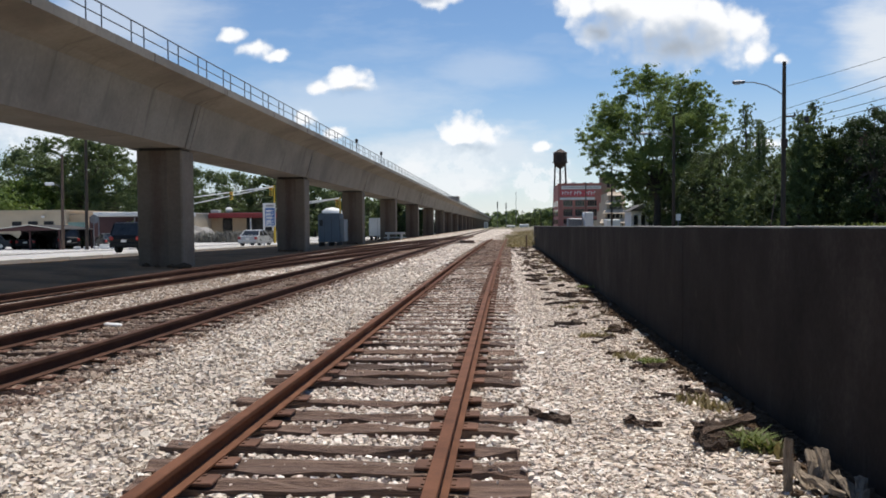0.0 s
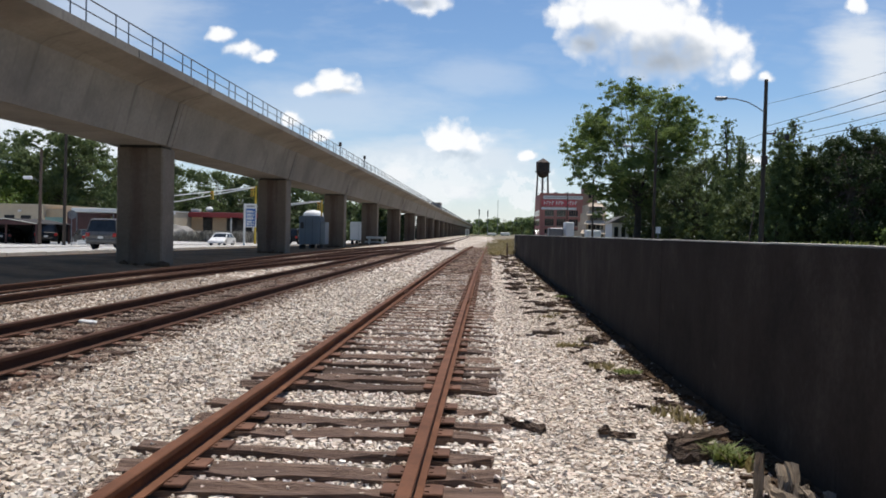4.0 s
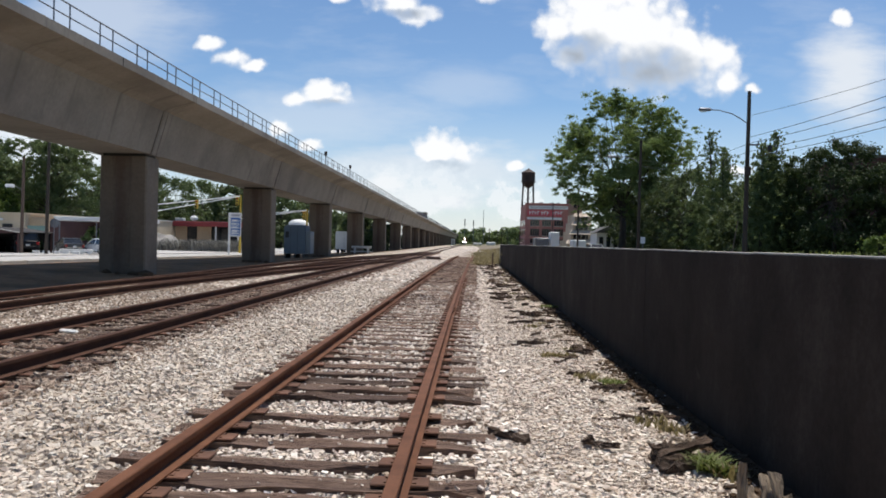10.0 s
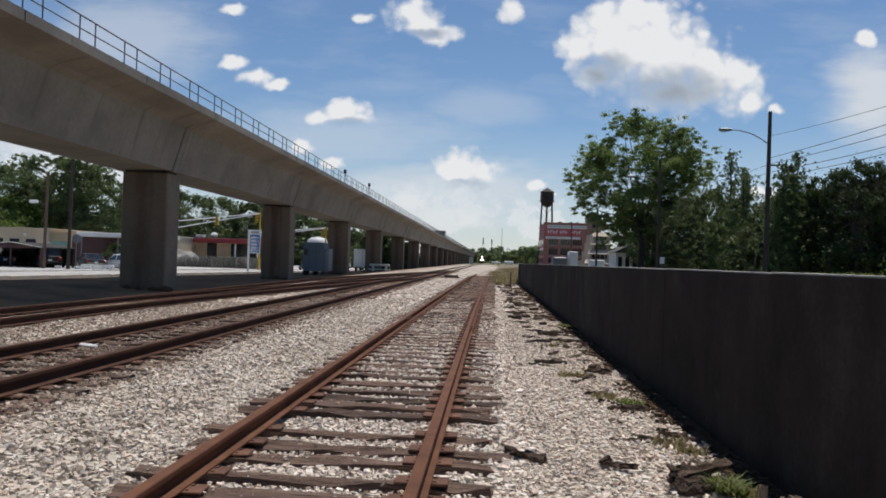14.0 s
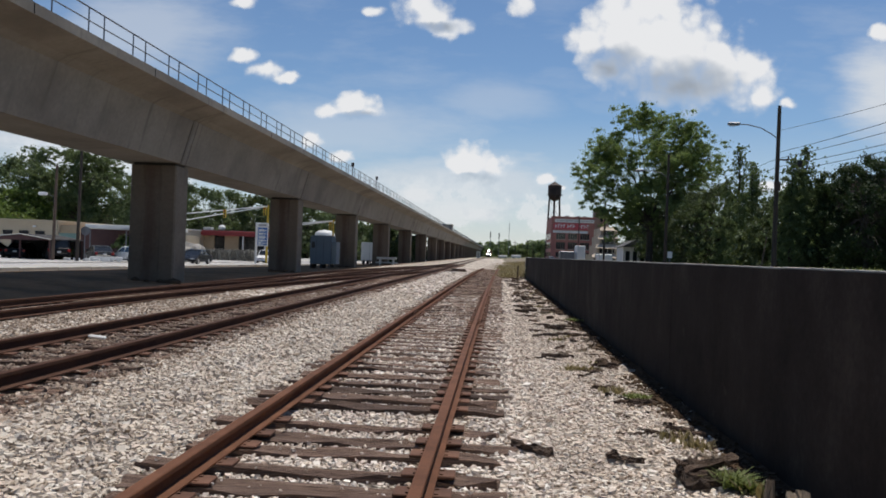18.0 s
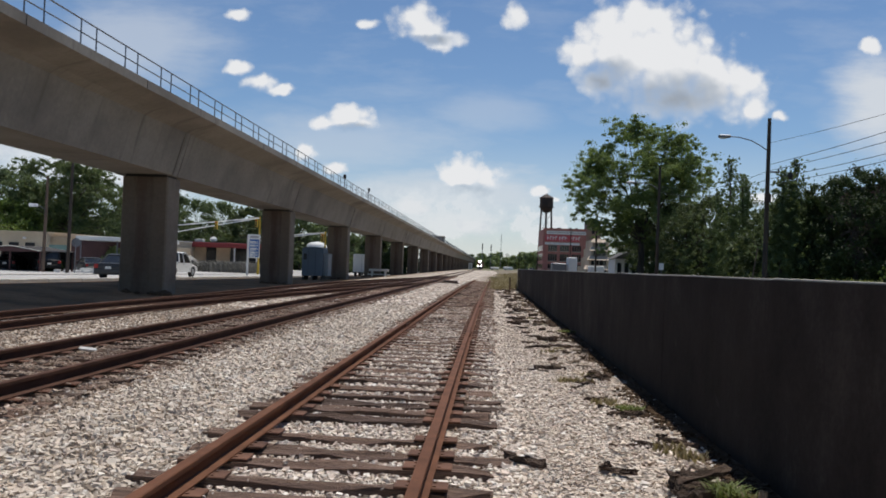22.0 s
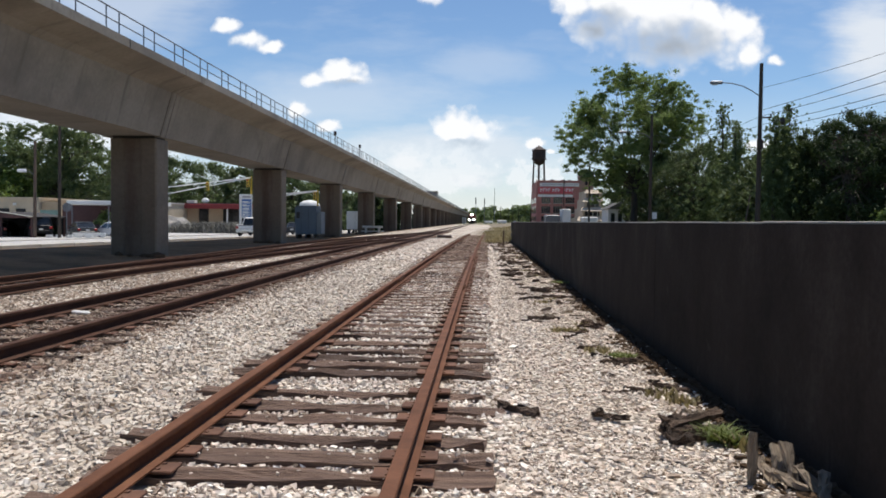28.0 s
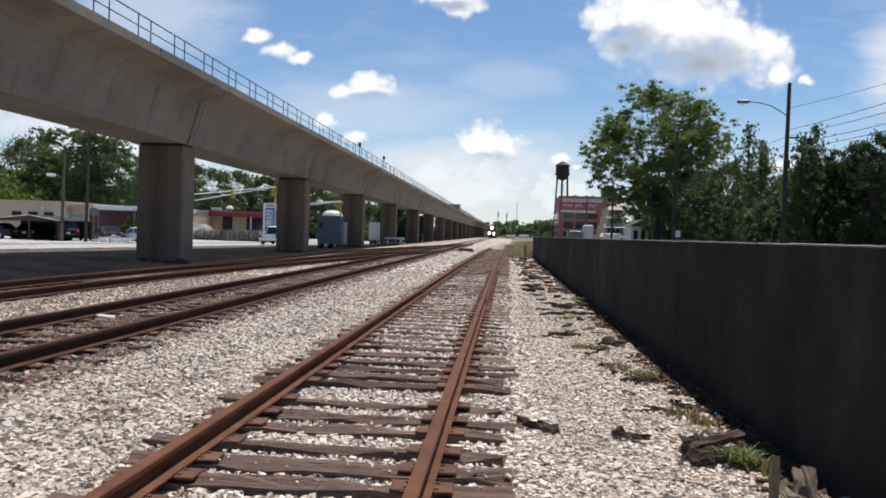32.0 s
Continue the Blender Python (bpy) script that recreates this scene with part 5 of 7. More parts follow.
for u, y, h, rad, kind, s, leaf in ROADSIDE:
    label = "feathery pointed dark green tree in a dense row" if kind == "spire" else "dark green leafy tree in a dense row"
    one = tree("conifer_tree" if kind == "spire" else "roadside_tree", label, u * y, y, h, rad, s, M["leaf_pine" if kind == "spire" else leaf], 40000 if kind == "spire" else 24000, 0.11 if kind == "spire" else 0.145, kind, bare=0.05, clumps=1000 if kind == "spire" else 90, trunk=0.16)
    # clear of the road
    pushed(one, 1.45 if u < 0.18 else 1.3 if u < 0.25 else 1.25 if u < 0.3 else 1.15 if u < 0.32 else 1.0)
for k, (u, y, h) in enumerate(((0.21, 90, 8.5), (0.25, 78, 7.2), (0.29, 72, 6.8), (0.325, 70, 6.2), (0.365, 66, 6.0), (0.41, 64, 5.6), (0.45, 62, 4.8), (0.49, 62, 4.5), (0.54, 60, 5.0), (0.60, 58, 5.0))):
    b = thing("undergrowth_bush", "dense dark green bush under the roadside trees", "bush", pose(u * y, y, ground_level(u * y, y)), "bushes")
    pushed(b, 1.25 if u < 0.3 else 1.0)
    tree_parts(b, h, 3.3, 60 + k, M["leaf_mid" if u < 0.4 else "leaf_dark"], 5200, 0.34, "bush", clumps=36, trunk=0.08)
for k, (u, y, h, rad) in enumerate(((0.490, 40, 2.1, 0.9), (0.528, 39, 2.3, 1.1))):
    b = thing("garden_bush", "bright yellow-green rounded bush on the grass", "bush", pose(u * y, y, ground_level(u * y, y)), "bushes")
    tree_parts(b, h, rad, 80 + k, M["leaf_light"], 2200, 0.16, "bush", clumps=22, trunk=0.05)

# the wood behind the street
WOOD = ((-0.69, 116, 13.5, 6.5, "leaf"), (-0.655, 100, 7.0, 5, "leaf_light"), (-0.60, 128, 16.5, 7, "leaf"), (-0.545, 132, 15.5, 6.5, "leaf_mid"), (-0.49, 130, 14.5, 6, "leaf"), (-0.47, 122, 9.0, 5, "leaf_mid"), (-0.435, 124, 12.8, 5.5, "leaf"), (-0.40, 132, 13.0, 5.5, "leaf_mid"), (-0.365, 128, 11.6, 5, "leaf"), (-0.335, 136, 11.8, 5, "leaf"), (-0.30, 130, 10.8, 4.8, "leaf_mid"), (-0.265, 164, 12.1, 6, "leaf"), (-0.235, 158, 11.8, 5.5, "leaf"), (-0.205, 166, 10.4, 5.5, "leaf_mid"), (-0.175, 160, 9.2, 5, "leaf"), (-0.15, 175, 9, 5, "leaf_mid"), (-0.125, 195, 9, 5.5, "leaf"), (-0.605, 107, 9.0, 5.4, "leaf_light"))
for k, (u, y, h, rad, leaf) in enumerate(WOOD):
    near = u < -0.31
    if u > -0.48:
        y, h, rad = 1.25 * y, 1.25 * h - 0.4, 1.25 * rad
    tree("woodland_tree", "leafy green tree in the wood behind the street" if leaf != "leaf_light" else "sunlit yellow-green tree at the edge of the wood", u * y, y, h, rad * 1.08, 100 + k, M["leaf_wood" if leaf == "leaf" else leaf], 13000 if near else 7500, 0.38 if near else 0.6, "round", z=road_level(y), bare=0.05, clumps=84, trunk=0.25)
rr = random.Random(44)
lobes = []
for k in range(52):
    q = rr.uniform(0.0, 1.0)
    side = rr.uniform(-1, 1)
    lobes.append((side * 8.0 * math.sqrt(max(0.5, 1 - (q - 0.25) ** 2 / 0.75)), 4.0 + 10.4 * q, rr.uniform(1.6, 2.6)))
big = thing("woodland_tree", "large airy broadleaf tree standing over the low shops", "tree", pose(-0.53 * 112, 112, road_level(112)), "trees")
lobed_parts(big, filled(lobes, 110, 7), 45, M["leaf_wood"], 76000, 0.27, 0.45, 6.0, 4.0)
r = np.random.RandomState(8)
cs, rs = [], []
for k in range(150):
    x, y = r.uniform(-95, -20), r.uniform(190, 235)
    cs.append((x - 0.25 * (y - 190), y, r.uniform(-0.5, 7.0)))
    rs.append(r.uniform(1.9, 3.9))
tagged(new("woodland_undergrowth", merged("woodland_undergrowth", [leaves(np.array(cs), np.array(rs), 22000, 0.9, 5)], M["leaf_mid"])), "dense green undergrowth closing the wood", "foliage", kind="stuff")
cs, rs = [], []
for k in range(420):
    x, y = r.uniform(-40, 95), r.uniform(640, 900)
    top = 9.5 + 5.0 * ease(10, 45, x) + 3.0 * r.uniform(-1, 1)
    cs.append((x, y, r.uniform(0, 1) * top))
    rs.append(r.uniform(2.5, 5))
tagged(new("distant_woods", merged("distant_woods", [leaves(np.array(cs), np.array(rs), 34000, 2.4, 6)], M["leaf_pine"])), "distant green woods at the end of the line", "foliage", kind="stuff")

cs, rs = [], []
for k in range(260):
    y = 120 + 400 * r.uniform(0, 1) ** 1.4
    cs.append((r.uniform(-18.3, -17.2), y, r.uniform(-0.2, 4.4)))
    rs.append(r.uniform(0.7, 1.4))
tagged(new("trackside_thicket", merged("trackside_thicket", [leaves(np.array(cs), np.array(rs), 24000, 0.5, 7)], M["leaf_dark"])), "dark green thicket beyond the far piers", "foliage", kind="stuff")

# ---- poles, lamps and wires of the right-hand road ----
PX, PY = 18.15, 55.0
pole = thing("utility_pole", "tall dark creosoted wooden utility pole", "utility pole", pose(PX, PY, 0))
part("shaft", rod((0, 0, 0.2), (0.05, 0, 12.02), 0.17, 0.115, 10), M["pole"], pole)
arm = [(-0.1, 0, 9.92), (-0.5, 0, 10.2), (-1.1, 0, 10.52), (-1.9, 0, 10.72), (-2.55, 0, 10.75)]
part("lamp_arm", tube(arm, 0.035), M["galv"], pole)
head = part("lamp_head", box(-3.25, -2.45, -0.16, 0.16, 10.66, 10.86, 0.06), M["galv"], pole, "pale grey cobra-head street lamp")
part("lens", box(-3.15, -2.75, -0.12, 0.12, 10.60, 10.665, 0.02), M["lamp_glass"], head)
part("bracket", box(0.08, 0.75, -0.06, 0.06, 8.42, 8.52, 0.02), M["steel_dark"], pole)
part("insulator", rod((0.72, 0, 8.45), (0.72, 0, 8.72), 0.05), M["plastic"], pole)
part("junction_box", box(-0.2, 0.2, -0.3, -0.14, 6.4, 7.0, 0.03), M["steel_dark"], pole)
for k, (z0, u1, v1) in enumerate(((10.4, 0.4593, 0.1974), (8.95, 0.4598, 0.1746), (8.55, 0.4601, 0.1638), (8.0, 0.4604, 0.1504), (7.6, 0.4606, 0.1423))):
    a, b = Vector((PX + 0.1, PY, z0)), Vector((u1 * 40 - 1.0, 40, 1.52 + v1 * 40))
    end = b + (b - a) * 1.6
    pts = []
    for i in range(15):
        s = i / 14
        p = a.lerp(end, s)
        pts.append(p + Vector((0, 0, -0.9 * math.sin(math.pi * s) * 0.35)))
    wire = tagged(part("overhead_wire", tube(pts, 0.016 if k else 0.012, 5), M["wire"]), "thin black overhead wire strung from the pole", "wire", "wires")
    if k == 3:
        q = pts[2].lerp(pts[1], 0.35)
        part("splice_case", rod(q + Vector((-0.1, -0.28, -0.02)), q + Vector((0.1, 0.28, -0.10)), 0.15), M["plastic"], wire, "black cable splice case")
    back = [a.lerp(Vector((15.4, 76, z0 + 1.0)), i / 8) + Vector((0, 0, -0.8 * math.sin(math.pi * i / 8))) for i in range(9)]
    if k in (2, 3):
        tagged(part("overhead_wire", tube(back, 0.014, 5), M["wire"]), "thin black overhead wire strung from the pole", "wire", "wires")
second = thing("utility_pole", "dark wooden utility pole with a lamp before the oak", "utility pole", pose(15.35, 76, 0))
part("shaft", rod((0, 0, 0.2), (0.04, 0, 11.3), 0.16, 0.11, 10), M["pole"], second)
part("lamp_arm", tube([(-0.05, 0, 9.2), (-0.6, 0, 9.6), (-1.4, 0, 9.78), (-2.3, 0, 9.78)], 0.035), M["galv"], second)
part("lamp_head", box(-3.0, -2.25, -0.16, 0.16, 9.68, 9.88, 0.06), M["galv"], second, "pale grey cobra-head street lamp")
stake = tagged(part("guy_wire", rod((14.4, 46.0, 0.6), (14.9, 46.4, 3.1), 0.03), M["pole_brown"]), "slanting wooden stake behind the wall", "stake")
post = thing("notice_post", "small white notice on a short post", "sign", pose(12.0, 57.8, 0.6))
part("post", rod((0, 0, 0), (0, 0, 1.55), 0.03), M["galv"], post)
part("plate", box(-0.16, 0.16, -0.03, -0.01, 1.15, 1.6), M["white"], post)

# ---- brick works, water tower and neighbours ----
W = thing("brick_factory", "four-storey red brick factory with a painted sign band", "factory", pose(0, 0, 0))
part("wall", box(19.4, 35.0, 300, 330, -0.3, 16.2), M["brick"], W)
part("roof", box(19.6, 34.8, 300.2, 329.8, 16.2, 16.35), M["roofing"], W)
part("parapet", box(19.2, 35.2, 299.75, 300.05, 15.95, 16.5), M["brick"], W)
part("upper_sign_board", box(20.6, 34.8, 299.8, 300.0, 14.35, 15.55), M["white"], W, "long white painted board")
for k in range(24):
    part("lettering_bar", box(21.2 + 0.56 * k, 21.55 + 0.56 * k, 299.76, 299.81, 14.75, 15.2), M["grey"], W)
sign = part("red_sign_board", box(20.0, 32.6, 299.8, 300.0, 11.75, 14.0), M["sign_red"], W, "red painted sign band")
for g0, widths in ((20.8, (0.7, 0.7, 0.7, 0.7)), (25.2, (0.8, 0.8, 0.8)), (29.2, (0.7, 0.7, 0.7, 0.7))):
    for k, w in enumerate(widths):
        x = g0 + k * 0.98
        part("lettering_bar", box(x, x + w * 0.35, 299.72, 299.80, 12.3, 13.6), M["white"], sign)
        part("lettering_bar", box(x + w * 0.35, x + w, 299.72, 299.80, 13.2 if k % 2 else 12.85, 13.6 if k % 2 else 13.2), M["white"], sign)
part("stripe", box(20.0, 32.6, 299.8, 300.0, 10.5, 11.35), M["white"], W)
for i, x in enumerate((21.3, 25.6, 30.0)):
    for z0, z1 in ((8.2, 10.3), (4.6, 7.1), (1.7, 3.4)):
        w = part("window", box(x, x + 3.2, 299.9, 300.1, z0, z1), M["glass"], W, "dark multi-pane factory window")
        part("window_sill", box(x - 0.1, x + 3.3, 299.75, 300.0, z0 - 0.2, z0), M["wall_cap"], w)
        for j in range(1, 4):
            part("mullion", box(x + 0.8 * j - 0.05, x + 0.8 * j + 0.05, 299.82, 299.9, z0, z1), M["brick_brown"], w)
for k in range(4):
    y0 = 302.5 + 7 * k
    for z0, z1 in ((8.2, 10.3), (4.6, 7.1), (1.7, 3.4)):
        part("window", box(19.32, 19.5, y0, y0 + 3.4, z0, z1), M["glass"], W)
for x, s in ((25, 1.2), (29, 0.8), (31.5, 1.0)):
    part("roof_vent", box(x, x + s, 306, 307.5, 16.3, 16.9 + 0.2 * s), M["galv"], W)
stack = thing("brick_stair_tower", "tall brown brick stair tower", "tower", pose(0, 0, 0))
part("shaft", box(35.1, 40.4, 302, 308, -0.3, 19.6), M["brick_brown"], stack)
part("coping", box(34.95, 40.55, 301.85, 308.15, 19.6, 19.95), M["wall_cap"], stack)
part("slot_window", box(37.2, 38.2, 301.9, 302.1, 15.0, 18.0), M["dark"], stack)
G = thing("stepped_warehouse", "stepped beige masonry warehouse with sloping awnings", "warehouse", pose(0, 0, 0))
for k, (x0, z0, z1) in enumerate(((30.6, -0.3, 2.9), (31.8, 2.9, 5.9), (32.6, 5.9, 8.9), (33.2, 8.9, 11.6))):
    tier = part("tier", box(x0, 38.4, 262 + 1.2 * k, 286, z0, z1), M["peach"], G)
    part("window_band", box(x0 + 0.7, 37.2, 261.85 + 1.2 * k, 262.05 + 1.2 * k, max(z0, 0.2) + 0.5, z1 - 1.0), M["glass"], tier, "dark strip of windows")
    yw = 262 + 1.2 * k
    ring = [(x0 - 0.9, yw - 2.4, z1 - 0.95), (38.0, yw - 2.4, z1 - 0.95), (38.0, yw + 0.1, z1 + 0.25), (x0 - 0.1, yw + 0.1, z1 + 0.25)]
    skirt = mesh_of("awning", ring + [(x, y, z - 0.14) for x, y, z in ring], [(0, 1, 2, 3), (7, 6, 5, 4), (0, 4, 5, 1), (1, 5, 6, 2), (2, 6, 7, 3), (3, 7, 4, 0)], M["peach"])
    part("awning", skirt, None, tier, "beige sloping skirt roof")
    for x in np.arange(x0 + 1.7, 37.0, 1.5):
        part("mullion", box(x - 0.07, x + 0.07, 261.78 + 1.2 * k, 261.86 + 1.2 * k, max(z0, 0.2) + 0.5, z1 - 1.0), M["offwhite"], tier)
house = thing("white_house", "small white clapboard house behind trees", "house", pose(0, 0, 0))
part("wall", box(14.0, 16.6, 92, 97, 0, 3.0), M["white"], house)
for k in range(12):
    part("clapboard", box(13.985, 16.615, 91.985, 92.0, 0.1 + 0.24 * k, 0.31 + 0.24 * k), M["white"], house)
part("roof", prism([(13.7, 2.95), (16.9, 2.95), (15.3, 3.75)], 91.7, 97.3), M["roofing"], house)
for x in (14.25, 15.05, 15.85):
    w = part("window", box(x, x + 0.45, 91.93, 91.99, 1.4, 2.5), M["glass"], house)
    part("window_sill", box(x - 0.05, x + 0.5, 91.88, 91.99, 1.33, 1.4), M["offwhite"], w)
bb = thing("brick_building", "dark red brick building behind the roadside trees", "building", pose(0, 0, 0))
part("wall", box(33.0, 60, 71, 95, 0, 9.6), M["brick_dark"], bb)
part("coping", box(32.85, 60.2, 70.85, 95.2, 9.6, 9.85), M["roofing"], bb)
pushed(house, 1.36)
tank = thing("water_tower", "dark rusty water tower on four braced legs", "water tower", pose(22.3, 332, 0))
part("tank", lathe([(0.3, 24.0), (1.5, 24.6), (2.4, 25.6), (2.72, 26.7), (2.72, 30.1), (2.72, 30.2)], 24), M["steel_dark"], tank, smooth=False)
part("roof", lathe([(2.95, 30.2), (2.95, 30.3), (1.2, 31.4), (0.15, 32.0), (0.1, 32.2)], 24), M["steel_dark"], tank)
part("walkway", lathe([(2.75, 26.5), (3.2, 26.5), (3.2, 26.65), (2.75, 26.65)], 24), M["steel_dark"], tank)
part("riser_pipe", rod((0, 0, 0), (0, 0, 24.3), 0.4), M["steel_dark"], tank)
for sx in (-1, 1):
    for sy in (-1, 1):
        part("leg", rod((sx * 2.9, sy * 2.9, -0.3), (sx * 2.0, sy * 2.0, 26.4), 0.26, 0.2), M["steel_dark"], tank)
for z in (8.5, 16.5):
    s = 2.9 - 0.9 * z / 26.4
    for a, b in (((-s, -s), (s, -s)), ((s, -s), (s, s)), ((s, s), (-s, s)), ((-s, s), (-s, -s))):
        part("brace", rod((*a, z), (*b, z), 0.09), M["steel_dark"], tank)
for z0, z1 in ((0.5, 8.5), (8.5, 16.5), (16.5, 24.5)):
    s0, s1 = 2.9 - 0.9 * z0 / 26.4, 2.9 - 0.9 * z1 / 26.4
    part("tie_rod", rod((-s0, -s0, z0), (s1, -s1, z1), 0.05), M["steel_dark"], tank)
    part("tie_rod", rod((s0, -s0, z0), (-s1, -s1, z1), 0.05), M["steel_dark"], tank)
fp = thing("utility_pole", "thin far-off utility pole before the factory", "utility pole", pose(19.6, 200, 0))
part("shaft", rod((0, 0, 0), (0, 0, 11.8), 0.15, 0.11), M["pole"], fp)
fp = thing("utility_pole", "dark utility pole beside the warehouse", "utility pole", pose(15.2, 118, 0))
part("shaft", rod((0, 0, 0), (0, 0, 9.4), 0.15, 0.11), M["pole"], fp)

# trailers and vans in the yard before the factory
for x, y, w, h, mat, name, label in ((14.5, 150, 1.5, 3.6, "white", "box_trailer", "white box trailer parked in the yard"), (11.7, 152, 2.5, 2.5, "galv", "dump_trailer", "grey tarpaulined trailer parked in the yard"), (18.5, 150, 2.4, 2.2, "white", "parked_van", "white van parked in the yard")):
    v = thing(name, label, "vehicle", pose(x, y, 0.2))
    part("body", box(0, w, 0, 5.0, 0.55, h, 0.12), M[mat], v)
    part("chassis", box(0.1, w - 0.1, 0.2, 4.8, 0.35, 0.55), M["plastic"], v)
    for wx in (0.15, w - 0.15):
        for wy in (0.9, 4.0):
            part("wheel", rod((wx - 0.12, wy, 0.35), (wx + 0.12, wy, 0.35), 0.36, 0.36, 14), M["rubber"], v)


# ---- the street side: buildings, signs, signals ----
def z_lot(y):
    return road_at(-40, y) + 0.10


def z_house(y):
    return road_level(y) + 0.10


L = thing("stucco_shop", "low beige stucco shop with a flat roof", "shop", pose(0, 0, z_house(82)))
part("wall", box(-60, -44.6, 80, 92, -0.6, 3.35), M["beige"], L)
part("parapet", box(-60.15, -44.45, 79.85, 92.1, 3.35, 3.55), M["beige"], L)
part("side_wing", box(-44.6, -42.6, 80.6, 86, -0.6, 3.1), M["tan"], L)
for x in (-50.3, -48.6, -46.9):
    w = part("window", box(x, x + 1.0, 79.93, 80.05, 1.95, 2.4), M["dark"], L)
    part("window_sill", box(x - 0.05, x + 1.05, 79.8, 79.95, 1.88, 1.95), M["offwhite"], w)
part("wall_lamp", box(-47.1, -46.8, 79.75, 79.95, 2.75, 2.95, 0.04), M["white"], L, "small white wall lamp")

cp = thing("carport", "dark open carport with a shallow gabled roof", "carport", pose(-41.3, 70.5, z_lot(70) + 0.42))
part("roof", prism([(-5.0, 1.30), (-5.0, 1.24), (-0.6, 1.74), (2.3, 1.34), (2.3, 1.40), (-0.6, 1.81)], -1.5, 4.5), M["bearing"], cp, "dark tar-paper gabled roof")
for a, b in (((-5.0, 1.27), (-0.6, 1.79)), ((-0.6, 1.79), (2.3, 1.37))):
    part("trim_board", rod((a[0], -1.52, a[1]), (b[0], -1.52, b[1]), 0.035, 0.035, 4), M["offwhite"], cp, "thin pale edge board")
for x in (-4.7, -0.6, 2.1):
    for y in (-1.3, 4.3):
        part("post", box(x - 0.06, x + 0.06, y - 0.06, y + 0.06, -0.4, 1.4), M["maroon"], cp)
part("back_wall", box(-4.9, 2.2, 4.3, 4.45, -0.5, 1.3), M["dark"], cp)
part("gable", prism([(-4.9, 1.22), (2.2, 1.32), (-0.6, 1.72)], 4.2, 4.3), M["dark"], cp)
part("gable", prism([(-4.9, 1.20), (2.2, 1.30), (-0.6, 1.70)], -1.48, -1.42), M["maroon"], cp, "dark boarded front gable")

cn = thing("canopy_shed", "long shed with a white flat canopy over dark boards", "shed", pose(0, 0, z_house(76)))
part("canopy", box(-38.6, -31.0, 74, 80, 2.72, 3.1, 0.04), M["white"], cn)
part("back_wall", box(-41.6, -31.2, 79, 79.3, -0.4, 2.75), M["maroon"], cn)
part("green_panel", box(-42.2, -40.5, 76.0, 76.08, 1.1, 2.2), M["green_wall"], cn, "faded green metal panel")
part("panel_post", rod((-42.1, 76.12, -0.6), (-42.1, 76.12, 1.2), 0.05), M["galv"], cn)
part("panel_post", rod((-40.6, 76.12, -0.6), (-40.6, 76.12, 1.2), 0.05), M["galv"], cn)
sm = thing("yard_shrub", "small dark green shrub beside the carport", "bush", pose(-40.6, 74.4, z_lot(74)), "bushes")
tree_parts(sm, 1.5, 0.9, 203, M["leaf_dark"], 900, 0.2, "bush", clumps=14, trunk=0.05)
for x in (-38.3, -34.8, -31.3):
    part("post", rod((x, 74.5, -0.4), (x, 74.5, 2.75), 0.06), M["galv"], cn)
shrub = thing("courtyard_shrub", "dark green shrub before the shed", "bush", pose(-36.3, 76.6, z_lot(77)), "bushes")
tree_parts(shrub, 3.1, 1.2, 201, M["leaf"], 1400, 0.3, "bush", clumps=18, trunk=0.06)

rb = thing("red_roofed_store", "low store with a red roof fascia and tan panels", "store", pose(0, 0, z_house(108) + 0.5))
part("wall", box(-40.6, -30.5, 108, 118, -1.2, 2.6), M["dark"], rb)
part("fascia", box(-41.0, -30.0, 106.6, 118.4, 2.6, 3.25, 0.05), M["red_roof"], rb, "red fascia band")
part("roof", box(-40.9, -30.1, 106.7, 118.3, 3.25, 3.32), M["roofing"], rb)
for x, w in ((-40.2, 2.1), (-36.7, 1.9)):
    part("tan_panel", box(x, x + w, 107.8, 108.02, -1.1, 2.6), M["tan"], rb, "tan panel beside dark glass")
for x in (-34.0, -32.2, -31.0):
    part("column", box(x, x + 0.16, 106.9, 107.06, -1.1, 2.6), M["white"], rb)
for x in (-38.0, -34.6, -33.4):
    part("shop_window", box(x, x + 1.1, 107.9, 108.02, 0.4, 2.3), M["glass"], rb)
part("roof_globe", lathe([(0.1, 3.3), (0.45, 3.5), (0.5, 3.75), (0.3, 4.0), (0.05, 4.05)], 12), M["white"], rb, m=pose(-37.0, 107.4, 0))
part("roof_vent", box(-39.6, -38.5, 107.5, 108.5, 3.3, 3.7, 0.05), M["offwhite"], rb)
bk = thing("block_store", "plain beige block building", "building", pose(0, 0, z_house(104) + 0.3))
part("wall", box(-44.5, -39.6, 100, 112, -1.0, 3.3), M["beige"], bk)
part("coping", box(-44.6, -39.5, 99.9, 112.1, 3.3, 3.42), M["offwhite"], bk)

for one, k in ((L, 1.12), (cn, 1.12), (shrub, 1.12), (rb, 1.28), (bk, 1.28)):
    pushed(one, k)

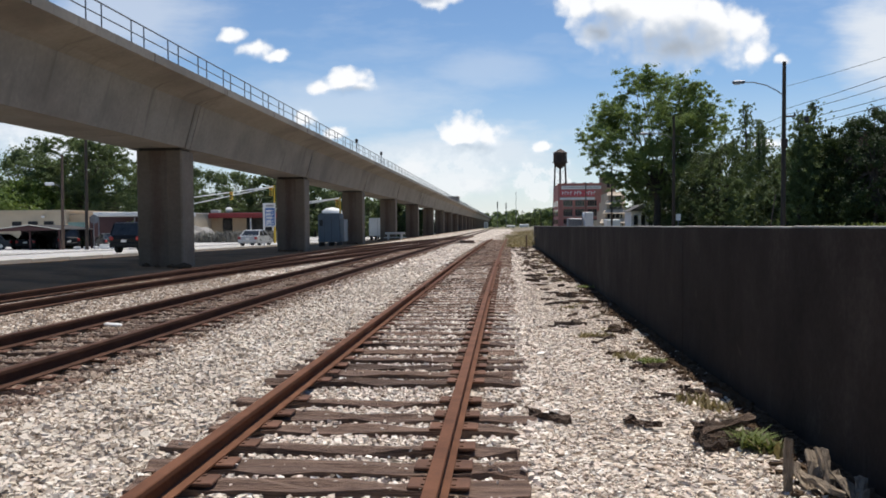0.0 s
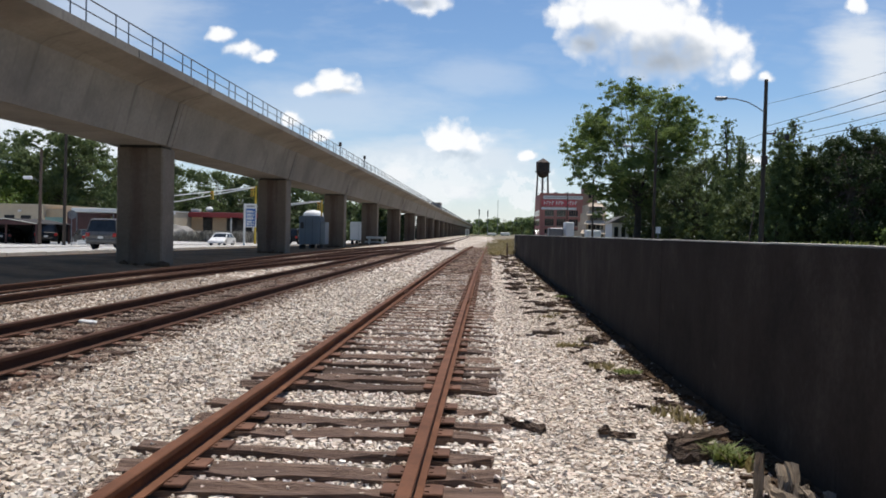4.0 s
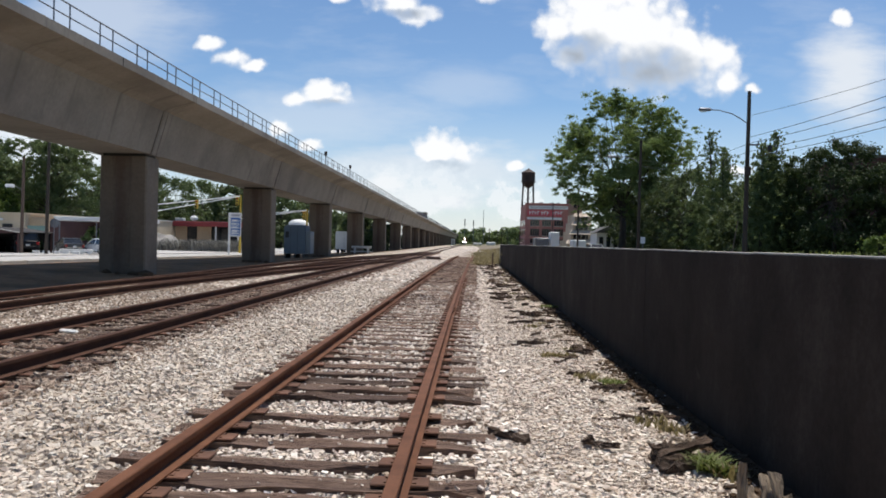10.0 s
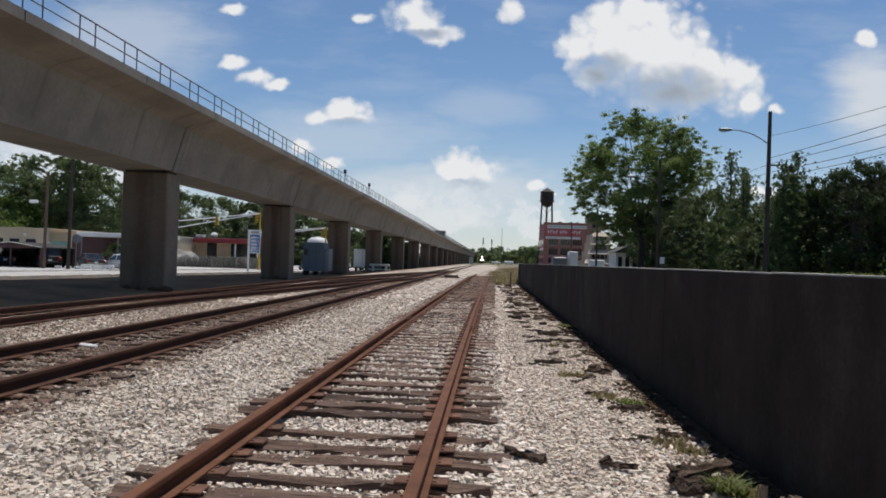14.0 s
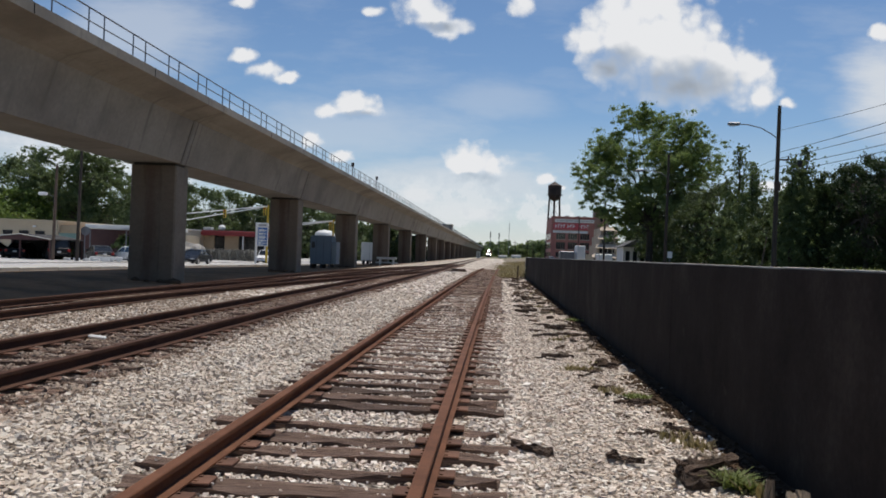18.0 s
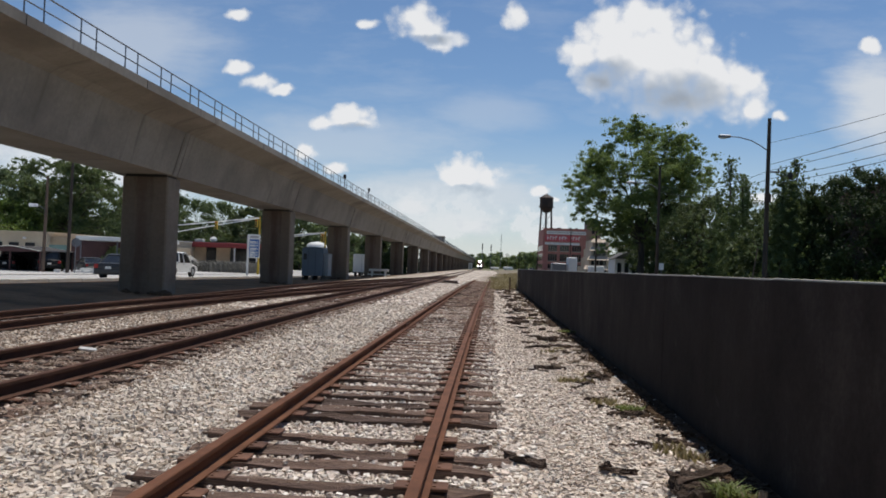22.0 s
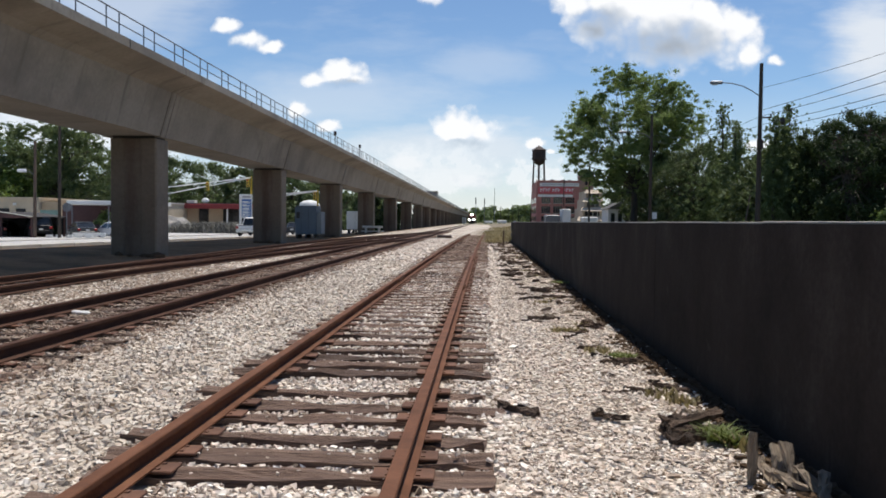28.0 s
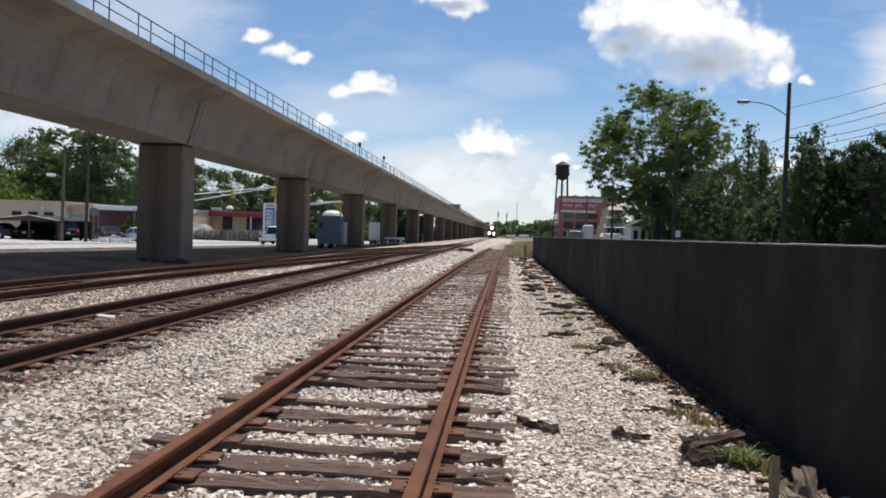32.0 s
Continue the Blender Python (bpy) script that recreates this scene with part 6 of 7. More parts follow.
# a heap of pale rubble and a strip of dry weeds by the kerb
rr = random.Random(12)
heap = thing("rubble_heap", "heap of pale grey rubble beside the street", "rubble", pose(-33.2, 86, z_lot(86)))
bm = bmesh.new()
bmesh.ops.create_icosphere(bm, subdivisions=3, radius=1.0)
for v in bm.verts:
    d = 1 + 0.25 * noise.noise(v.co * 2.2)
    v.co = Vector((v.co.x * 2.3 * d, v.co.y * 2.0 * d, v.co.z * 2.1 * d))
part("heap_core", bm, M["rubble"], heap)
for k in range(40):
    a, q = rr.uniform(0, 6.283), rr.uniform(0.1, 1)
    s = rr.uniform(0.12, 0.35)
    bm = box(-s, s, -s * 0.7, s * 0.7, -s * 0.5, s * 0.5, s * 0.2)
    part("rubble_block", bm, M["rubble"], heap, m=pose(2.3 * math.sqrt(1 - q * q) * math.cos(a), 2.0 * math.sqrt(1 - q * q) * math.sin(a), 1.7 * q, rr.uniform(0, 90), rr.uniform(0, 90), rr.uniform(0, 90)))


def blades(count, spots, height, width, seed, lean=0.35):
    r = np.random.RandomState(seed)
    k = r.choice(len(spots), count)
    s = np.array(spots)[k]
    p = s[:, :3] + np.stack([r.normal(0, 1, count) * s[:, 3], r.normal(0, 1, count) * s[:, 3], np.zeros(count)], 1)
    h = height * r.uniform(0.4, 1.2, count) * s[:, 4]
    a = r.uniform(0, 6.283, count)
    d = np.stack([np.cos(a), np.sin(a), np.zeros(count)], 1)
    side = np.stack([-np.sin(a), np.cos(a), np.zeros(count)], 1) * width
    tip = p + d * (h * r.uniform(0.1, lean * 2, count))[:, None] + np.array([0, 0, 1]) * h[:, None]
    mid = p + (tip - p) * 0.5 + np.array([0, 0, 1]) * (0.12 * h)[:, None]
    v = np.stack([p - side, p + side, mid + side * 0.7, tip, mid - side * 0.7], 1)
    base = np.arange(count)[:, None] * 5
    f = np.concatenate([base + np.array([[0, 1, 2]]), base + np.array([[0, 2, 4]]), base + np.array([[4, 2, 3]])])
    return v.reshape(-1, 3), f


pushed(heap, 1.42)
spots = [(-46.2 + 0.166 * k, 119 + 1.4 * (k % 7), z_lot(122) - 0.2, 0.7, 1.0) for k in range(70)]
tagged(new("dry_weeds", merged("dry_weeds", [blades(5200, spots, 1.75, 0.07, 3, 0.6)], M["grey_weed"])), "strip of dry grey weeds beside the street", "weeds", kind="stuff")
fence = thing("chain_fence", "low grey pipe fence among the weeds", "fence", pose(0, 0, z_lot(88)))
for k in range(9):
    part("post", rod((-33.5 + 1.15 * k, 88, -0.2), (-33.5 + 1.15 * k, 88, 1.25), 0.04), M["galv"], fence)
part("top_rail", rod((-33.5, 88, 1.22), (-24.3, 88, 1.22), 0.03), M["galv"], fence)
part("mid_rail", rod((-33.5, 88, 0.6), (-24.3, 88, 0.6), 0.025), M["galv"], fence)
pushed(fence, 1.42)

ps = thing("price_sign", "tall white-framed blue and white station sign", "sign", pose(-24.62, 82, road_at(-24.6, 82)))
part("post", box(-0.09, 0.09, -0.06, 0.06, -0.1, 4.25), M["white"], ps)
face = part("panel", box(0.09, 1.2, -0.08, 0.08, 1.85, 4.25, 0.02), M["white"], ps)
part("blue_face", box(0.16, 1.14, -0.1, -0.08, 1.95, 3.75), M["sign_blue"], face)
for k, (z, w) in enumerate(((3.4, 0.62), (3.05, 0.5), (2.7, 0.66), (2.35, 0.55), (2.08, 0.3))):
    part("lettering_bar", box(0.24, 0.24 + w, -0.115, -0.1, z, z + 0.16), M["white"], face)
    part("lettering_bar", box(0.30 + w, 1.06, -0.115, -0.1, z + 0.02, z + 0.12), M["lamp_glass"], face)
    part("lettering_bar", box(0.24, 1.0 - 0.05 * k, -0.115, -0.1, z - 0.1, z - 0.05), M["white"], face)
part("header_bar", box(0.22, 1.06, -0.1, -0.08, 3.9, 4.1), M["grey"], face)


def signal_mast(x, y, top, tips, heads, label):
    s = thing("traffic_signal_mast", label, "traffic signal", pose(x, y, road_level(y)))
    part("pole", rod((0, 0, 0), (0, 0, top), 0.13, 0.09, 10), M["yellow"], s, "yellow signal pole")
    for tx, ty, tz in tips:
        part("mast_arm", rod((0, 0, top - 0.15), (tx, ty, tz), 0.075, 0.045), M["white"], s, "pale steel mast arm")
    for hx, hy, hz in heads:
        h = part("signal_head", box(hx - 0.16, hx + 0.16, hy - 0.13, hy + 0.13, hz - 0.45, hz + 0.45, 0.03), M["yellow"], s, "yellow three-lamp signal head")
        for k, c in enumerate(("tail", "dark", "dark")):
            part("lens", rod((hx, hy - 0.155, hz + 0.29 - 0.29 * k), (hx, hy - 0.18, hz + 0.29 - 0.29 * k), 0.1, 0.1, 10), M[c], h)
    return s


signal_mast(-25.8, 90, 6.5, [(-9.6, 0, 5.2), (-9.6, 0, 4.45)], [(-0.3, -0.25, 5.75), (-4.9, -0.12, 5.35)], "traffic signal with two pale mast arms over the street")
signal_mast(-19.6, 96.2, 5.35, [(-9.0, 0, 4.3), (-9.0, 0, 3.85)], [(-0.3, -0.25, 4.6)], "traffic signal mast beyond the viaduct")

for x, y, h, mat, lamp, label in ((-38.8, 69, 8.3, "pole_brown", True, "brown street-lamp pole with a cobra-head lamp"), (-36.6, 69, 11.0, "pole", False, "dark wooden utility pole at the kerb")):
    p = thing("street_lamp" if lamp else "utility_pole", label, "street lamp" if lamp else "utility pole", pose(x, y, z_lot(y)))
    part("shaft", rod((0, 0, -0.1), (0.1, 0, h), 0.15, 0.11, 10), M[mat], p)
    if lamp:
        part("lamp_arm", tube([(0.05, 0, 5.4), (-0.35, -0.2, 5.7), (-0.65, -0.35, 5.78)], 0.03), M["galv"], p)
        hd = part("lamp_head", box(-1.25, -0.5, -0.55, -0.2, 5.62, 5.9, 0.07), M["lamp_glass"], p, "pale lamp head")
st = thing("stop_sign", "grey back of an octagonal sign on a post", "sign", pose(-36.1, 69.3, z_lot(69)))
part("post", rod((0, 0, -0.1), (0, 0, 3.0), 0.04), M["galv"], st)
part("plate", rod((0, 0.05, 2.65), (0, 0.075, 2.65), 0.42, 0.34, 8), M["galv"], st)
for k in range(5):
    x = -38.2 + 0.8 * k
    w = thing("wheel_stop", "short white concrete wheel stop", "wheel stop", pose(x, 70.3 + 0.2 * k, z_lot(70)), "wheel stops")
    part("bar", box(-0.3, 0.3, -0.09, 0.09, 0, 0.24, 0.03), M["white"], w)
lowwall = thing("low_wall", "low white wall with dark gaps by the forecourt", "low wall", pose(-35.6, 72, z_lot(72)))
part("bar", box(-1.4, 1.6, 0, 0.25, 0.12, 0.42, 0.03), M["white"], lowwall)
for x in (-1.3, -0.3, 0.5, 1.2):
    part("foot", box(x, x + 0.3, 0.02, 0.22, 0, 0.12), M["white"], lowwall)

cab = thing("transformer_cabinet", "large slate-blue enamelled transformer cabinet on short feet", "electrical cabinet", pose(-14.42, 66.6, ground_level(-14.8, 67)))
part("body", box(-1.02, 0.74, 0, 1.9, 0.36, 2.66, 0.04), M["slate"], cab)
part("lid", box(-0.94, 0.66, 0.05, 1.85, 2.66, 2.74, 0.04), M["slate"], cab)
# added block for the cabinet's right side, its light put into the colour
part("lit_side", box(0.72, 1.14, 0.2, 1.7, 0.4, 2.25, 0.03), M["slate_lit"], cab, "paler grey lit side of the cabinet")
for x in (-0.5, 0.1):
    part("door_seam", box(x - 0.01, x + 0.01, -0.012, 0.0, 0.42, 2.56), M["plastic"], cab)
for x in (-1.0, -0.2, 0.5):
    part("foot", box(x, x + 0.16, 0.1, 1.8, -0.05, 0.34), M["plastic"], cab)
part("vent_grille", box(-0.9, -0.62, -0.014, 0.0, 1.7, 2.2), M["plastic"], cab)
dome = thing("white_tank", "white rounded storage tank beyond the viaduct", "tank", pose(-37.0, 173, road_level(173)))
part("shell", lathe([(2.15, 0.0), (2.17, 5.2), (2.02, 5.7), (1.35, 6.12), (0.3, 6.30), (0.0, 6.31)], 24), M["white"], dome, smooth=True)
part("top_hatch", lathe([(0.28, 6.27), (0.28, 6.40), (0.0, 6.42)], 12), M["offwhite"], dome)
bar = thing("concrete_barricade", "white concrete trestle barricade beside the track", "barricade", pose(-12.6, 93, ground_level(-12.6, 93)))
part("beam", box(-1.15, 1.15, -0.16, 0.16, 0.62, 0.88, 0.04), M["offwhite"], bar)
for x in (-0.75, 0.75):
    for s in (-1, 1):
        part("leg", rod((x, s * 0.35, 0), (x + 0.05 * s, s * 0.05, 0.7), 0.1, 0.09, 6), M["offwhite"], bar)
part("foot_rail", box(-1.3, 1.3, -0.08, 0.08, 0.18, 0.32, 0.03), M["offwhite"], bar)
tb = thing("white_trailer", "white box trailer standing beyond the piers", "trailer", pose(-17.6, 112, road_level(112)))
part("body", box(-1.2, 1.2, 0, 6, 0.6, 3.1, 0.06), M["white"], tb)
part("door_seam", box(-0.02, 0.02, -0.02, 0.0, 0.7, 3.0), M["grey"], tb)
for x in (-1.0, 1.0):
    for y in (1.0, 4.8):
        part("wheel", rod((x - 0.14, y, 0.42), (x + 0.14, y, 0.42), 0.42, 0.42, 14), M["rubber"], tb)
bung = thing("signal_bungalow", "white trackside signal cabinet", "signal cabinet", pose(-8.3, 360, -0.1))
part("body", box(-0.8, 0.8, -0.8, 0.8, 0.2, 3.0, 0.05), M["white"], bung)
part("roof", box(-0.95, 0.95, -0.95, 0.95, 3.0, 3.15, 0.03), M["galv"], bung)
part("door", box(-0.35, 0.4, -0.83, -0.8, 0.4, 2.5), M["grey"], bung)
sw = thing("switch_machine", "low dark switch machine on two long ties", "switch machine", pose(-3.0, 70, 0))
part("long_tie", box(-1.4, 0.5, -0.35, -0.12, -0.12, 0.06, 0.01), M["tie"], sw)
part("long_tie", box(-1.4, 0.5, 0.15, 0.38, -0.12, 0.06, 0.01), M["tie"], sw)
part("housing", box(-0.9, 0.35, -0.28, 0.3, 0.06, 0.24, 0.05), M["steel_dark"], sw)
for x, y, h in ((-4.05, 450, 14.5), (0.7, 450, 14.0), (9.0, 420, 9), (6.3, 460, 20.0), (13.5, 430, 8), (16.0, 440, 10), (19.5, 450, 8.5), (5.0, 520, 8)):
    s = thing("signal_mast" if h > 13 else "utility_pole", "thin far-off signal mast by the line" if h > 13 else "thin far-off utility pole", "mast", pose(x, y, 0), "far masts")
    part("shaft", rod((0, 0, -0.2), (0, 0, h), 0.16, 0.12, 6), M["galv" if h > 13 else "pole"], s)
    if 13 < h < 16:
        part("signal_head", box(-0.28, 0.28, -0.2, 0.2, h - 3.6, h - 0.3, 0.05), M["plastic"], s)
    elif h <= 13:
        part("crossarm", box(-1.1, 1.1, -0.08, 0.08, h - 1.0, h - 0.8), M["pole"], s)
for x, y, w, h, l in ((2.8, 395, 1.9, 1.5, 4.2), (9.4, 405, 2.0, 1.9, 4.6)):
    v = thing("distant_van", "white vehicle standing at a far crossing", "vehicle", pose(x, y, 0), "far vehicles")
    part("body", box(-l / 2, l / 2, -w / 2, w / 2, 0.35, h, 0.25), M["white"], v)
    for wx in (-l * 0.3, l * 0.3):
        part("wheel", rod((wx, -w / 2 - 0.02, 0.33), (wx, w / 2 + 0.02, 0.33), 0.33, 0.33, 10), M["rubber"], v)

# ---- litter, rotten timber and weeds along the side track ----
part("litter", box(-0.13, 0.13, -0.05, 0.05, 0, 0.05, 0.02), M["litter"], m=pose(-6.05, 12.1, 0.02, 0, 6, 12))
tagged(bpy.data.objects["litter"], "crumpled white litter between the rails", "litter")


def plank(x, y, z, l, w, t, turn, seed, tilt=0.0, label="piece of rotten dark tie wood on the ballast", lift=0.0, wood="old_wood"):
    ob = part("wood_scrap", rough_slab(l, w, t, seed, 0.024, 6), M[wood], m=pose(x, y, z, tilt, lift, turn))
    return tagged(ob, label, "timber", "wood scraps")


plank(0.33, 6.42, 0.0, 0.34, 0.07, 0.05, -42, 1, 4, "short dark splintered plank on the ballast")
plank(0.93, 6.36, 0.0, 0.12, 0.05, 0.035, 40, 2)
plank(1.02, 6.28, 0.0, 0.20, 0.04, 0.025, -14, 3)
plank(1.12, 6.22, 0.0, 0.12, 0.03, 0.02, 10, 4)
plank(0.97, 6.44, 0.0, 0.09, 0.03, 0.03, -60, 5)
HEAP = ((1.42, 5.79, 0.02, 0.38, 0.06, 0.045, 18, 3, 2), (1.46, 5.64, 0.0, 0.26, 0.07, 0.06, 32, 0, 0), (1.31, 5.69, 0.05, 0.17, 0.05, 0.04, 128, 5, -48), (1.57, 5.98, 0.04, 0.66, 0.075, 0.06, 40, 8, -3), (1.50, 6.08, 0.0, 0.34, 0.07, 0.06, -14, 6, 3), (1.68, 5.96, 0.0, 0.30, 0.08, 0.05, 12, -8, 0), (1.42, 5.92, 0.04, 0.22, 0.05, 0.05, 66, 10, -12))
for k, (x, y, z, l, w, t, turn, tilt, lift) in enumerate(HEAP):
    plank(x, y, z, l, w, t, turn, 20 + k, tilt, "rotten split tie in a heap at the foot of the wall", lift)
plank(1.70, 6.45, 0.01, 0.18, 0.03, 0.025, -20, 30, 0, "pale broken stick beside the heap of ties", 0, "pale_wood")
st = part("broken_stake", rough_slab(0.36, 0.05, 0.022, 77, 0.012, 6), M["pale_wood"], m=pose(1.60, 4.77, 0.10, 0, -84, 70))
tagged(st, "grey broken stake standing in the stones", "stake")
for k, (x, y, l, lift, turn) in enumerate(((1.71, 4.90, 0.20, 28, 100), (1.77, 4.84, 0.24, 52, 84), (1.83, 4.80, 0.28, 62, 96), (1.76, 4.70, 0.22, 12, 128), (1.88, 4.66, 0.24, 30, 104), (1.94, 4.6, 0.2, 20, 70))):
    ob = part("wood_scrap", rough_slab(l * 1.15, 0.06, 0.028, 60 + k, 0.018, 6), M["pale_wood"], m=pose(x, y, 0.02 + 0.1 * l, 0, -lift, turn))
    tagged(ob, "pale splintered slat lying at the foot of the wall", "timber", "wood scraps")
rr = random.Random(77)
for k in range(90):
    y = 7.2 + 26 * rr.random() ** 1.3
    x = rr.uniform(0.75, 1.95) if y > 10 else rr.uniform(1.3, 1.95)
    l = rr.uniform(0.12, 0.3 + 0.02 * y)
    plank(x, y, max(-0.03, ground_level(x, y) + 0.03) - 0.01, l, rr.uniform(0.03, 0.09), rr.uniform(0.03, 0.07), rr.uniform(-45, 45), 200 + k, rr.uniform(-8, 8))
for k in range(70):
    y = 18 + 40 * rr.random()
    x = rr.uniform(0.6, 1.9)
    plank(x, y, bed_level(x, y) - 0.01, rr.uniform(0.2, 0.6), rr.uniform(0.06, 0.15), rr.uniform(0.04, 0.10), rr.uniform(-60, 60), 400 + k, rr.uniform(-20, 20), lift=rr.uniform(-12, 12))
spots = [(1.67, 5.70, 0.0, 0.04, 1.5), (1.73, 5.63, 0.0, 0.04, 1.2), (1.70, 5.76, 0.0, 0.05, 1.7), (1.64, 9.1, 0.0, 0.05, 0.9), (1.56, 9.2, 0, 0.05, 0.6), (1.8, 19.0, 0.08, 0.1, 0.9)]
tagged(new("weed_tufts", merged("weed_tufts", [blades(800, spots, 0.048, 0.010, 9, 1.6)], M["grass"])), "small green weed tufts at the foot of the wall", "weeds", kind="stuff")
spots = [(rr.uniform(1.1, 1.75), rr.uniform(6, 40), 0.0, 0.07, 0.4) for k in range(14)] + [(1.61, 7.16, 0, 0.08, 0.6), (1.72, 6.9, 0, 0.07, 0.5), (1.79, 5.56, 0, 0.05, 0.6)] + [(rr.uniform(1.0, 9.0), rr.uniform(61, 170), 0.0, 0.7, 2.6) for k in range(120)] + [(rr.uniform(0.4, 3.2), rr.uniform(56, 95), 0.0, 0.35, 2.2) for k in range(60)]
spots = [(x, y, ground_level(x, y) + 0.03, s, h) for x, y, _, s, h in spots]
tagged(new("dry_grass_tufts", merged("dry_grass_tufts", [blades(11000, spots, 0.16, 0.016, 10, 0.6)], M["dry_grass"])), "straw-coloured dry grass tufts along the track", "weeds", kind="stuff")
spots = [(rr.uniform(0.5, 4.0), rr.uniform(57, 120), 0.0, 0.4, 1.0) for k in range(110)]
spots = [(x, y, ground_level(x, y) + 0.02, s, h) for x, y, _, s, h in spots]
tagged(new("trackside_weeds", merged("trackside_weeds", [blades(5000, spots, 0.24, 0.025, 12, 0.9)], M["weed_mix"])), "green and straw weeds past the end of the wall", "weeds", kind="stuff")
spots = [(rr.uniform(3.1, 9.0), rr.uniform(5, 56), 0, 0.16, 1.0) for k in range(700)]
spots = [(x, y, ground_level(x, y), s, h * (1.0 if x > 3 else 0.6)) for x, y, _, s, h in spots]
tagged(new("bank_grass", merged("bank_grass", [blades(16000, spots, 0.06, 0.012, 11, 0.5)], M["grass"])), "short mown grass on the bank behind the wall", "grass", kind="stuff")
for k, (x, y, h) in enumerate(((2.5, 61.5, 1.2), (1.6, 52.0, 0.9), (3.2, 75, 1.3), (4.4, 95, 1.6))):
    tagged(part("marker_stake", rod((0, 0, -0.1), (0, 0, h), 0.06, 0.05, 6), M["old_wood"], m=pose(x - 0.25, y, 0)), "short dark marker stake beside the track", "stake", "stakes")

# heaps of broken ties along the foot of the wall
rr = random.Random(31)
for y0, x0, count in ((11.6, 1.55, 6), (13.4, 1.25, 8), (15.2, 1.62, 7), (17.6, 1.3, 9), (19.4, 1.6, 7), (22.5, 1.25, 9), (25.5, 1.5, 8), (29.5, 1.35, 9), (34.0, 1.4, 9), (39.5, 1.3, 9), (46.0, 1.4, 9), (52.0, 1.3, 9)):
    for k in range(count - 3):
        x, y = min(1.9, x0 + rr.gauss(0, 0.22)), y0 + rr.gauss(0, 0.35 + 0.012 * y0)
        plank(x, y, bed_level(x, y) - 0.015 + 0.03 * (k % 3), rr.uniform(0.15, 0.30 + 0.008 * y0), rr.uniform(0.04, 0.10), rr.uniform(0.03, 0.08), rr.gauss(0, 32), 600 + k + int(10 * y0), rr.uniform(-24, 24), "broken rotten tie in a heap along the wall", rr.uniform(-14, 14), "old_wood" if k % 4 else "pale_wood")

# ---- vehicles ----
SEDAN = dict(l=4.75, w=1.80, belt=0.92, top=1.44, low=0.26, hood=(0.62, 0.80), cabin=(-1.75, -1.05, 0.35, 1.15), axle=(-1.38, 1.42), r=0.325)
SUV = dict(l=4.95, w=1.95, belt=1.08, top=1.84, low=0.34, hood=(0.82, 1.02), cabin=(-2.38, -2.15, 0.55, 1.25), axle=(-1.45, 1.48), r=0.38)
PICKUP = dict(l=5.5, w=1.95, belt=1.06, top=1.80, low=0.38, hood=(0.86, 1.02), cabin=(-0.75, -0.55, 0.85, 1.55), axle=(-1.7, 1.75), r=0.39)
VAN = dict(l=5.3, w=2.0, belt=1.15, top=2.02, low=0.36, hood=(0.9, 1.1), cabin=(-2.6, -2.45, 1.0, 1.75), axle=(-1.6, 1.7), r=0.37)


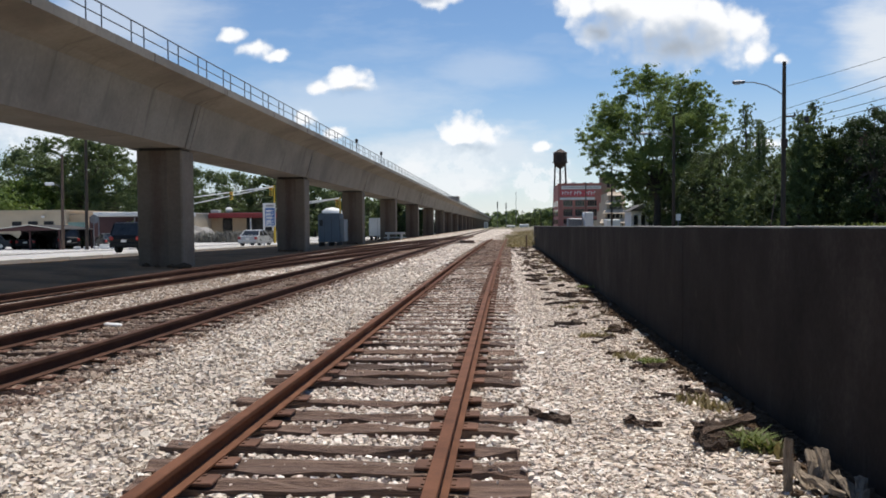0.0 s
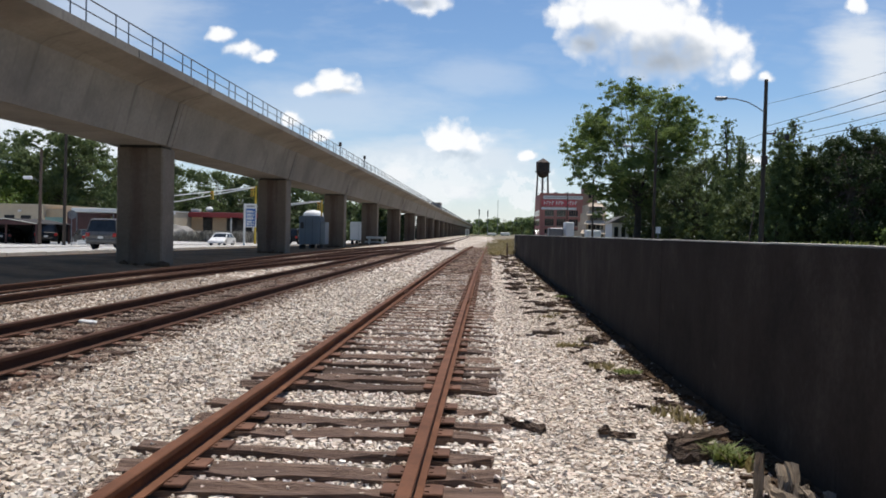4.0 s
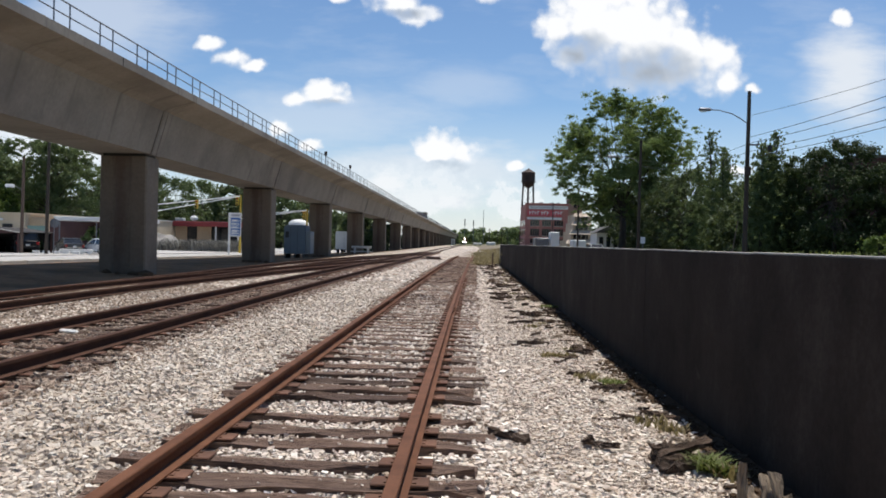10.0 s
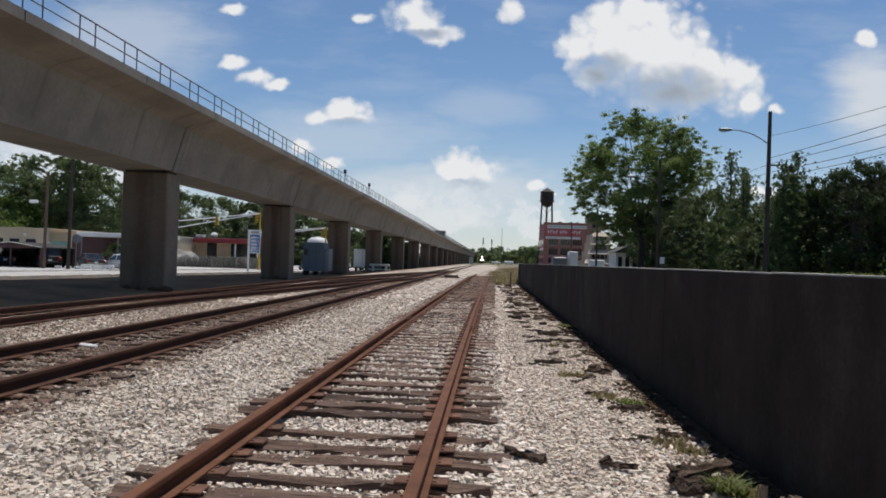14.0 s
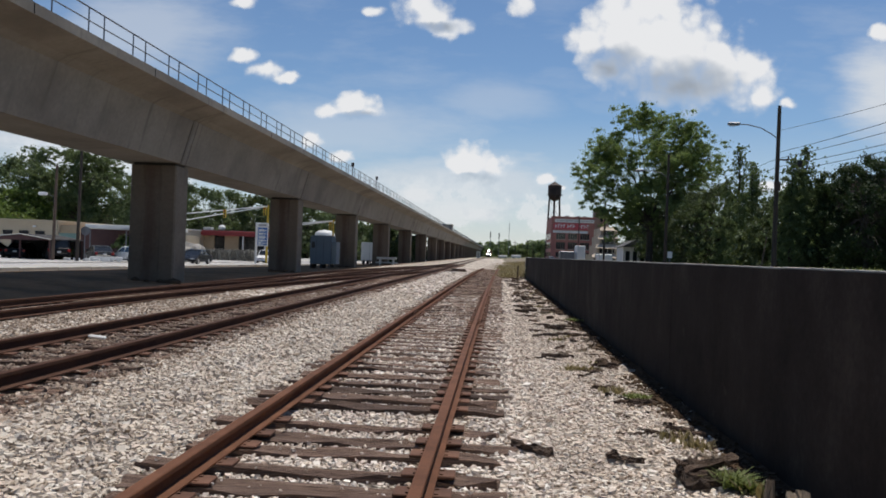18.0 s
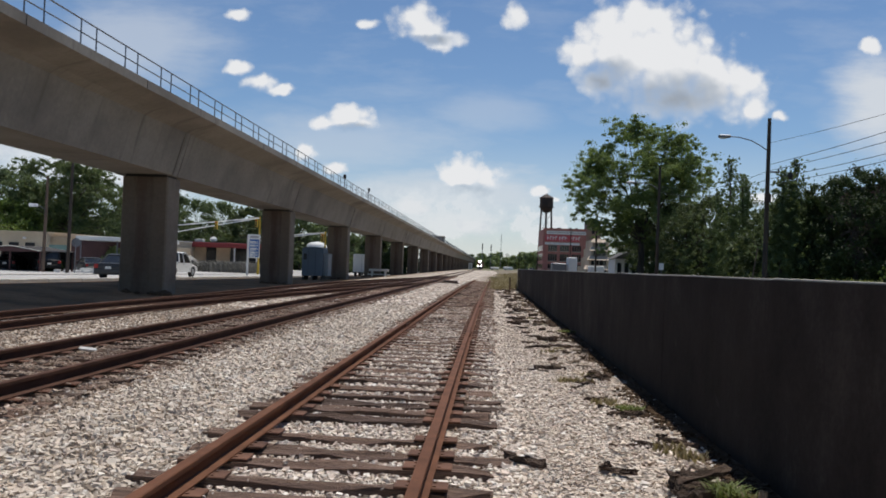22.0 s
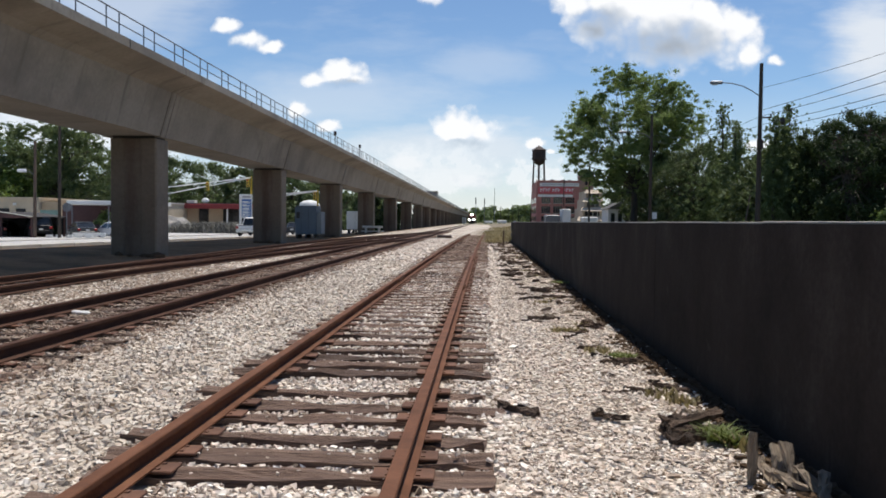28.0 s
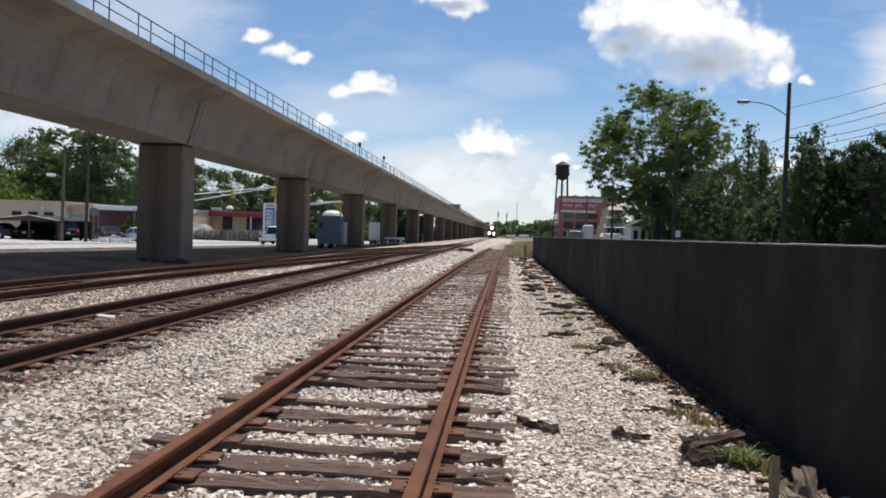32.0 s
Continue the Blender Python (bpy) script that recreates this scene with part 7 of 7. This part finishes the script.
def vehicle(name, label, spec, body_mat, bed=False):
    """A road vehicle heading along +y, its middle over the origin."""
    car = thing(name, label, "car", group="traffic")
    l, w, belt, top, low = (spec[k] for k in ("l", "w", "belt", "top", "low"))
    rear, front = -l / 2, l / 2
    r0, r1, f1, f0 = spec["cabin"]
    nose, cowl = spec["hood"]
    arch = []
    for ax in spec["axle"][::-1]:
        for k in range(7):
            a = math.pi * k / 6
            arch.append((ax + (spec["r"] + 0.07) * math.cos(a), low + (spec["r"] + 0.07) * math.sin(a) * 0.95))
    side = [(rear + 0.06, low + 0.12), (rear, belt - 0.25), (rear + 0.05, belt - 0.04)]
    side += [(r0, belt)] if not bed else [(r0 - 0.02, belt)]
    side += [(f0, cowl if cowl > belt - 0.02 else belt), (front - 0.35, nose + 0.02), (front - 0.05, nose - 0.12), (front, low + 0.22), (front - 0.08, low)]
    side += arch + [(rear + 0.12, low)]
    bm = bmesh.new()
    cols = []
    full = len(side) - len(arch) - 1
    for x, shrink in ((-w / 2, 0.07), (-w / 2 + 0.13, 0.0), (w / 2 - 0.13, 0.0), (w / 2, 0.07)):
        column = []
        for i, (y, z) in enumerate(side):
            upper = i < full
            yy = y - math.copysign(shrink * 1.4, y) if upper and abs(y) > l * 0.36 else y
            zz = z - shrink * (0.8 if upper and z > 0.62 else 0.0)
            column.append(bm.verts.new((x - math.copysign(0.09 * max(0.0, z - 0.72) / 0.4, x), yy, zz)))
        cols.append(column)
    k = len(side)
    for left, right in zip(cols, cols[1:]):
        for i in range(k):
            bm.faces.new((left[i], right[i], right[(i + 1) % k], left[(i + 1) % k]))
    for c in (cols[0], cols[-1]):
        bm.faces.new(c)
    bmesh.ops.triangulate(bm, faces=[f for f in bm.faces if len(f.verts) > 4])
    bmesh.ops.recalc_face_normals(bm, faces=bm.faces[:])
    part("body", bm, body_mat, car)
    # cabin: glass block with a painted roof and pillars
    cw, rw = w / 2 - 0.08, w / 2 - 0.24
    prof = [(r0, belt - 0.02), (r1, top - 0.07), (f1, top - 0.07), (f0, belt - 0.02)]
    bm = bmesh.new()
    lo = [bm.verts.new((s * (cw if i in (0, 3) else rw), y, z)) for s in (-1, 1) for i, (y, z) in enumerate(prof)]
    for f in ((0, 1, 2, 3), (4, 7, 6, 5), (0, 4, 5, 1), (3, 2, 6, 7), (1, 5, 6, 2)):
        bm.faces.new([lo[i] for i in f])
    bmesh.ops.recalc_face_normals(bm, faces=bm.faces[:])
    part("window", bm, M["glass"], car, "dark tinted window glass")
    bm = bmesh.new()
    v = [bm.verts.new(p) for p in ((-rw - 0.02, r1 - 0.08, top - 0.08), (rw + 0.02, r1 - 0.08, top - 0.08), (rw + 0.02, f1 + 0.08, top - 0.08), (-rw - 0.02, f1 + 0.08, top - 0.08), (-rw + 0.12, r1 + 0.1, top), (rw - 0.12, r1 + 0.1, top), (rw - 0.12, f1 - 0.15, top - 0.01), (-rw + 0.12, f1 - 0.15, top - 0.01))]
    for f in ((3, 2, 1, 0), (4, 5, 6, 7), (0, 1, 5, 4), (1, 2, 6, 5), (2, 3, 7, 6), (3, 0, 4, 7)):
        bm.faces.new([v[i] for i in f])
    part("roof", bm, body_mat, car)
    for s in (-1, 1):
        mid = (r1 + f1) / 2
        for (ya, yb) in ((r0, r1), (f0, f1), (mid, mid)):
            part("pillar", rod((s * (cw + 0.005), ya, belt - 0.02), (s * (rw + 0.015), yb, top - 0.07), 0.05 if ya != mid else 0.04, 0.045, 6), body_mat, car)
        part("mirror", box(s * (w / 2 + 0.08) - 0.09, s * (w / 2 + 0.08) + 0.09, f0 - 0.25, f0 - 0.1, belt, belt + 0.15, 0.03), M["plastic"], car)
        part("headlight", box(s * (w / 2 - 0.3) - 0.2, s * (w / 2 - 0.3) + 0.2, front - 0.12, front - 0.015, nose - 0.22, nose - 0.06, 0.02), M["lamp_glass"], car)
        part("taillight", box(s * (w / 2 - 0.17) - 0.12, s * (w / 2 - 0.17) + 0.12, rear - 0.02, rear + 0.1, belt - 0.32, belt - 0.1, 0.02), M["tail"], car)
        part("door_handle", box(s * (w / 2 - 0.03) - 0.02, s * (w / 2 - 0.03) + 0.02, mid - 0.3, mid - 0.14, belt - 0.16, belt - 0.12), M["chrome"], car)
        for ax in spec["axle"]:
            x = s * (w / 2 - 0.13)
            wheel = part("wheel", rod((x - 0.11, ax, spec["r"]), (x + 0.11, ax, spec["r"]), spec["r"], spec["r"], 18), M["rubber"], car)
            part("rim", rod((x + s * 0.08, ax, spec["r"]), (x + s * 0.118, ax, spec["r"]), spec["r"] * 0.66, spec["r"] * 0.6, 12), M["rim"], wheel, "alloy wheel rim")
    part("front_bumper", box(-w / 2 + 0.06, w / 2 - 0.06, front - 0.1, front + 0.05, low + 0.02, low + 0.26, 0.05), body_mat, car)
    part("rear_bumper", box(-w / 2 + 0.06, w / 2 - 0.06, rear - 0.06, rear + 0.1, low + 0.06, low + 0.3, 0.05), M["chrome"] if bed else body_mat, car)
    part("grille", box(-0.45, 0.45, front - 0.02, front + 0.02, nose - 0.3, nose - 0.1, 0.01), M["plastic"], car)
    part("number_plate", box(-0.16, 0.16, rear - 0.075, rear - 0.06, low + 0.32, low + 0.46), M["white"], car)
    if bed:
        part("bed_well", box(-w / 2 + 0.16, w / 2 - 0.16, rear + 0.14, r0 - 0.12, belt - 0.06, belt + 0.012), M["plastic"], car)
        for s in (-1, 1):
            part("bed_rail", box(s * (w / 2 - 0.11) - 0.06, s * (w / 2 - 0.11) + 0.06, rear + 0.04, r0 - 0.05, belt - 0.01, belt + 0.06, 0.02), body_mat, car)
    return car


P = {k: paint("car_paint_" + k, c, 0.28, 0.0, 0.12) for k, c in dict(white=(0.76, 0.76, 0.75), black=(0.012, 0.013, 0.015), navy=(0.008, 0.010, 0.015), tan=(0.115, 0.108, 0.102), silver=(0.42, 0.43, 0.44), grey=(0.06, 0.064, 0.068), slate=(0.20, 0.23, 0.27)).items()}
# name, label, spec, paint, bed, lane x, [(t, y) seen], 1 away or -1 toward
TRAFFIC = (
    ("sport_utility_car", "dark sport utility car driving away", SUV, "black", False, -22.4, [(0.0, 49.0), (1.0, 60.5), (2.5, 78.0)], 1),
    ("sport_utility_car", "tan and silver full-size sport utility car driving away", SUV, "tan", False, -22.4, [(3.0, 39.0), (3.5, 43.8), (5.5, 64.3), (6.5, 75.0), (7.0, 79.5)], 1),
    ("sedan_car", "bright white four-door sedan coming along the street", SEDAN, "white", False, -30.0, [(6.0, 57.4), (6.5, 47.2)], -1),
    ("pickup_truck", "dark pickup truck coming along the street", PICKUP, "navy", True, -29.5, [(7.0, 88.0), (7.5, 78.4), (8.0, 65.6), (8.5, 54.6), (9.0, 42.5)], -1),
    ("sedan_car", "silver sedan driving away", SEDAN, "silver", False, -22.4, [(0.0, 72.0), (0.5, 77.0)], 1),
    ("sedan_car", "silver-grey sedan coming along the street", SEDAN, "silver", False, -29.5, [(2.5, 98.9), (3.0, 87.8), (3.5, 78.1)], -1),
    ("sedan_car", "black four-door sedan coming along the street", SEDAN, "black", False, -29.5, [(16.5, 96.1), (17.5, 84.4), (18.0, 78.2), (19.5, 59.6), (20.0, 54.1)], -1),
    ("sedan_car", "dark navy sedan leading another car", SEDAN, "navy", False, -29.5, [(16.5, 88.3), (17.0, 81.6), (17.5, 75.4), (19.5, 49.2)], -1),
    ("sport_utility_car", "dark tall four-wheel-drive driving away", SUV, "black", False, -22.4, [(17.9, 26.0), (18.5, 37.0), (19.0, 44.9), (20.0, 59.0), (20.5, 65.6), (21.0, 73.6)], 1),
    ("sport_utility_car", "white sport utility car coming along the street", SUV, "white", False, -32.2, [(18.5, 103.3), (19.0, 91.3), (20.0, 70.2), (20.5, 61.1)], -1),
    ("pickup_truck", "white pickup truck, waiting at the signal in the end", PICKUP, "white", True, -22.4, [(19.0, 14.0), (20.0, 30.5), (20.5, 38.8), (21.0, 45.0), (22.5, 61.4), (23.0, 65.7), (24.0, 72.3), (25.5, 77.2), (27.0, 79.0), (32.0, 79.0)], 1),
    ("sedan_car", "dark grey sedan driving away in the near lane", SEDAN, "grey", False, -20.9, [(21.0, 34.5), (21.5, 40.3), (23.0, 57.0), (24.0, 64.8), (25.0, 69.9), (25.5, 73.0), (27.5, 86.0)], 1),
    ("sedan_car", "white sedan coming along the street", SEDAN, "white", False, -29.5, [(22.5, 107.2), (23.0, 97.0), (24.0, 78.9), (25.0, 60.7)], -1),
    ("sport_utility_car", "white sport utility car following along the street", SUV, "white", False, -29.5, [(25.0, 86.7), (25.5, 77.3)], -1),
)
MOVING = []
for name, label, spec, coat, bed, lane, seen, way in TRAFFIC:
    car = vehicle(name, label, spec, P[coat], bed)
    speed = 11.0 * way if way > 0 else -17.0
    rows = list(seen)
    t0, y0 = rows[0]
    if t0 > 0:
        rows.insert(0, (0.0, y0 - speed * t0))
    t1, y1 = rows[-1]
    if t1 < 32:
        rows.append((32.0, y1 + speed * (32 - t1)))
    dense = []
    for (ta, ya), (tb, yb) in zip(rows, rows[1:]):
        n = max(1, int((tb - ta) / 1.0))
        dense += [(ta + (tb - ta) * k / n, ya + (yb - ya) * k / n) for k in range(n)]
    dense.append(rows[-1])
    MOVING.append((car, [(t, pose(lane, y, road_at(lane, y), 0, 0, 0 if way > 0 else 180)) for t, y in dense]))
rc = vehicle("sedan_car", "silver-blue sedan passing on the road behind the wall", SEDAN, P["slate"])
MOVING.append((rc, [(t, pose(16.8, y, ground_level(16.8, y) + 0.03)) for t, y in [(0.0, -109.0), (3.0, -41.8), (5.0, 3.0), (6.0, 25.5), (6.6, 39.0), (7.0, 48.8), (7.4, 59.2), (8.0, 72.8), (8.6, 85.1), (9.0, 92.8), (11.0, 130.0), (20.0, 290.0), (32.0, 500.0)]]))
for x, y, turn, spec, coat, bed, label in ((-40.4, 72.4, 35, SUV, "black", False, "black car parked under the carport"), (-43.9, 73.0, 15, SEDAN, "navy", False, "dark sedan parked beside the carport"), (-46.6, 71.5, 80, SEDAN, "grey", False, "grey sedan parked on the forecourt"), (-37.9, 75.6, 38, SEDAN, "grey", False, "grey sedan parked before the shed"), (-34.7, 75.4, 50, SEDAN, "white", False, "white sedan parked before the shed"), (-35.9, 134, 70, SEDAN, "grey", False, "grey sedan parked by the store"), (-18.6, 126, 20, SUV, "grey", False, "grey car standing beyond the piers")):
    c = vehicle("parked_car", label, spec, P[coat], bed)
    c.matrix_basis = pose(x, y, z_lot(y) if x < -34 else road_at(x, y), 0, 0, turn)
    tagged(c, group="parked cars")

# ---- the train ----
train = thing("locomotive", "dark freight locomotive with three lit headlights", "locomotive")
part("frame", box(-1.45, 1.45, 0.2, 19.5, 1.0, 1.55, 0.05), M["plastic"], train)
part("long_hood", box(-0.95, 0.95, 5.2, 19.2, 1.55, 4.25, 0.12), M["loco_red"], train)
part("cab", box(-1.5, 1.5, 2.2, 5.2, 1.55, 4.55, 0.15), M["loco_red"], train, "red cab above a dark nose")
part("nose", box(-1.1, 1.1, 0.5, 2.2, 1.55, 3.1, 0.2), M["loco"], train)
for x in (-1.25, 0.3):
    part("windscreen", box(x, x + 0.95, 2.16, 2.2, 3.35, 4.05), M["glass"], train)
part("pilot", prism([(-1.45, 0.15), (1.45, 0.15), (1.3, 1.0), (-1.3, 1.0)], 0.1, 0.35), M["plastic"], train)
part("coupler", box(-0.18, 0.18, -0.35, 0.3, 0.72, 1.0, 0.04), M["rust"], train)
for x, z, rr0 in ((0.0, 4.15, 0.42), (-0.95, 1.75, 0.36), (0.95, 1.75, 0.30)):
    lamp = part("headlight_housing", rod((x, 2.25 if z > 3 else 0.55, z), (x, 2.05 if z > 3 else 0.32, z), rr0 + 0.1, rr0 + 0.08, 14), M["plastic"], train)
    part("lit_lens", rod((x, 2.05 if z > 3 else 0.32, z), (x, 2.0 if z > 3 else 0.28, z), rr0, rr0, 14), M["headlight"], lamp, "glowing white headlight")
for y0 in (3.0, 13.2):
    bogie = part("bogie", box(-1.25, 1.25, y0, y0 + 4.0, 0.45, 0.95, 0.08), M["plastic"], train)
    for k in range(3):
        part("wheelset", rod((-0.82, y0 + 0.5 + 1.5 * k, 0.51), (0.82, y0 + 0.5 + 1.5 * k, 0.51), 0.5, 0.5, 16), M["rust"], bogie)
for s in (-1, 1):
    part("handrail", tube([(s * 1.4, 0.6, 2.6), (s * 1.4, 19, 2.6)], 0.03), M["white"], train)
part("exhaust", box(-0.3, 0.3, 11, 12, 4.25, 4.5), M["plastic"], train)
rows = [(0.0, 755.0), (8.0, 655.0), (13.0, 590.0), (20.0, 500.0), (26.0, 422.0), (32.0, 342.0)]
MOVING.append((train, [(t, pose(T2, y, 0.2)) for t, y in rows]))
for k in range(6):
    c = thing("boxcar", "brown freight boxcar behind the locomotive", "freight car", group="freight cars")
    part("body", box(-1.5, 1.5, 0.4, 15.6, 1.2, 4.35, 0.06), M["boxcar"], c)
    part("door", box(-1.56, -1.5, 6.5, 9.5, 1.3, 4.0), M["boxcar"], c)
    part("door", box(1.5, 1.56, 6.5, 9.5, 1.3, 4.0), M["boxcar"], c)
    part("underframe", box(-1.3, 1.3, 0.0, 16.0, 0.9, 1.2), M["plastic"], c)
    for y0 in (1.2, 12.6):
        part("wheelset", rod((-0.82, y0 + 0.4, 0.45), (0.82, y0 + 0.4, 0.45), 0.43, 0.43, 14), M["rust"], c)
        part("wheelset", rod((-0.82, y0 + 2.0, 0.45), (0.82, y0 + 2.0, 0.45), 0.43, 0.43, 14), M["rust"], c)
    MOVING.append((c, [(t, pose(T2, y + 20.0 + 16.4 * k, 0.2)) for t, y in rows]))
MOVING.append((clouds, [(0.0, pose(0, 0, 0, 0, 0, 0.45)), (13.0, pose(0, 0, 0)), (32.0, pose(0, 0, 0, 0, 0, -0.65))]))


def motions():
    for thing_moved, rows in MOVING:
        walk(thing_moved, rows)


motions()
